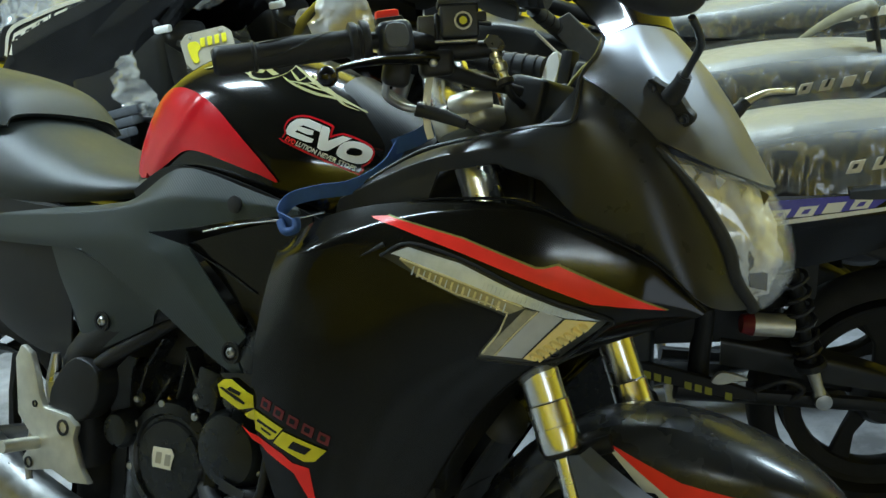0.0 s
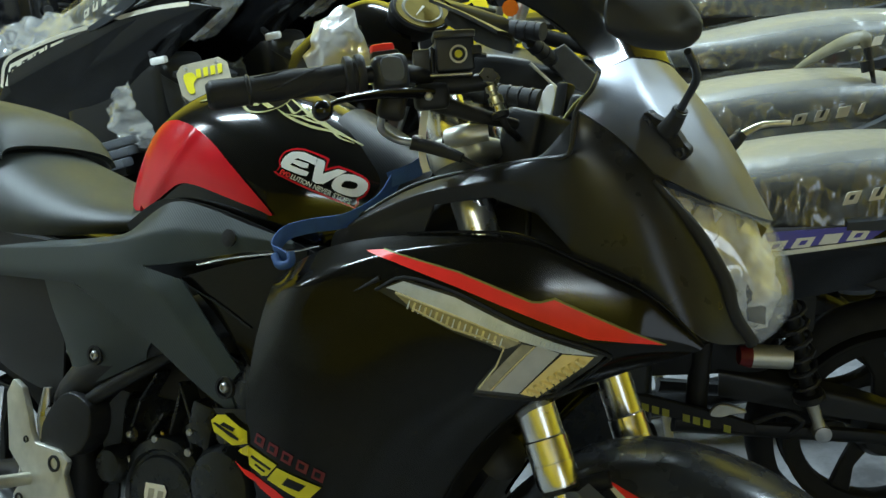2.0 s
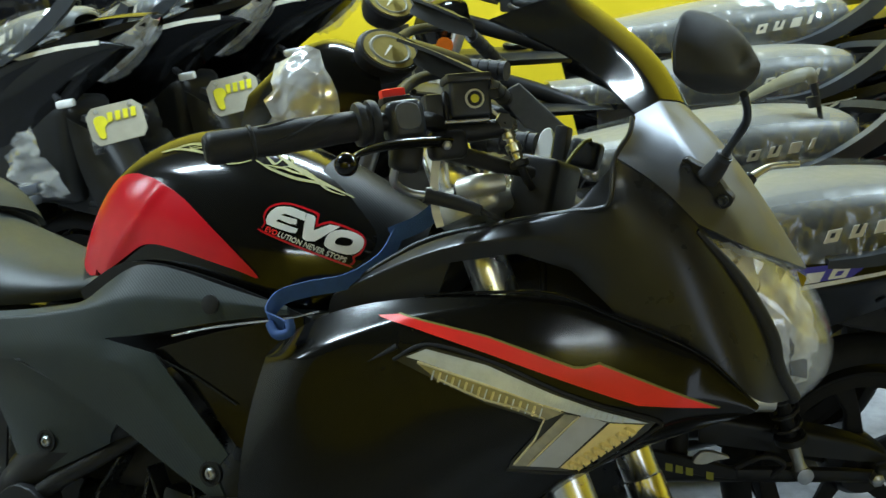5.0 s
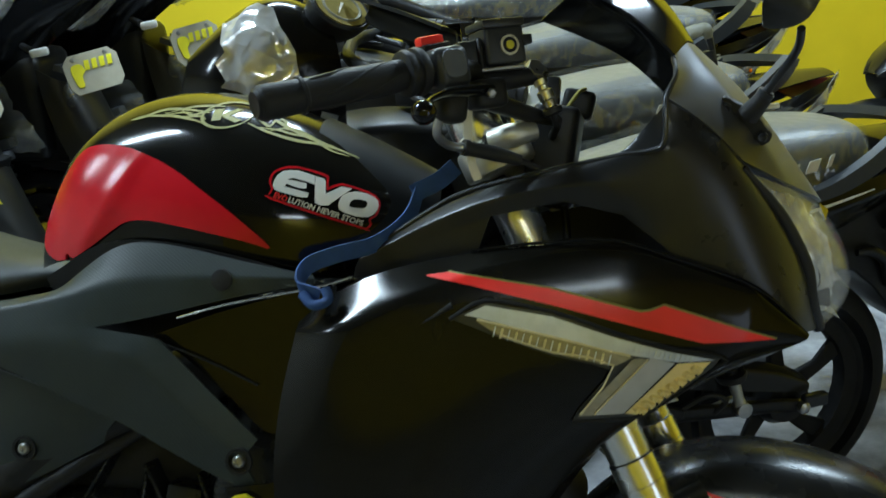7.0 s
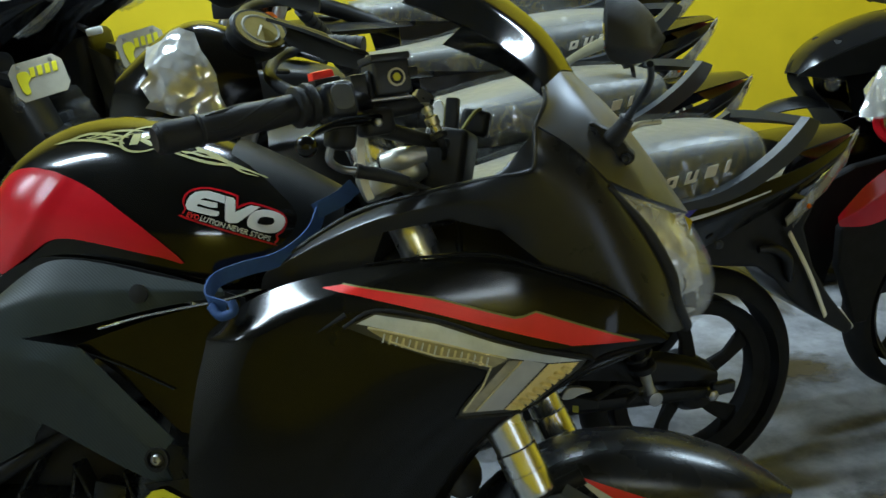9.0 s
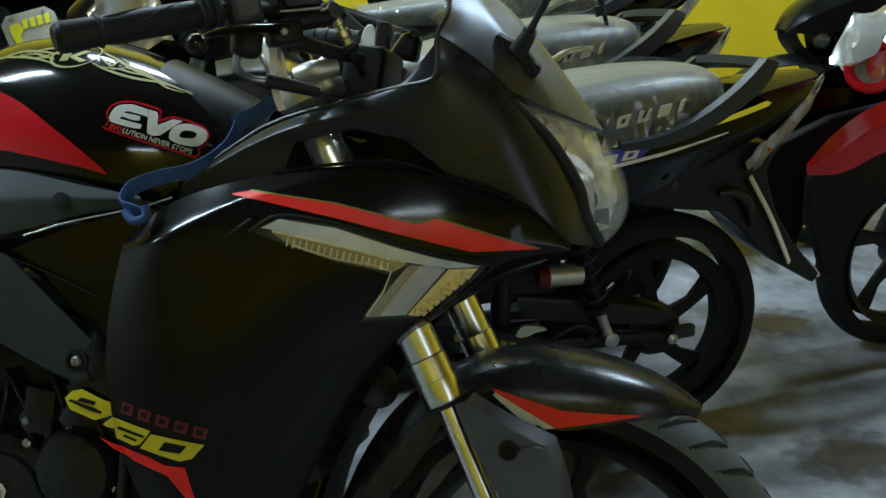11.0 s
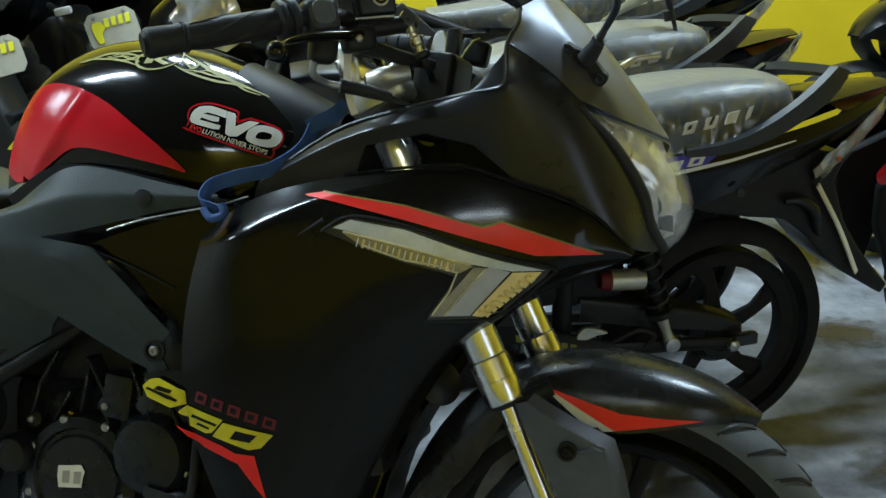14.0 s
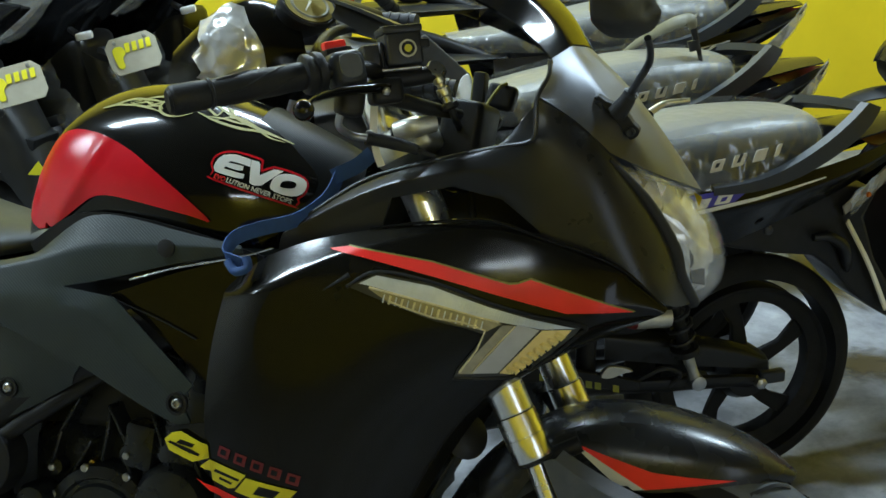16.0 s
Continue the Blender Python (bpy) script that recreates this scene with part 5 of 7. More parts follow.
part("base_edge", block((.070, .040, .005), RM @ Matrix.Translation((-.014, -.004, -.0265)), .0015, 1), STEEL, tank_res, "worn bare edge")
part("master_cylinder", tube([RM @ Vector((-.045, -.004, -.036)), RM @ Vector((0, -.004, -.038)), RM @ Vector((.042, -.002, -.036))], [.014, .013, .0115], 16), PLASTIC, tank_res)
SM = RM @ Matrix.Translation((.004, -.023, -.001)) @ pose(0, 0, 0, 90, 0, 0)
sight = part("sight_glass", lathe([(.0115, 0), (.0115, .003), (.0095, .004), (.0090, .002)], 28, SM), CREAM, tank_res, "round sight glass with pale rim")
part("sight_inner", lathe([(.0088, 0), (.0088, .0028)], 24, SM), PLASTIC, sight)
part("sight_fluid", lathe([(.0056, 0), (.0050, .0038)], 14, SM), YELLOW, sight)
perch = part("lever_perch", block((.044, .034, .034), pose(-.314, -.206, 1.066, 0, -10, 40), .010, 3), PLASTIC, bar, "black lever perch")
part("pivot_bolt", lathe([(.0055, 0), (.0055, .006), (.003, .008)], 6, Matrix.Translation((-.306, -.226, 1.064)) @ pose(0, 0, 0, 90, 0, 30)), STEEL, perch)
part("lever", tube([(-.304, -.205, 1.070), (-.318, -.235, 1.067), (-.337, -.285, 1.059), (-.345, -.325, 1.050), (-.3485, -.360, 1.040), (-.347, -.384, 1.030)], [.009, .0085, .0075, .006, .0045, .004], 14, flat=.75), GLOSS, bar, "gloss black brake lever")
part("lever_ball", lathe([(.0125 * math.cos(a), .0125 * math.sin(a)) for a in np.linspace(-1.45, 1.45, 13)], 24, Matrix.Translation((-.346, -.391, 1.026)) @ pose(0, 0, 0, 90, 0, 0)), GLOSS, bar, "round black lever ball")
fit0 = RM @ Vector((.042, -.006, -.030))
banjo = part("banjo", lathe([(.008, -.010), (.0125, -.009), (.0125, .003), (.011, .005)], 6, Matrix.Translation(fit0) @ pose(0, 0, 0, 65, 0, 40)), STEEL, bar, "steel banjo bolt")
part("banjo_eye", lathe([(.006, -.006), (.011, -.006), (.011, .006), (.006, .006)], 24, Matrix.Translation(fit0 + Vector((.003, .004, -.004))) @ pose(0, 0, 0, 65, 0, 40)), BRASS, banjo)
fd = Vector((.018, .006, -.042)).normalized()
part("hose_fitting", lathe([(.005, .004), (.005, .012), (.0085, .013), (.0085, .020), (.006, .021), (.006, .026), (.0095, .028), (.0095, .038), (.0075, .040), (.007, .050)], 16, along(fit0, fit0 + fd)), BRASS, bar, "brass hose fitting")
hp = fit0 + fd * .048
part("brake_hose", tube([hp, hp + Vector((.006, .016, -.020)), (-.250, -.060, 1.02), (-.235, -.05, .94), (-.22, -.06, .80)], .0050, 10), RUBBER, bar)
part("hose_clip", lathe([(.008, 0), (.012, .002), (.012, .008), (.008, .010)], 16, along(hp, hp + fd)), RUBBER, bar)
part("throttle_pipe", tube([(-.358, -.250, 1.035), (-.363, -.240, 1.018), (-.354, -.216, 1.008), (-.336, -.200, 1.006)], .0050, 10), STEEL, bar, "bent steel throttle pipe")
part("cable_ferrule", tube([(-.340, -.203, 1.0065), (-.334, -.199, 1.0055)], [.0095, .0095], 14, 1), RUBBER, bar)
part("throttle_cable", tube([(-.334, -.199, 1.005), (-.305, -.185, 1.000), (-.276, -.178, .992)], [.0085, .0090, .0065], 14), RUBBER, bar)
part("throttle_cable", tube([(-.276, -.178, .992), (-.240, -.155, .975), (-.215, -.11, .95)], .0035, 8), RUBBER, bar)
part("wire_loom", tube([(-.322, -.215, 1.058), (-.300, -.182, 1.056), (-.272, -.140, 1.050), (-.240, -.100, 1.045)], [.008, .011, .010, .007], 14), RUBBER, bar)
part("cable_tie", ribbon([(-.339, -.176, 1.058), (-.338, -.180, 1.02), (-.333, -.182, .99), (-.326, -.180, .970)], .010, .0015, up=(.9, .3, 0)), CREAM, bar, "white cable tie")
part("tie_head", block((.012, .008, .010), pose(-.340, -.186, 1.012), .002, 1), CREAM, bar)
# what shows of the left side past the clamp
part("switch_back", plate(rounded([(-.302, 1.064), (-.280, 1.072), (-.273, 1.105), (-.279, 1.124), (-.292, 1.118), (-.300, 1.090)], 4), .094, .100, .002, 1), WHITE, bar, "white oval switch back")
part("back_edge", plate(rounded([(-.272, 1.066), (-.262, 1.100), (-.268, 1.126), (-.272, 1.12), (-.276, 1.09)], 3), .094, .106, .002, 1), GOLDINK, bar)
part("left_perch", block((.020, .03, .060), pose(-.263, .105, 1.098, 0, 4, 0), .005, 2), PLASTIC, bar)
part("left_switch", block((.045, .035, .040), pose(-.226, .10, 1.088, 0, 12, 0), .009, 3), PLASTIC, bar)
part("left_wire", tube([(-.216, .085, 1.108), (-.226, .075, 1.100), (-.245, .07, 1.070), (-.250, .06, 1.04)], .0028, 8), GOLDINK, bar)
part("left_bracket", tube([(-.262, .10, 1.075), (-.245, .09, 1.055), (-.225, .09, 1.045)], [.010, .012, .008], 10), PLASTIC, bar)
part("instrument_back", block((.060, .12, .13), pose(-.252, -.015, 1.005, 0, 8, 0), .012, 3), PLASTIC, bar)
lbar = part("left_bar", tube([(-.507, .395, 1.037), (-.379, .280, 1.081), (-.330, .215, 1.092), (-.335, .15, 1.075), (-.340, .116, 1.06)], .011, 12), PLASTIC, bar)
part("left_grip", tube([(-.505, .393, 1.038), (-.383, .284, 1.0795)], .0175, 16, 1), RUBBER, lbar)
part("left_lever", tube([(-.262, .200, 1.092), (-.300, .250, 1.082), (-.330, .295, 1.068), (-.346, .385, 1.026)], .007, 10), PLASTIC, lbar)

# mirrors
def mirror_set(s):
    fm = Matrix.Translation((-.025, s * .133, 1.040)) @ pose(0, 0, 0, -s * 30, 37, s * -14)
    base = part("mirror_foot", plate(rounded([(-.038, 0), (-.034, .010), (-.024, .011), (-.008, .015), (.008, .015), (.024, .010), (.034, .009), (.038, 0), (.034, -.010), (.024, -.010), (.008, -.015), (-.008, -.015), (-.024, -.011), (-.034, -.010)], 2),
                                     -.006, .007, .003, 2, fm), RUBBER, bike, "black rubber mirror foot")
    for k in (-1, 1):
        part("foot_bolt", lathe([(.0065, 0), (.0065, .004), (.0045, .006), (.0025, .0045)], 12, fm @ Matrix.Translation((k * .027, s * .006, 0)) @ pose(0, 0, 0, s * -90, 0, 0)), CAST, base)
    part("mirror_socket", tube([(-.022, s * .142, 1.044), (-.010, s * .152, 1.058), (-.003, s * .158, 1.070)], [.013, .0105, .0085], 14, 3), RUBBER, base)
    part("socket_collar", tube([(-.006, s * .1555, 1.065), (-.003, s * .158, 1.069)], [.0098, .0098], 14, 1), CAST, base)
    return base


base = mirror_set(-1)
part("mirror_stem", tube([(-.004, -.158, 1.068), (.004, -.166, 1.080), (.018, -.183, 1.100), (.022, -.210, 1.112), (.020, -.236, 1.124)], [.0055, .0045, .005, .0045, .0045], 10), CAST, base, "worn black mirror stem")
RIM = rounded([(-.378, 1.112), (-.362, 1.101), (-.300, 1.098), (-.235, 1.106), (-.214, 1.130), (-.228, 1.160), (-.290, 1.182), (-.352, 1.172), (-.380, 1.140)], 4)
bm = bmesh.new()
rings = []
for depth, k in ((0, .97), (.003, 1.0), (.012, .985), (.022, .94), (.031, .86), (.039, .74), (.046, .56), (.050, .36), (.052, .14)):
    cy, cz = -.292 + .5 * depth, 1.138 - .1 * depth
    rings.append([bm.verts.new((-.016 + depth + .10 * (y + .292), cy + (y + .292) * k, cz + (z - 1.138) * k)) for y, z in RIM])
for a, b in zip(rings, rings[1:]):
    for k in range(len(a)):
        bm.faces.new((a[k], a[(k + 1) % len(a)], b[(k + 1) % len(a)], b[k]))
bm.faces.new(rings[0])
bm.faces.new(list(reversed(rings[-1])))
bm.transform(Matrix.Translation((-.008, .010, .018)) @ Matrix.Translation((0, -.292, 1.138)) @ Matrix.Diagonal((1, .88, .90, 1)) @ Matrix.Translation((0, .292, -1.138)))
shell = part("mirror_shell", bm, SHELL, base, "black textured mirror shell")
bm = bmesh.new()
pane = [bm.verts.new((-.0172 + .10 * (y + .292), -.292 + (y + .292) * .93, 1.138 + (z - 1.138) * .93)) for y, z in RIM]
back = [bm.verts.new(v.co + Vector((.001, 0, 0))) for v in pane]
bm.faces.new(pane)
bm.faces.new(list(reversed(back)))
for k in range(len(pane)):
    bm.faces.new((pane[k], pane[(k + 1) % len(pane)], back[(k + 1) % len(pane)], back[k]))
bm.transform(Matrix.Translation((-.008, .010, .018)) @ Matrix.Translation((0, -.292, 1.138)) @ Matrix.Diagonal((1, .88, .90, 1)) @ Matrix.Translation((0, .292, -1.138)))
part("mirror_glass", bm, REFLECT, shell, smooth=False)
base = mirror_set(1)
part("mirror_stem", tube([(-.004, .158, 1.068), (.02, .180, 1.086), (.058, .19, 1.092)], [.006, .005, .0045], 10), BRASS, base, "bare folded mirror stem")

# ---- the blue strap hooked over the fairing ----
to_world = bike.matrix_world.copy()
strap = thing("tie_strap", "blue webbing strap looped over the fairing edge of the sport motorcycle", "strap", to_world)
part("webbing", ribbon([(-.500, -.236, .835), (-.525, -.232, .845), (-.522, -.215, .868), (-.492, -.197, .882), (-.450, -.172, .895), (-.418, -.142, .925), (-.408, -.118, .965)], .020, .0025, up=(-.2, -.35, 1)), BLUE, strap)
part("webbing", ribbon([(-.415, -.130, .955), (-.385, -.115, .972), (-.366, -.105, .990)], .022, .0025, up=(-.5, -.2, 1)), BLUE, strap)
part("hook", tube([(-.520, -.238, .838), (-.505, -.244, .826), (-.488, -.243, .832), (-.492, -.240, .845)], .006, 10), BLUE, strap, "blue coated hook")

# ---- the other motorcycles ----
def commuter(name, label, m, trim, second, group, film=True, plate_sign=False, lift=None, cowl_film=True, tall=1.0):
    """A small commuter motorcycle: rear axle over the origin, front along +x."""
    ob = thing(name, label, "motorcycle", m, group)
    base = lift or (lambda x: 0.0)
    w = wheel("rear_wheel", (0, 0, .240), .282, .08, .205, 5, ob, TYRE, "black five-spoke rear wheel", hub_r=.05, wide=1.7, phase=.08)
    part("rim_band", lathe([(.208, -.026), (.208, .026), (.172, .020), (.169, 0), (.172, -.020)], 48, Matrix.Translation((0, 0, .240)) @ pose(0, 0, 0, 90, 0, 0), closed=True), TYRE, w)
    part("drum", lathe([(.06, -.05), (.065, .03), (.05, .055), (.02, .06)], 28, Matrix.Translation((0, 0, .240)) @ pose(0, 0, 0, 90, 0, 180)), PLASTIC, w)
    for s in (-1, 1):
        arm = part("swing_arm", tube([(-.022, s * .080, .240), (.10, s * .088, .262), (.45, s * .088, .30)], [.020, .024, .026], 10, flat=.6), PLASTIC, ob, "black swing arm")
        part("axle_nut", lathe([(.014, -.01), (.014, .012), (.008, .016)], 6, Matrix.Translation((0, s * .10, .250)) @ pose(0, 0, 0, s * -90, 0, 0)), STEEL, arm)
        if s > 0:
            case = part("chain_case", plate([(.60, .352), (.60, .398), (.50, .376), (.36, .332), (.29, .305), (.29, .282), (.36, .296), (.50, .338)], .100, .112, .003, 1), PLASTIC, ob, "dark chain case with yellow print", sharp=15)
            for k in range(9):
                if k not in (3, 7):
                    x = .518 - .0205 * k
                    z = .3625 - .0068 * k
                    part("case_print", plate([(x, z), (x - .014, z - .0046), (x - .014, z - .0206), (x, z - .016)], .112, .1132, 0, 1), OLIVEINK, case)
            part("alloy_link", plate(rounded([(.385, .336), (.375, .354), (.358, .358), (.326, .348), (.312, .338), (.340, .336), (.362, .330)], 3), .114, .124, .003, 1), ALLOY, ob, "bare alloy lever")
            part("chain_adjuster", block((.06, .02, .03), pose(-.03, .10, .26), .004, 1), CAST, arm)
        sh = part("shock", tube([(.163, s * .118, .288), (.172, s * .118, .315), (.192, s * .12, .370)], [.015, .011, .014], 14, 4), ALLOY, ob, "alloy-footed rear shock with black spring")
        part("shock_eye", lathe([(.008, -.016), (.017, -.014), (.017, .014), (.008, .016)], 18, Matrix.Translation((.162, s * .118, .287)) @ pose(0, 0, 0, 90, 0, 0)), STEEL, sh)
        a0, a1 = Vector((.192, s * .12, .368)), Vector((.244, s * .12, .58))
        fm = along(a0, a1)
        L = (a1 - a0).length
        part("spring", tube([fm @ Vector((.026 * math.cos(t), .026 * math.sin(t), L * t / (2 * math.pi * 7))) for t in np.linspace(0, 2 * math.pi * 7, 60)], .0048, 6, 1), SPRING, sh)
        part("damper", tube([a0, a1], .014, 10, 1), PLASTIC, sh)
        part("spring_cup", lathe([(.03, -.006), (.032, 0), (.03, .008)], 20, along(a0, a1)), PLASTIC, sh)
    part("canister", tube([(.235, .125, .456), (.312, .125, .463)], [.023, .023], 16, 1), ALLOY, ob, "silver canister with red cap")
    part("canister_cap", tube([(.312, .125, .463), (.334, .125, .465)], [.024, .018], 16, 1), DARKRED, ob)
    part("chain_guard", sheet([[(.36, .082, .356), (.36, .084, .411), (.36, .05, .421)], [(.15, .086, .306), (.15, .086, .361), (.15, .05, .370)], [(.04, .086, .286), (.04, .086, .328), (.04, .052, .338)],
                               [(-.005, .084, .276), (-.005, .083, .304), (-.005, .055, .311)], [(-.032, .078, .273), (-.032, .077, .288), (-.033, .060, .291)]], 3, .004, folds=(1,), strength=.4), SATIN, ob, "satin black chain guard")
    part("airbox", block((.34, .16, .22), pose(.42, 0, .505), .03, 2), PLASTIC, ob, "black battery and air box")
    part("link_rod", tube([(.30, .10, .30), (.24, .115, .33), (.20, .115, .31), (.22, .105, .28)], .006, 8), RUBBER, ob)
    # engine, frame and exhaust
    eng = part("engine", block((.34, .22, .26), pose(.66, 0, .36), .05, 3), ENGINE, ob)
    part("cylinder", tube([(.76, 0, .44), (.86, 0, .60)], .075, 18, 1), ENGINE, eng)
    part("frame", tube([(.40, .07, .30), (.42, .07, .60), (.70, .06, .76), (1.0, .03, .86)], .022, 10), PLASTIC, ob)
    part("footrest", tube([(.50, .10, .30), (.50, .22, .30)], .011, 10, 1), RUBBER, ob)
    part("exhaust", tube([(.90, -.06, .40), (.80, -.10, .22), (.50, -.14, .22), (.22, -.15, .26)], [.02, .02, .030, .036], 14), PLASTIC, ob, "black exhaust")
    part("stand", tube([(.46, .12, .26), (.42, .24, -.035)], [.012, .010], 8, 1), STEEL, ob)
    part("centre_box", block((.34, .17, .26), pose(.34, 0, .60), .03, 2), PLASTIC, ob)
    # side panels sweeping up to the tail
    for s in (-1, 1):
        r = []
        r.append([(.62, s * .150, .735), (.42, s * .158, .738), (.20, s * .158, .728), (-.02, s * .150, .735), (-.24, s * .115, .765), (-.39, s * .045, .793)])
        r.append([(.62, s * .160, .690), (.42, s * .168, .690), (.20, s * .168, .680), (-.02, s * .158, .695), (-.24, s * .118, .735), (-.39, s * .048, .776)])
        r.append([(.60, s * .145, .600), (.42, s * .150, .570), (.20, s * .140, .580), (-.02, s * .125, .640), (-.22, s * .085, .690), (-.38, s * .040, .752)])
        sp = part("side_panel", sheet(r, 3, .004, creased=(1,), strength=.6), DEEP, ob, "gloss black side panel")
        if s > 0:
            flip = sp.data.copy()
            flip.transform(Matrix.Diagonal((-1, -1, 1, 1)))
            surf = Surface(flip)

            def lay(shape, mat, lab="", lift=.0014):
                bm = decal([(-x, z) for x, z in shape], surf, lift, .03, -.16)
                bm.transform(Matrix.Diagonal((-1, -1, 1, 1)))
                part("panel_graphic", bm, mat, sp, lab)
            if plate_sign:
                continue
            lay([(.62, .726), (.36, .722), (.095, .730), (.085, .722), (.115, .704), (.34, .690), (.62, .684)], trim, "coloured band")
            lay([(.58, .684), (.30, .688), (.06, .708), (-.10, .727), (-.10, .7245), (.06, .7015), (.30, .679), (.58, .673)], second, "thin pale line", .0018)
            for k in range(8):
                x = .115 + .050 * k
                z = .7045 - .0045 * k
                lay([(x, z + .018), (x + .034, z + .0165), (x + .046, z - .0015), (x + .012, z)], WHITE, "", .0022)
                if k != 1:
                    lay([(x + .014, z + .0125), (x + .026, z + .012), (x + .033, z + .004), (x + .021, z + .0045)], trim, "", .0028)
    # seat and its dusty wrapping
    def seat_rows(g):
        r = []
        for x, w, z0, z1 in ((-.135, .060, .765, .820), (-.115, .105, .748, .845), (-.02, .135, .735, .858), (.15, .145, .725, .862), (.32, .140, .725, .842), (.48, .110, .735, .815), (.62, .070, .745, .800), (.72, .055, .755, .795)):
            r.append([(x, -w - g, z0), (x, -w * 1.04 - g, (z0 + z1) / 2), (x, -w * .80 - g * .5, z1 - .008 + g), (x, 0, z1 + g)])
        return r
    part("seat", sheet(seat_rows(0), 2, .004, mirror=True), LEATHER, ob, "black vinyl seat")
    if film:
        top = part("seat_wrap", sheet(seat_rows(.006), 3, 0, mirror=True), SEATFILM, ob, "dusty clear seat wrapping")
        side = [[r[2], r[1], (r[0][0], r[0][1] - .004, r[0][2] - .012)] for r in seat_rows(.011)]
        for s in (1, -1):
            fm2 = sheet([[(x, y * s, z) for x, y, z in r] for r in side], 5, 0)
            for v in fm2.vertices:
                w = min(1.0, max(0.0, (.84 - v.co.z) / .05))
                v.co.y -= s * w * (.009 * abs(noise.noise(Vector((v.co.x * 38 + v.co.z * 16, v.co.z * 4, 0)))) + .005 * noise.noise(Vector((v.co.x * 70, 0, v.co.z * 16))) - .004)
            part("wrap_skirt", fm2, CLEARFILM, top, "crinkled clear film skirt", sharp=0)
    for k in range(4):
        x, z = .172 - .046 * k, .770 + .006 * k
        word = part("seat_print", plate([(x, z), (x - (.026 if k < 3 else .011), z + .003), (x - (.034 if k < 3 else .019), z + .027), (x - .008, z + .024)], .160, .1618, .0006, 1), SEATINK, ob)
        if k == 0:
            part("print_gap", plate([(x - .010, z + .010), (x - .018, z + .011), (x - .022, z + .020), (x - .014, z + .019)], .1618, .1624, 0, 1), LEATHER, word)
        if k == 1:
            part("print_gap", plate([(x - .011, z + .009), (x - .018, z + .010), (x - .026, z + .027), (x - .019, z + .026)], .1618, .1624, 0, 1), LEATHER, word)
    # grab rail, tail, lamp in film, rear fender
    for q, d in ((1, 0), (-1, .035)):
        part("grab_rail", sheet([[(.16, q * .163, .738 - d), (.16, q * .160, .722 - d)], [(.06, q * .168, .742 - d), (.066, q * .166, .718 - d)], [(-.02, q * .168, .772 - d), (-.03, q * .166, .738 - d)], [(-.100, q * .162, .814 - d), (-.122, q * .158, .780 - d)],
                                 [(-.150, q * .156, .851 - d), (-.186, q * .150, .818 - d)], [(-.182, q * .146, .874 - d), (-.216, q * .138, .858 - d)]], 3, .022, creased=()), RAIL, ob, "broad dark grey grab rail")
    part("rail_bridge", sheet([[(-.182, .146, .874), (-.216, .138, .860)], [(-.180, .06, .868), (-.235, .05, .850)], [(-.180, -.06, .856), (-.235, -.05, .838)], [(-.182, -.146, .839), (-.216, -.138, .825)]], 2, .018), RAIL, ob)
    part("tail_top", sheet([[(-.10, -.11, .775), (-.10, 0, .79)], [(-.28, -.09, .800), (-.28, 0, .815)], [(-.39, -.045, .800), (-.395, 0, .812)]], 2, .004, mirror=True), DEEP, ob)
    tl = part("tail_lamp", sheet([[(-.30, -.06, .755), (-.30, 0, .74)], [(-.36, -.045, .765), (-.365, 0, .752)], [(-.388, -.030, .79), (-.39, 0, .782)]], 2, .004, mirror=True), DARKRED, ob, "dark red tail lamp")
    body = sheet([[(-.175, .100, .640), (-.19, .092, .612), (-.20, .05, .605)], [(-.230, .098, .680), (-.250, .088, .640), (-.26, .04, .630)], [(-.300, .086, .730), (-.318, .074, .690), (-.33, .03, .680)], [(-.365, .062, .776), (-.378, .050, .745), (-.39, .02, .738)], [(-.405, .040, .800), (-.410, .034, .788), (-.415, .01, .784)]], 3, .004)
    part("lamp_glass", body, LAMPFILM, tl, "dusty clear side lens")
    part("lamp_bulb", lathe([(.003, 0), (.006, .003), (.004, .007)], 12, Matrix.Translation((-.232, .099, .662)) @ pose(0, 0, 0, -90, 0, 0)), ORANGE, tl, "small orange bulb")
    fr = crumpled([[(-.185, .104, .662), (-.203, .092, .606), (-.22, .02, .60)], [(-.255, .100, .708), (-.273, .082, .640), (-.29, 0, .63)], [(-.330, .080, .755), (-.343, .060, .698), (-.35, 0, .685)], [(-.405, .046, .806), (-.412, .034, .768), (-.42, 0, .765)]], 2, .004, 3)
    part("lamp_wrap", fr, CREASED, tl, "crumpled clear film", smooth=False)
    part("rear_fender", plate([(.15, .598), (.055, .564), (-.043, .540), (-.132, .524), (-.186, .480), (-.242, .414), (-.297, .371), (-.400, .303), (-.416, .326), (-.336, .420), (-.286, .498), (-.250, .600), (-.28, .66), (-.10, .70), (.15, .66)], -.070, .070, .008, 2), PLASTIC, ob, "black rear fender", sharp=15)
    part("fender_edge", tube([(-.116, .088, .575), (-.155, .090, .572), (-.191, .088, .545), (-.205, .082, .510), (-.215, .075, .48)], [.008, .012, .013, .012, .006], 10), SATIN, ob)
    part("panel_bolt", lathe([(.010, 0), (.010, .004), (.006, .006)], 14, Matrix.Translation((.026, .142, .627)) @ pose(0, 0, 0, -90, 0, 0)), CAST, ob)
    part("plate_bracket", ribbon([(-.196, .088, .602), (-.258, .088, .495), (-.316, .085, .376)], .013, .004, up=(.8, .3, .5)), CREAM, ob, "pale plate bracket")
    part("fender_reflector", block((.012, .055, .075), pose(-.412, .02, .335, 0, 38, 0), .003, 1), WHITE, ob, "white rear reflector")
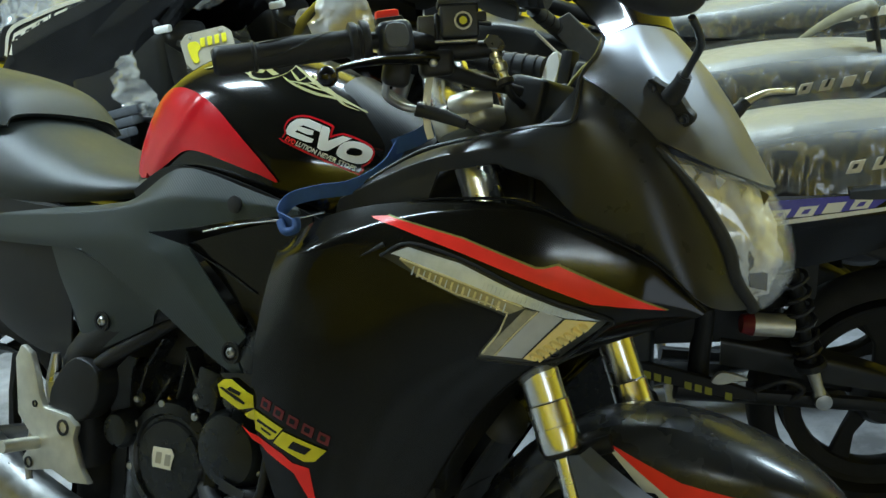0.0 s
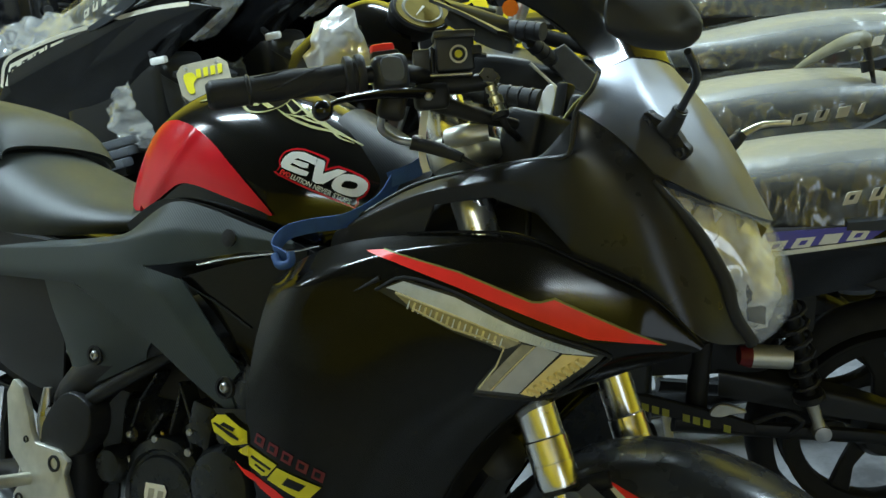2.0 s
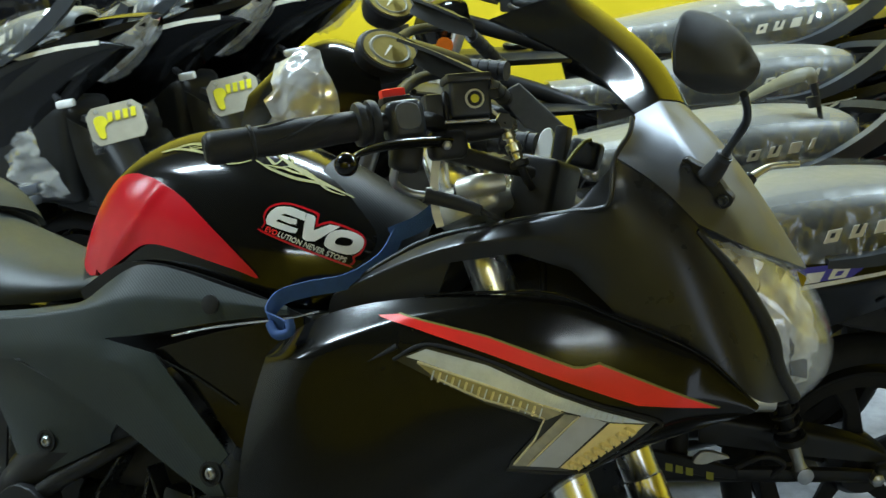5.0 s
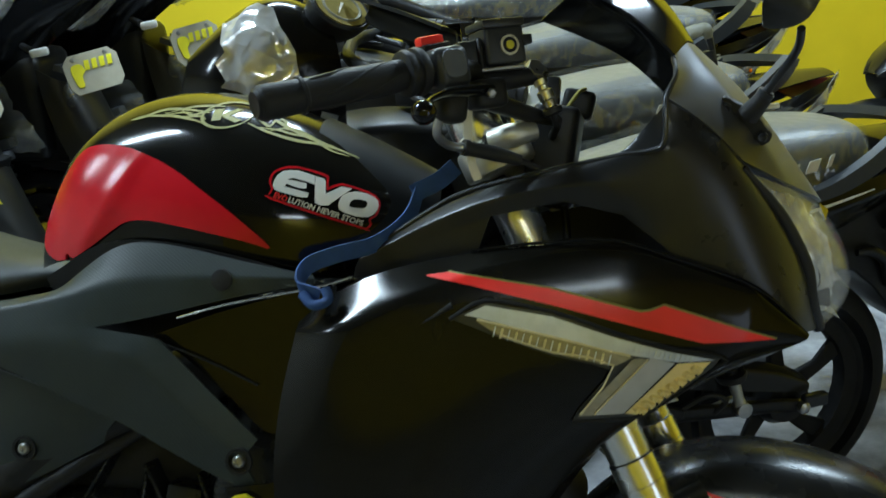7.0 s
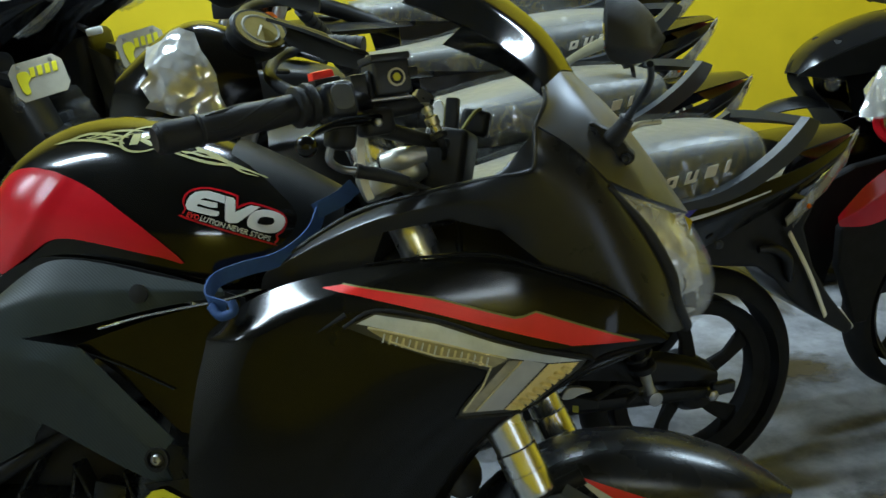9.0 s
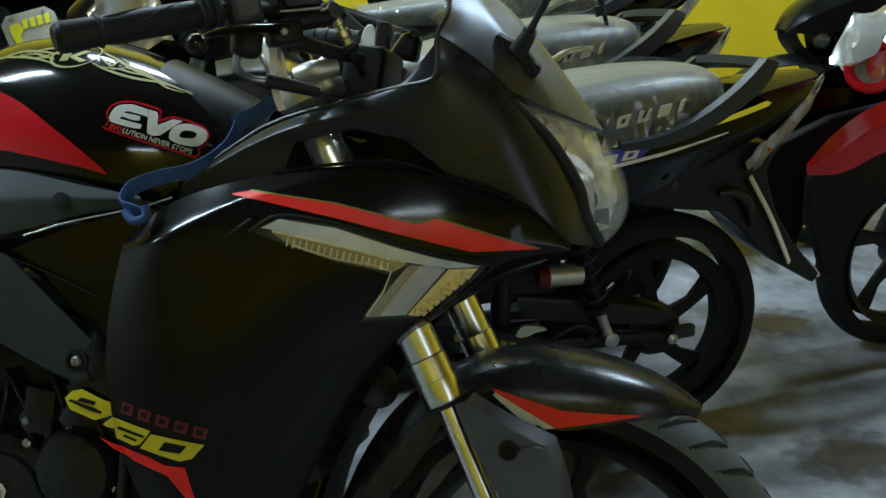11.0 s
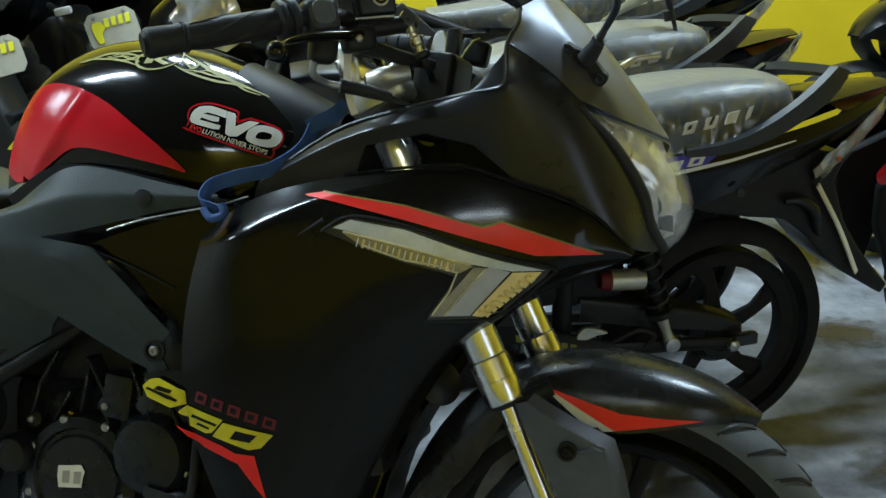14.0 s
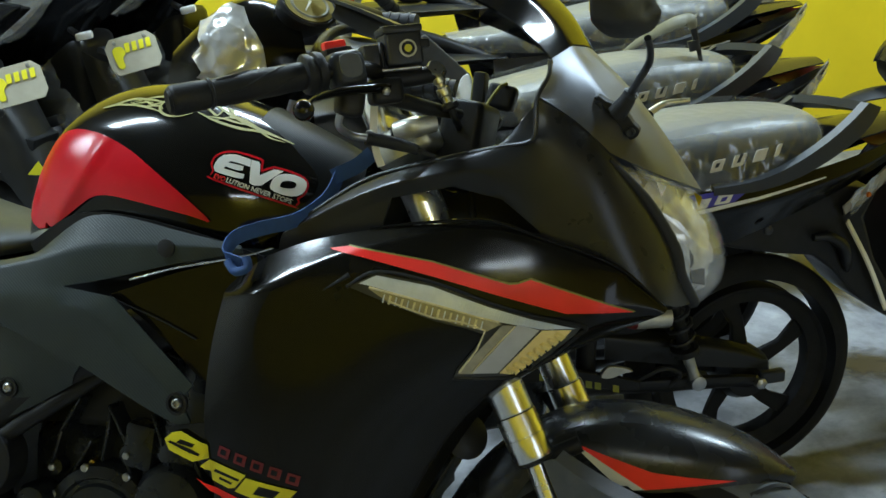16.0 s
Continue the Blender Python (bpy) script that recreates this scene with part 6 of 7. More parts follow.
    # tank, instruments, bars, front end
    fuel = part("fuel_tank", sheet([[(.56, -.075, .72), (.56, -.095, .77), (.56, -.05, .825), (.56, 0, .835)], [(.68, -.105, .72), (.68, -.130, .82), (.68, -.090, .92), (.68, 0, .945)],
                             [(.86, -.110, .72), (.86, -.135, .84), (.86, -.095, .955), (.86, 0, .980)], [(1.0, -.075, .74), (1.0, -.090, .83), (1.0, -.065, .93), (1.0, 0, .95)]], 3, 0, mirror=True, folds=(1, 2, 4, 5), strength=.75), SATIN, ob, "gloss black tank")
    for v in fuel.data.vertices:
        v.co.z = .72 + (v.co.z - .72) * tall
    if tall == 1 and not cowl_film and not plate_sign:
        part("tank_shroud", plate([(.705, .945), (.660, .968), (.560, .868), (.600, .850), (.650, .872)], .128, .136, .004, 2), GUARD, ob, "grey tank side cover", sharp=15)
        # cream tube stands in for the white highlight line beside the cover
        part("shroud_edge", tube([(.735, .135, .930), (.690, .138, .885), (.655, .138, .855)], .0035, 8), CREAM, ob)
    part("tank_cap", lathe([(.034, -.004), (.036, .004), (.030, .010), (.012, .011)], 24, Matrix.Translation((.78, 0, .72 + .248 * tall)) @ pose(0, 0, 0, 0, -10, 0)), CAST, ob)
    part("switch_box", block((.05, .04, .045), pose(.855, .245, 1.03, 0, 0, 38), .008, 2), PLASTIC, ob)
    part("master_cylinder", block((.06, .05, .04), pose(.90, -.20, 1.06, 0, 0, -30), .007, 2), PLASTIC, ob)
    cow = part("lamp_cowl", sheet([[(.93, -.085, .93), (.93, -.10, 1.02), (.935, -.085, 1.11), (.95, 0, 1.15)], [(1.03, -.11, .90), (1.04, -.125, 1.01), (1.02, -.095, 1.15), (1.015, 0, 1.19)],
                                   [(1.13, -.085, .89), (1.15, -.095, .99), (1.11, -.07, 1.11), (1.10, 0, 1.14)], [(1.18, -.02, .90), (1.20, -.025, .98), (1.17, -.02, 1.06), (1.165, 0, 1.08)]], 3, .004, mirror=True), GLOSS, ob, "gloss black headlamp cowl")
    if not cowl_film:
        for v in cow.data.vertices:
            v.co = Vector((.95, 0, .95)) + Vector(((v.co.x - .95) * .55, v.co.y * .8, (v.co.z - .95) * .45))
    if cowl_film:
        wr = crumpled([[(1.00, .128, 1.03), (1.00, .128, 1.07), (1.01, .115, 1.115), (1.03, .09, 1.15)], [(1.05, .132, 1.01), (1.05, .130, 1.06), (1.05, .115, 1.11), (1.06, .08, 1.155)], [(1.10, .118, 1.02), (1.11, .115, 1.06), (1.09, .10, 1.11), (1.08, .07, 1.15)], [(1.125, .105, 1.04), (1.13, .10, 1.07), (1.11, .09, 1.10), (1.10, .06, 1.13)]], 1, .007, 8)
        part("cowl_wrap", wr, WHITEWRAP, cow, "crumpled clear film over the headlamp", smooth=False)
    dm = pose(.915, .04, 1.140, 0, 0, -46) @ pose(0, 0, 0, 0, -46, 0) @ Matrix.Diagonal((.70, .95, .9, 1))
    dial = part("instrument_dial", lathe([(.050, -.05), (.064, -.03), (.072, -.006), (.072, 0), (.066, .004), (.062, .002)], 36, dm), PLASTIC, ob, "oval instrument dial")
    part("dial_face", lathe([(.060, .0022), (.060, .0042)], 36, dm), DIALGLASS, dial, "yellowed dial face")
    part("dial_ring", lathe([(.048, .0046), (.044, .0062), (.040, .0046)], 36, dm, closed=True), DUSTY, dial, "pale dusty scale ring")
    part("needle", plate([(-.003, -.006), (.003, -.006), (.001, .034), (-.001, .034)], -.0016, .0002, 0, 1, dm @ Matrix.Translation((.004, 0, .006)) @ pose(0, 0, 0, -90, 0, 40)), CREAM, dial)
    part("handlebar", tube([(.72, .36, 1.02), (.84, .28, 1.03), (.90, .12, 1.05), (.90, 0, 1.06), (.84, -.15, 1.07), (.72, -.29, 1.05), (.609, -.46, .942)], .011, 10), PLASTIC, ob)
    for s in (-1, 1):
        part("bar_cover", sheet([[(.875, s * .03, 1.115), (.850, s * .03, 1.145), (.90, s * .03, 1.16)], [(.800, s * .10, 1.075), (.785, s * .11, 1.118), (.84, s * .10, 1.14)], [(.755, s * .15, 1.068), (.745, s * .15, 1.102), (.78, s * .16, 1.11)]], 3, .006), SATIN, ob, "satin black handlebar cover")
        a, b = (Vector((.72, .36, 1.02)), Vector((.82, .295, 1.028))) if s > 0 else (Vector((.609, -.46, .942)), Vector((.703, -.31, 1.035)))
        grip = part("grip", tube([a, b], .018, 14, 1), RUBBER, ob)
        for k in range(5):
            c = a + (b - a) * (.10 + .17 * k)
            part("grip_rib", tube([c, c + (b - a) * .05], [.0195, .0195], 14, 1), RUBBER, grip)
        part("lever", tube([(.86, s * .24, 1.03), (.86, s * .30, 1.02), (.80, s * .38, 1.0)], .006, 8), PLASTIC, ob)
        part("fork_leg", tube([(.96, s * .09, .98), (1.10, s * .09, .62), (1.23, s * .09, .24)], [.018, .02, .024], 12), STEEL, ob)
        part("front_indicator", tube([(1.02, s * .10, .93), (1.02, s * .19, .93)], [.012, .022], 10, 1), ORANGE, ob)
    wheel("front_wheel", (1.24, 0, .222), .262, .08, .195, 5, ob, PLASTIC, "black front wheel", hub_r=.045, wide=1.7)
    rr = []
    for a in (30, 60, 95, 130, 160):
        s, c = math.sin(radians(a)), math.cos(radians(a))
        rr.append([(1.24 + .275 * c, -.055, .262 + .275 * s), (1.24 + .30 * c, -.045, .262 + .30 * s), (1.24 + .305 * c, 0, .262 + .305 * s)])
    part("front_fender", sheet(rr, 2, .003, mirror=True), GLOSS, ob)
    if plate_sign:
        tops = ((.72, .735), (.66, .820), (.60, .902), (.45, .955), (.276, 1.0), (.07, 1.042), (-.135, 1.082), (-.30, 1.102), (-.385, 1.085))
        lows = ((.70, .680), (.62, .655), (.52, .645), (.40, .645), (.22, .660), (.02, .750), (-.09, .900), (-.25, .990), (-.37, 1.068))
        rows = []
        for f, y in ((0, .144), (.08, .1485), (.35, .150), (.62, .140), (.85, .112), (1, .085)):
            rows.append([(a[0] * (1 - f) + b[0] * f, y, a[1] * (1 - f) + b[1] * f) for a, b in zip(tops, lows)])
        tp = part("tail_panel", sheet(rows, 3, .008), DEEP, ob, "gloss black swept tail panel")
        part("front_body", block((.62, .18, .48), pose(.86, -.02, .98), .08, 3), DEEP, ob, "dark covered front body")
        part("pale_line", ribbon([(.668, .150, .800), (.612, .151, .897), (.45, .151, .952), (.276, .151, .997), (.07, .151, 1.039), (-.135, .149, 1.077), (-.29, .147, 1.092)], .014, .003, up=(.2, 0, 1)), CREAM, tp, "thin cream edge line")
        part("cream_band", plate([(.650, .805), (.600, .885), (.45, .935), (.30, .978), (.33, .935), (.45, .872), (.545, .800)], .148, .1495, 0, 1), CREAM, tp, "cream printed band")
        for k in range(4):
            x, z = .615 - .066 * k, .825 + .030 * k
            part("band_letter", plate([(x, z), (x - .034, z + .012), (x - .050, z + .058 - .004 * k), (x - .016, z + .046 - .004 * k)], .1495, .151, 0, 1), PLASTIC, tp)
            part("letter_slot", plate([(x - .014, z + .018), (x - .024, z + .022), (x - .032, z + .042), (x - .022, z + .038)], .151, .1522, 0, 1), CREAM, tp)
        part("red_edge", ribbon([(.545, .150, .792), (.45, .150, .864), (.33, .150, .927), (.29, .150, .965)], .016, .004, up=(.3, 0, 1)), REDFILM, tp)
        fl2 = crumpled([[(.68, .165, .86), (.66, .12, 1.02)], [(.60, .168, .915), (.58, .11, 1.04)], [(.45, .168, .968), (.42, .10, 1.06)], [(.276, .168, 1.012), (.17, .09, 1.10)], [(.07, .168, 1.055), (.05, .07, 1.13)], [(-.135, .165, 1.092), (-.16, .07, 1.14)]], 2, .010, 4)
        fl3 = crumpled([[(.02, .20, .835), (-.03, .20, .83)], [(.07, .19, .77), (-.08, .22, .765)], [(.135, .19, .70), (-.10, .22, .715)], [(.06, .20, .66), (-.14, .21, .665)], [(0, .20, .62), (-.12, .20, .625)]], 2, .009, 5)
        for film_mesh in (fl2, fl3):
            part("loose_film", film_mesh, CREASED, tp, "crumpled clear film", smooth=False)
        arm2 = part("rear_indicator", tube([(-.08, .13, .93), (-.13, .17, .918)], [.010, .012], 8, 1), RUBBER, ob)
        part("indicator_lens", block((.055, .03, .024), pose(-.165, .185, .915, 0, 8, 20), .008, 2), WHITE, arm2, "pale indicator lens")
        for k in range(3):
            part("step_slat", block((.34, .05, .030), pose(.13, .20 + .03 * k, .615 - .035 * k, 0, 14, 0), .008, 2), GUARD, ob)
        pl = Matrix.Translation((-.305, .135, .848)) @ pose(0, 0, 0, -18, -9, -140) @ Matrix.Diagonal((1.12, 1, 1.12, 1))
        sign = part("show_plate", plate([(-.075, -.03), (-.06, -.05), (.06, -.05), (.075, -.03), (.075, .035), (.055, .055), (-.055, .055), (-.075, .035)], -.003, .003, .001, 1, pl), PLATECREAM, ob, "cream show plate with raised yellow shapes")
        for k in range(4):
            part("plate_block", plate([(-.022 + .021 * k, .008), (-.008 + .021 * k, .008), (-.004 + .021 * k, .034), (-.018 + .021 * k, .034)], -.007, -.003, .001, 1, pl), YELLOW, sign)
        part("plate_block", plate(rounded([(-.052, -.03), (-.036, -.03), (-.034, -.005), (-.022, .008), (-.030, .028), (-.055, .026), (-.058, .0)], 3), -.007, -.003, .001, 1, pl), YELLOW, sign)
        for k in (-1, 1):
            part("plate_screw", lathe([(.006, 0), (.005, .003)], 12, pl @ Matrix.Translation((k * .045, -.003, .043)) @ pose(0, 0, 0, 90, 0, 0)), STEEL, sign)
        part("plate_wrap", tube([(-.23, .10, .82), (-.21, .11, .79), (-.19, .10, .75)], [.02, .03, .018], 10), FILM, sign, "crumpled film")
        guard = part("rear_mudguard", sheet([[(-.10, -.12, .86), (-.20, -.11, .80), (-.20, .11, .80), (-.10, .12, .86)], [(-.12, -.13, .70), (-.27, -.11, .66), (-.27, .11, .66), (-.12, .13, .70)],
                                             [(-.20, -.12, .50), (-.34, -.10, .46), (-.34, .10, .46), (-.20, .12, .50)], [(-.30, -.09, .32), (-.42, -.08, .28), (-.42, .08, .28), (-.30, .09, .32)]], 2, .006), SATIN, ob, "black rear mudguard")
        part("warning_mark", plate([(-.03, 0), (.03, 0), (0, .045)], -.002, .002, 0, 1, Matrix.Translation((-.30, .112, .56)) @ pose(0, 0, 0, 0, 10, -150)), YELLOW, guard, "yellow triangle mark")
        part("inner_box", block((.5, .24, .34), pose(.15, 0, .74), .05, 3), SATIN, ob)
        part("rear_reflector", block((.02, .06, .03), pose(-.18, .02, .73), .004, 1), REDFILM, ob)
    if lift:
        for o in ob.children_recursive:
            if o.name.split(".")[0] in ("side_panel", "panel_graphic", "seat", "seat_wrap", "wrap_skirt", "seat_print", "grab_rail", "tail_top", "tail_lamp", "lamp_wrap", "lamp_glass", "lamp_bulb", "print_gap", "fuel_tank"):
                for v in o.data.vertices:
                    v.co.z += lift(v.co.x)
    return ob


HEAD = 208.0
row_b = commuter("commuter_motorcycle", "black commuter motorcycle with dusty plastic-wrapped seat and blue side band", pose(-.17, 2.05, 0, 0, 0, HEAD), BLUEINK, WHITE, "parked motorcycles")
row_c = commuter("commuter_motorcycle", "black commuter motorcycle with dusty plastic-wrapped seat beside its twins", pose(-.352, 2.55, 0, 0, 0, HEAD) @ Matrix.Diagonal((1.05, 1.05, 1.05, 1)), DEEP, WHITE, "parked motorcycles", cowl_film=False)
row_d = commuter("commuter_motorcycle", "black commuter motorcycle with plastic-wrapped seat close to the wall", pose(-.385, 3.37, 0, 0, 0, HEAD) @ Matrix.Diagonal((1.125, 1.125, 1.125, 1)), DEEP, WHITE, "parked motorcycles", cowl_film=False, tall=.15)
copy_thing(row_d, pose(-.44, 3.81, 0, 0, 0, HEAD) @ Matrix.Diagonal((1.14, 1.14, 1.14, 1)))
row_a = commuter("street_motorcycle", "black street motorcycle, high tail striped white and red, cream show plate", pose(-2.60, 2.52, 0, 0, 0, 182), REDFILM, WHITE, "parked street motorcycles", plate_sign=True, cowl_film=False,
                 lift=lambda x: float(np.interp(x, (-.5, -.17, .04, .35, .67, .8), (.36, .36, .32, .22, .10, .05))))
for k in (1, 2):
    copy_thing(row_a, pose(-2.60 + .18 * k, 2.52 + .37 * k, 0, 0, 0, 182) @ Matrix.Diagonal((1, 1, 1 + .04 * k, 1)))


# ---- the red motorcycle by the wall ----
def red_bike(m):
    ob = thing("red_motorcycle", "red and black motorcycle with film over its headlamp", "motorcycle", m)
    wheel("front_wheel", (.04, 0, .252), .27, .09, .20, 5, ob, PLASTIC, "black front wheel", hub_r=.045, wide=1.7)
    wheel("rear_wheel", (-1.30, 0, .252), .27, .10, .20, 5, ob, PLASTIC, "black rear wheel", hub_r=.05, wide=1.7)
    fen = part("front_fender", sheet([[(.325, -.020, .428), (.332, 0, .440)], [(.270, -.050, .445), (.275, 0, .485)], [(.175, -.065, .455), (.185, 0, .525)], [(.07, -.065, .47), (.07, 0, .56)], [(-.05, -.06, .45), (-.07, 0, .53)]], 3, .004, mirror=True), RED, ob, "red front fender")
    part("fender_lip", tube([(.335, -.012, .436), (.333, .012, .436), (.315, .035, .430), (.270, .052, .442)], [.004, .006, .006, .003], 8), PLATECREAM, fen)
    part("fender_mark", plate([(.262, .466), (.240, .478), (.215, .480), (.235, .466)], .050, .056, .001, 1), WHITE, fen, "small pale sticker")
    for s in (-1, 1):
        part("fork_leg", tube([(.04, s * .09, .27), (-.12, s * .09, .60), (-.28, s * .09, .86)], [.022, .02, .018], 12), PLASTIC, ob)
        part("side_fairing", sheet([[(.468, s * .120, .588), (.430, s * .138, .648), (.375, s * .150, .695), (.28, s * .156, .738), (.05, s * .17, .78), (-.20, s * .18, .77)], [(.472, s * .126, .578), (.420, s * .154, .612), (.365, s * .166, .650), (.27, s * .176, .690), (.05, s * .19, .70), (-.20, s * .20, .66)],
                                    [(.462, s * .122, .562), (.400, s * .146, .556), (.345, s * .156, .575), (.26, s * .160, .618), (.05, s * .17, .62), (-.20, s * .18, .47)]], 3, .004, creased=(1,), strength=.7, pins=((1, 0),)), RED if s > 0 else DEEP, ob, "red pointed side fairing" if s > 0 else "black side fairing")
        part("inner_fairing", plate([(.440, .545), (.40, .590), (.25, .640), (.05, .66), (.02, .50), (.12, .56), (.22, .440), (.258, .429), (.297, .384), (.33, .275), (.374, .275), (.405, .358), (.440, .444)], s * .075, s * .105, .012, 3), TYRE, ob, "black inner fairing", sharp=15)
        part("lower_fairing", sheet([[(.10, s * .12, .56), (-.20, s * .17, .45), (-.60, s * .18, .50)], [(-.10, s * .12, .40), (-.25, s * .15, .28), (-.55, s * .14, .25)]], 2, .004), PLASTIC, ob)
        part("grip", tube([(-.42, s * .36, .93), (-.33, s * .27, .94)], .018, 12, 1), RUBBER, ob)
    part("handlebar", tube([(-.42, .36, .93), (-.30, .2, .95), (-.27, 0, .95), (-.30, -.2, .95), (-.42, -.36, .93)], .011, 10), PLASTIC, ob)
    head = part("headlamp", sheet([[(.24, -.03, .79), (.245, 0, .79)], [(.20, -.10, .82), (.24, 0, .84)], [(.12, -.14, .87), (.16, 0, .90)], [(.02, -.14, .91), (.05, 0, .94)]], 3, .004, mirror=True), REFLECT, ob, "clear headlamp")
    fl = crumpled([[(.26, -.04, .775), (.265, 0, .775), (.26, .04, .775)], [(.22, -.125, .81), (.255, 0, .845), (.22, .125, .81)], [(.13, -.16, .875), (.18, 0, .91), (.13, .16, .875)], [(.02, -.15, .92), (.06, 0, .95), (.02, .15, .92)]], 2, .007, 6)
    part("lamp_film", fl, CREASED, head, "crumpled clear film", smooth=False)
    part("brow", sheet([[(.215, -.09, .765), (.22, 0, .765), (.215, .09, .765)], [(.15, -.16, .80), (.16, -.1, .79), (.15, .16, .80)], [(.02, -.19, .86), (.03, -.1, .85), (.02, .19, .86)]], 2, .004), SATIN, ob, "black brow under the headlamp")
    ring_m = Matrix.Translation((.300, .115, .805)) @ pose(0, 0, 0, -72, 0, -42)
    ring = part("lamp_ring", lathe([(.040, 0), (.058, -.004), (.064, .006), (.060, .016), (.048, .020), (.040, .012)], 32, ring_m, closed=True), RED, ob, "red ring round the lower lamp")
    part("ring_lens", lathe([(.042, .006), (.034, .014), (.018, .019), (.004, .020)], 24, ring_m), LENS, ring, "clear lamp glass")
    part("ring_bowl", lathe([(.041, .004), (.030, -.012), (.010, -.020)], 24, ring_m), REFLECT, ring)
    eye = [[(.390, .075, .816), (.370, .122, .820), (.320, .146, .840)], [(.378, .070, .850), (.352, .118, .856), (.300, .144, .872)], [(.340, .060, .895), (.318, .103, .900), (.270, .130, .910)], [(.308, .040, .922), (.290, .078, .928), (.250, .106, .934)]]
    wrapped = part("wrapped_lamp", sheet(eye, 2, .003), LAMPFILM, ob, "dusty wrapped upper lamp")
    part("lamp_creases", crumpled([[(x + .004, y + .004, z) for x, y, z in r] for r in eye], 1, .004, 12), CREASED, wrapped, smooth=False)
    part("red_cheek", sheet([[(.315, .128, .838), (.285, .140, .848), (.18, .15, .87)], [(.335, .128, .808), (.300, .145, .808), (.20, .16, .82)], [(.300, .128, .768), (.275, .142, .762), (.18, .15, .77)]], 3, .004), RED, ob, "red cheek panel")
    part("fuel_tank", sheet([[(-.35, -.10, .76), (-.35, -.12, .86), (-.35, 0, .95)], [(-.55, -.13, .75), (-.55, -.16, .88), (-.55, 0, 1.0)], [(-.80, -.10, .74), (-.80, -.12, .82), (-.80, 0, .88)]], 3, 0, mirror=True), GLOSS, ob, "black fuel tank")
    part("seat", sheet([[(-.78, -.10, .76), (-.78, -.09, .80), (-.78, 0, .82)], [(-1.1, -.14, .74), (-1.1, -.13, .80), (-1.1, 0, .82)], [(-1.5, -.10, .82), (-1.5, -.08, .88), (-1.5, 0, .90)]], 3, .004, mirror=True), LEATHER, ob, "black seat")
    part("engine", block((.42, .24, .34), pose(-.62, 0, .38), .05, 3), ENGINE, ob)
    part("body_core", block((.90, .18, .22), pose(-.60, 0, .64), .04, 3), PLASTIC, ob)
    part("swing_arm", tube([(-.85, .09, .36), (-1.30, .10, .27)], .024, 10, 1), PLASTIC, ob)
    part("swing_arm", tube([(-.85, -.09, .36), (-1.30, -.10, .27)], .024, 10, 1), PLASTIC, ob)
    part("stand", tube([(-.75, .12, .24), (-.78, .24, -.015)], .011, 8, 1), STEEL, ob)
    return ob


red_bike(pose(.556, 2.617, -.022, 0, 0, HEAD))

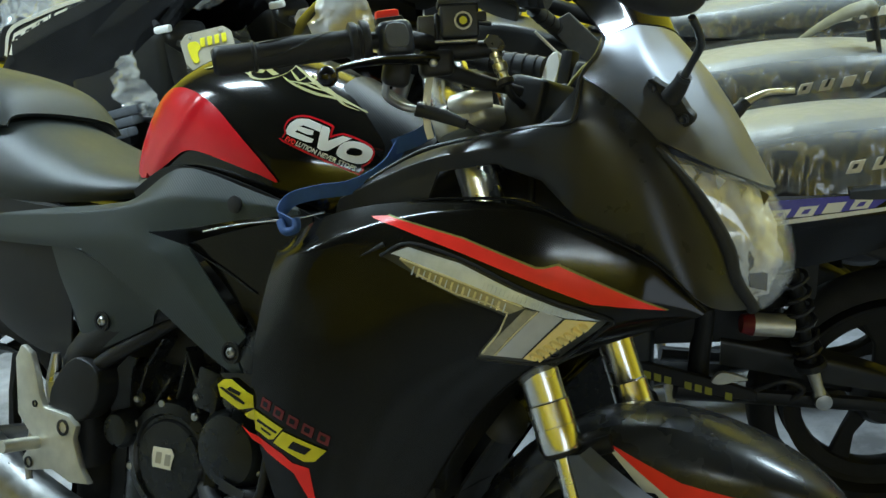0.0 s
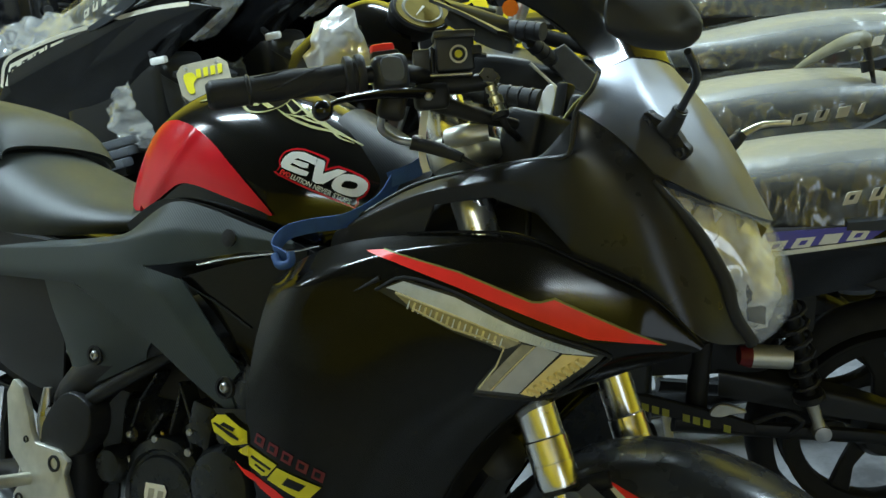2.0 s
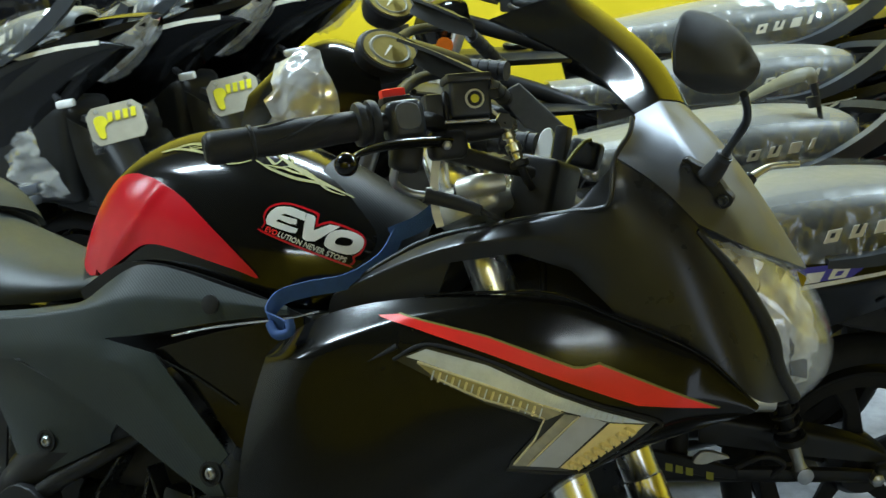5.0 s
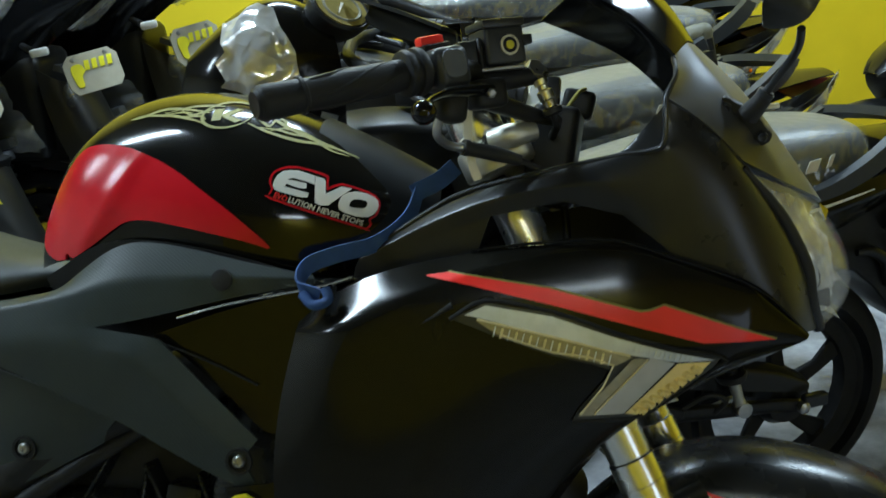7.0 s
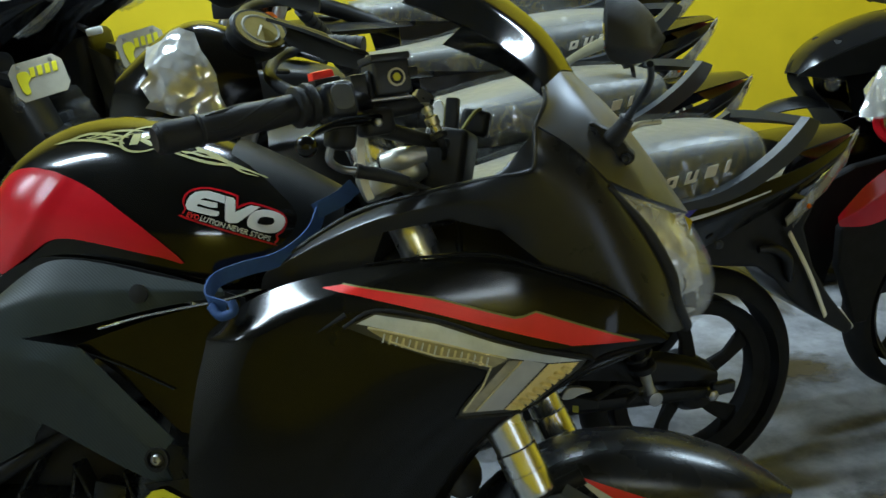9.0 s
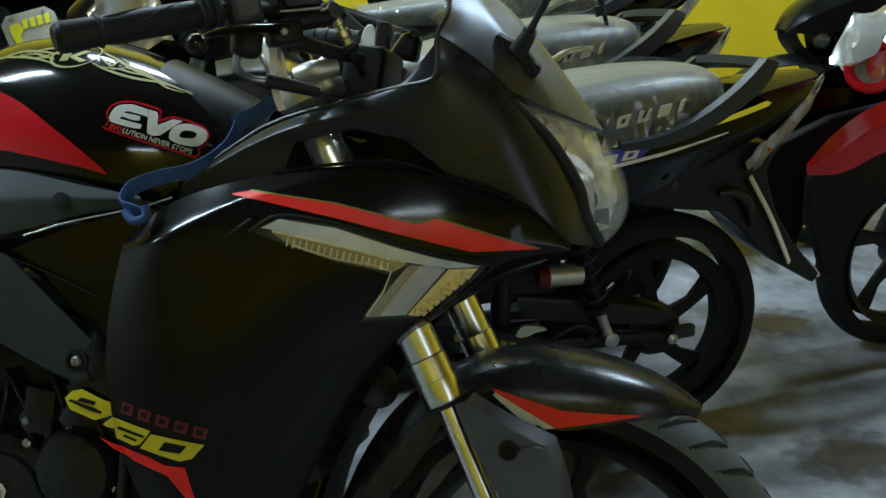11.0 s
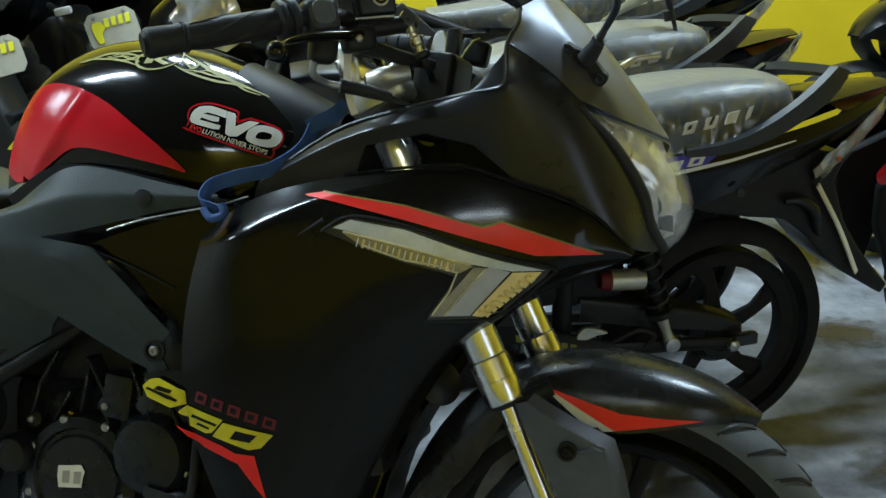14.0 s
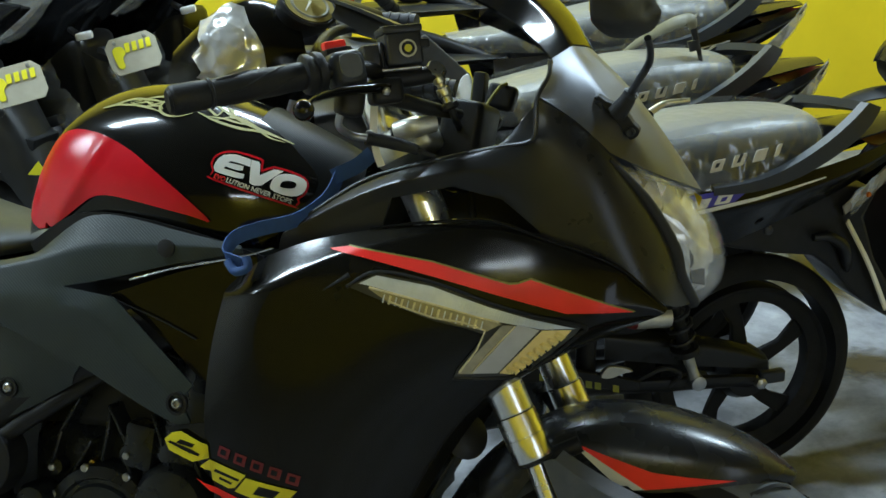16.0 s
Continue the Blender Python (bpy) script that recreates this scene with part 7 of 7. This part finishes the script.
# ---- the dark motorcycle between the red one and the wall ----
def dark_bike(m):
    ob = thing("black_motorcycle", "black motorcycle with a beaked glossy front cowl near the wall", "motorcycle", m)
    wheel("front_wheel", (.22, 0, .22), .26, .09, .19, 5, ob, PLASTIC, "black front wheel", hub_r=.045, wide=1.7)
    wheel("rear_wheel", (-.98, 0, .22), .26, .10, .19, 5, ob, PLASTIC, "black rear wheel", hub_r=.05, wide=1.7)
    cowl = part("front_cowl", sheet([[(.445, -.035, .742), (.452, 0, .748)], [(.385, -.085, .795), (.395, 0, .826)], [(.235, -.130, .850), (.245, 0, .898)], [(.08, -.150, .885), (.085, 0, .942)], [(-.08, -.14, .88), (-.08, 0, .93)]], 3, .004, mirror=True), DEEP, ob, "gloss black pointed front cowl")
    part("cowl_side", sheet([[(.445, .037, .741), (.450, .03, .735)], [(.385, .088, .792), (.335, .092, .728)], [(.235, .133, .848), (.200, .128, .738)], [(.08, .153, .883), (.08, .145, .778)], [(-.08, .143, .878), (-.08, .138, .79)]], 3, .004), SATIN, cowl, "satin grey cowl side")
    part("cowl_side", sheet([[(.445, -.037, .741), (.450, -.03, .735)], [(.385, -.088, .792), (.335, -.092, .728)], [(.235, -.133, .848), (.200, -.128, .738)], [(.08, -.153, .883), (.08, -.145, .778)], [(-.08, -.143, .878), (-.08, -.138, .79)]], 3, .004), SATIN, cowl, "satin grey cowl side")
    part("cowl_core", block((.34, .15, .14), pose(.16, 0, .775), .03, 3), TYRE, ob)
    part("chin", sheet([[(.425, -.05, .735), (.430, 0, .735), (.425, .05, .735)], [(.415, -.06, .69), (.420, 0, .69), (.415, .06, .69)], [(.30, -.08, .60), (.31, 0, .60), (.30, .08, .60)], [(.18, -.10, .42), (.19, 0, .42), (.18, .10, .42)]], 2, .006), PLASTIC, ob, "black chin under the cowl")
    part("front_lamp", lathe([(.002, .012), (.022, .008), (.026, -.004), (.024, -.014)], 18, Matrix.Translation((.345, .082, .708)) @ pose(0, 0, 0, -90, 0, -30)), LENS, ob, "small round clear lamp")
    part("front_fender", sheet([[(.605, -.02, .606), (.61, 0, .612)], [(.52, -.055, .635), (.525, 0, .662)], [(.39, -.065, .640), (.39, 0, .682)], [(.24, -.065, .600), (.24, 0, .640)]], 3, .006, mirror=True), SATIN, ob, "dark grey pointed fender")
    for s in (-1, 1):
        part("fork_leg", tube([(.22, s * .08, .26), (.10, s * .08, .60), (.0, s * .08, .84)], [.022, .02, .018], 12), PLASTIC, ob)
        part("leg_shield", sheet([[(.30, s * .085, .735), (.10, s * .145, .780), (-.10, s * .15, .78)], [(.26, s * .09, .58), (.08, s * .155, .60), (-.15, s * .16, .60)], [(.10, s * .09, .38), (-.02, s * .14, .36), (-.20, s * .14, .38)]], 3, .004), DEEP, ob, "black leg shield")
        part("grip", tube([(-.16, s * .34, .92), (-.08, s * .25, .93)], .018, 12, 1), RUBBER, ob)
    part("handlebar", tube([(-.16, .34, .92), (-.05, .2, .93), (-.02, 0, .93), (-.05, -.2, .93), (-.16, -.34, .92)], .011, 10), PLASTIC, ob)
    part("body_core", block((.80, .18, .26), pose(-.42, 0, .52), .05, 3), PLASTIC, ob)
    part("engine", block((.36, .22, .26), pose(-.40, 0, .34), .05, 3), ENGINE, ob)
    part("seat", sheet([[(-.35, -.10, .66), (-.35, -.09, .71), (-.35, 0, .73)], [(-.70, -.14, .68), (-.70, -.13, .74), (-.70, 0, .76)], [(-1.15, -.10, .74), (-1.15, -.08, .79), (-1.15, 0, .80)]], 3, .004, mirror=True), LEATHER, ob, "black seat")
    part("swing_arm", tube([(-.55, .09, .34), (-.98, .10, .26)], .022, 10, 1), PLASTIC, ob)
    part("swing_arm", tube([(-.55, -.09, .34), (-.98, -.10, .26)], .022, 10, 1), PLASTIC, ob)
    part("stand", tube([(-.45, .12, .24), (-.48, .24, -.035)], .011, 8, 1), STEEL, ob)
    return ob


dark_bike(pose(.65, 3.51, 0, 0, 0, HEAD))

# ---- a wrapped mirror left standing on the second seat ----
spare = thing("loose_mirror", "grey film-wrapped mirror with bent black stem on a seat", "mirror", pose(-.317, 2.478, .987))
part("mirror_shell", tube([(-.20, .16, -.120), (-.13, .10, -.066), (-.05, .02, -.016), (0, 0, 0), (.012, -.005, -.022)], [.006, .014, .020, .020, .010], 12, flat=.5), DUSTY, spare)
part("mirror_stem", tube([(.012, -.004, -.02), (.028, -.004, -.08), (.045, 0, -.165)], [.010, .006, .004], 8), PLASTIC, spare)
part("stem_boss", tube([(.012, -.004, -.05), (.018, -.004, -.075)], [.016, .014], 10, 1), RUBBER, spare)
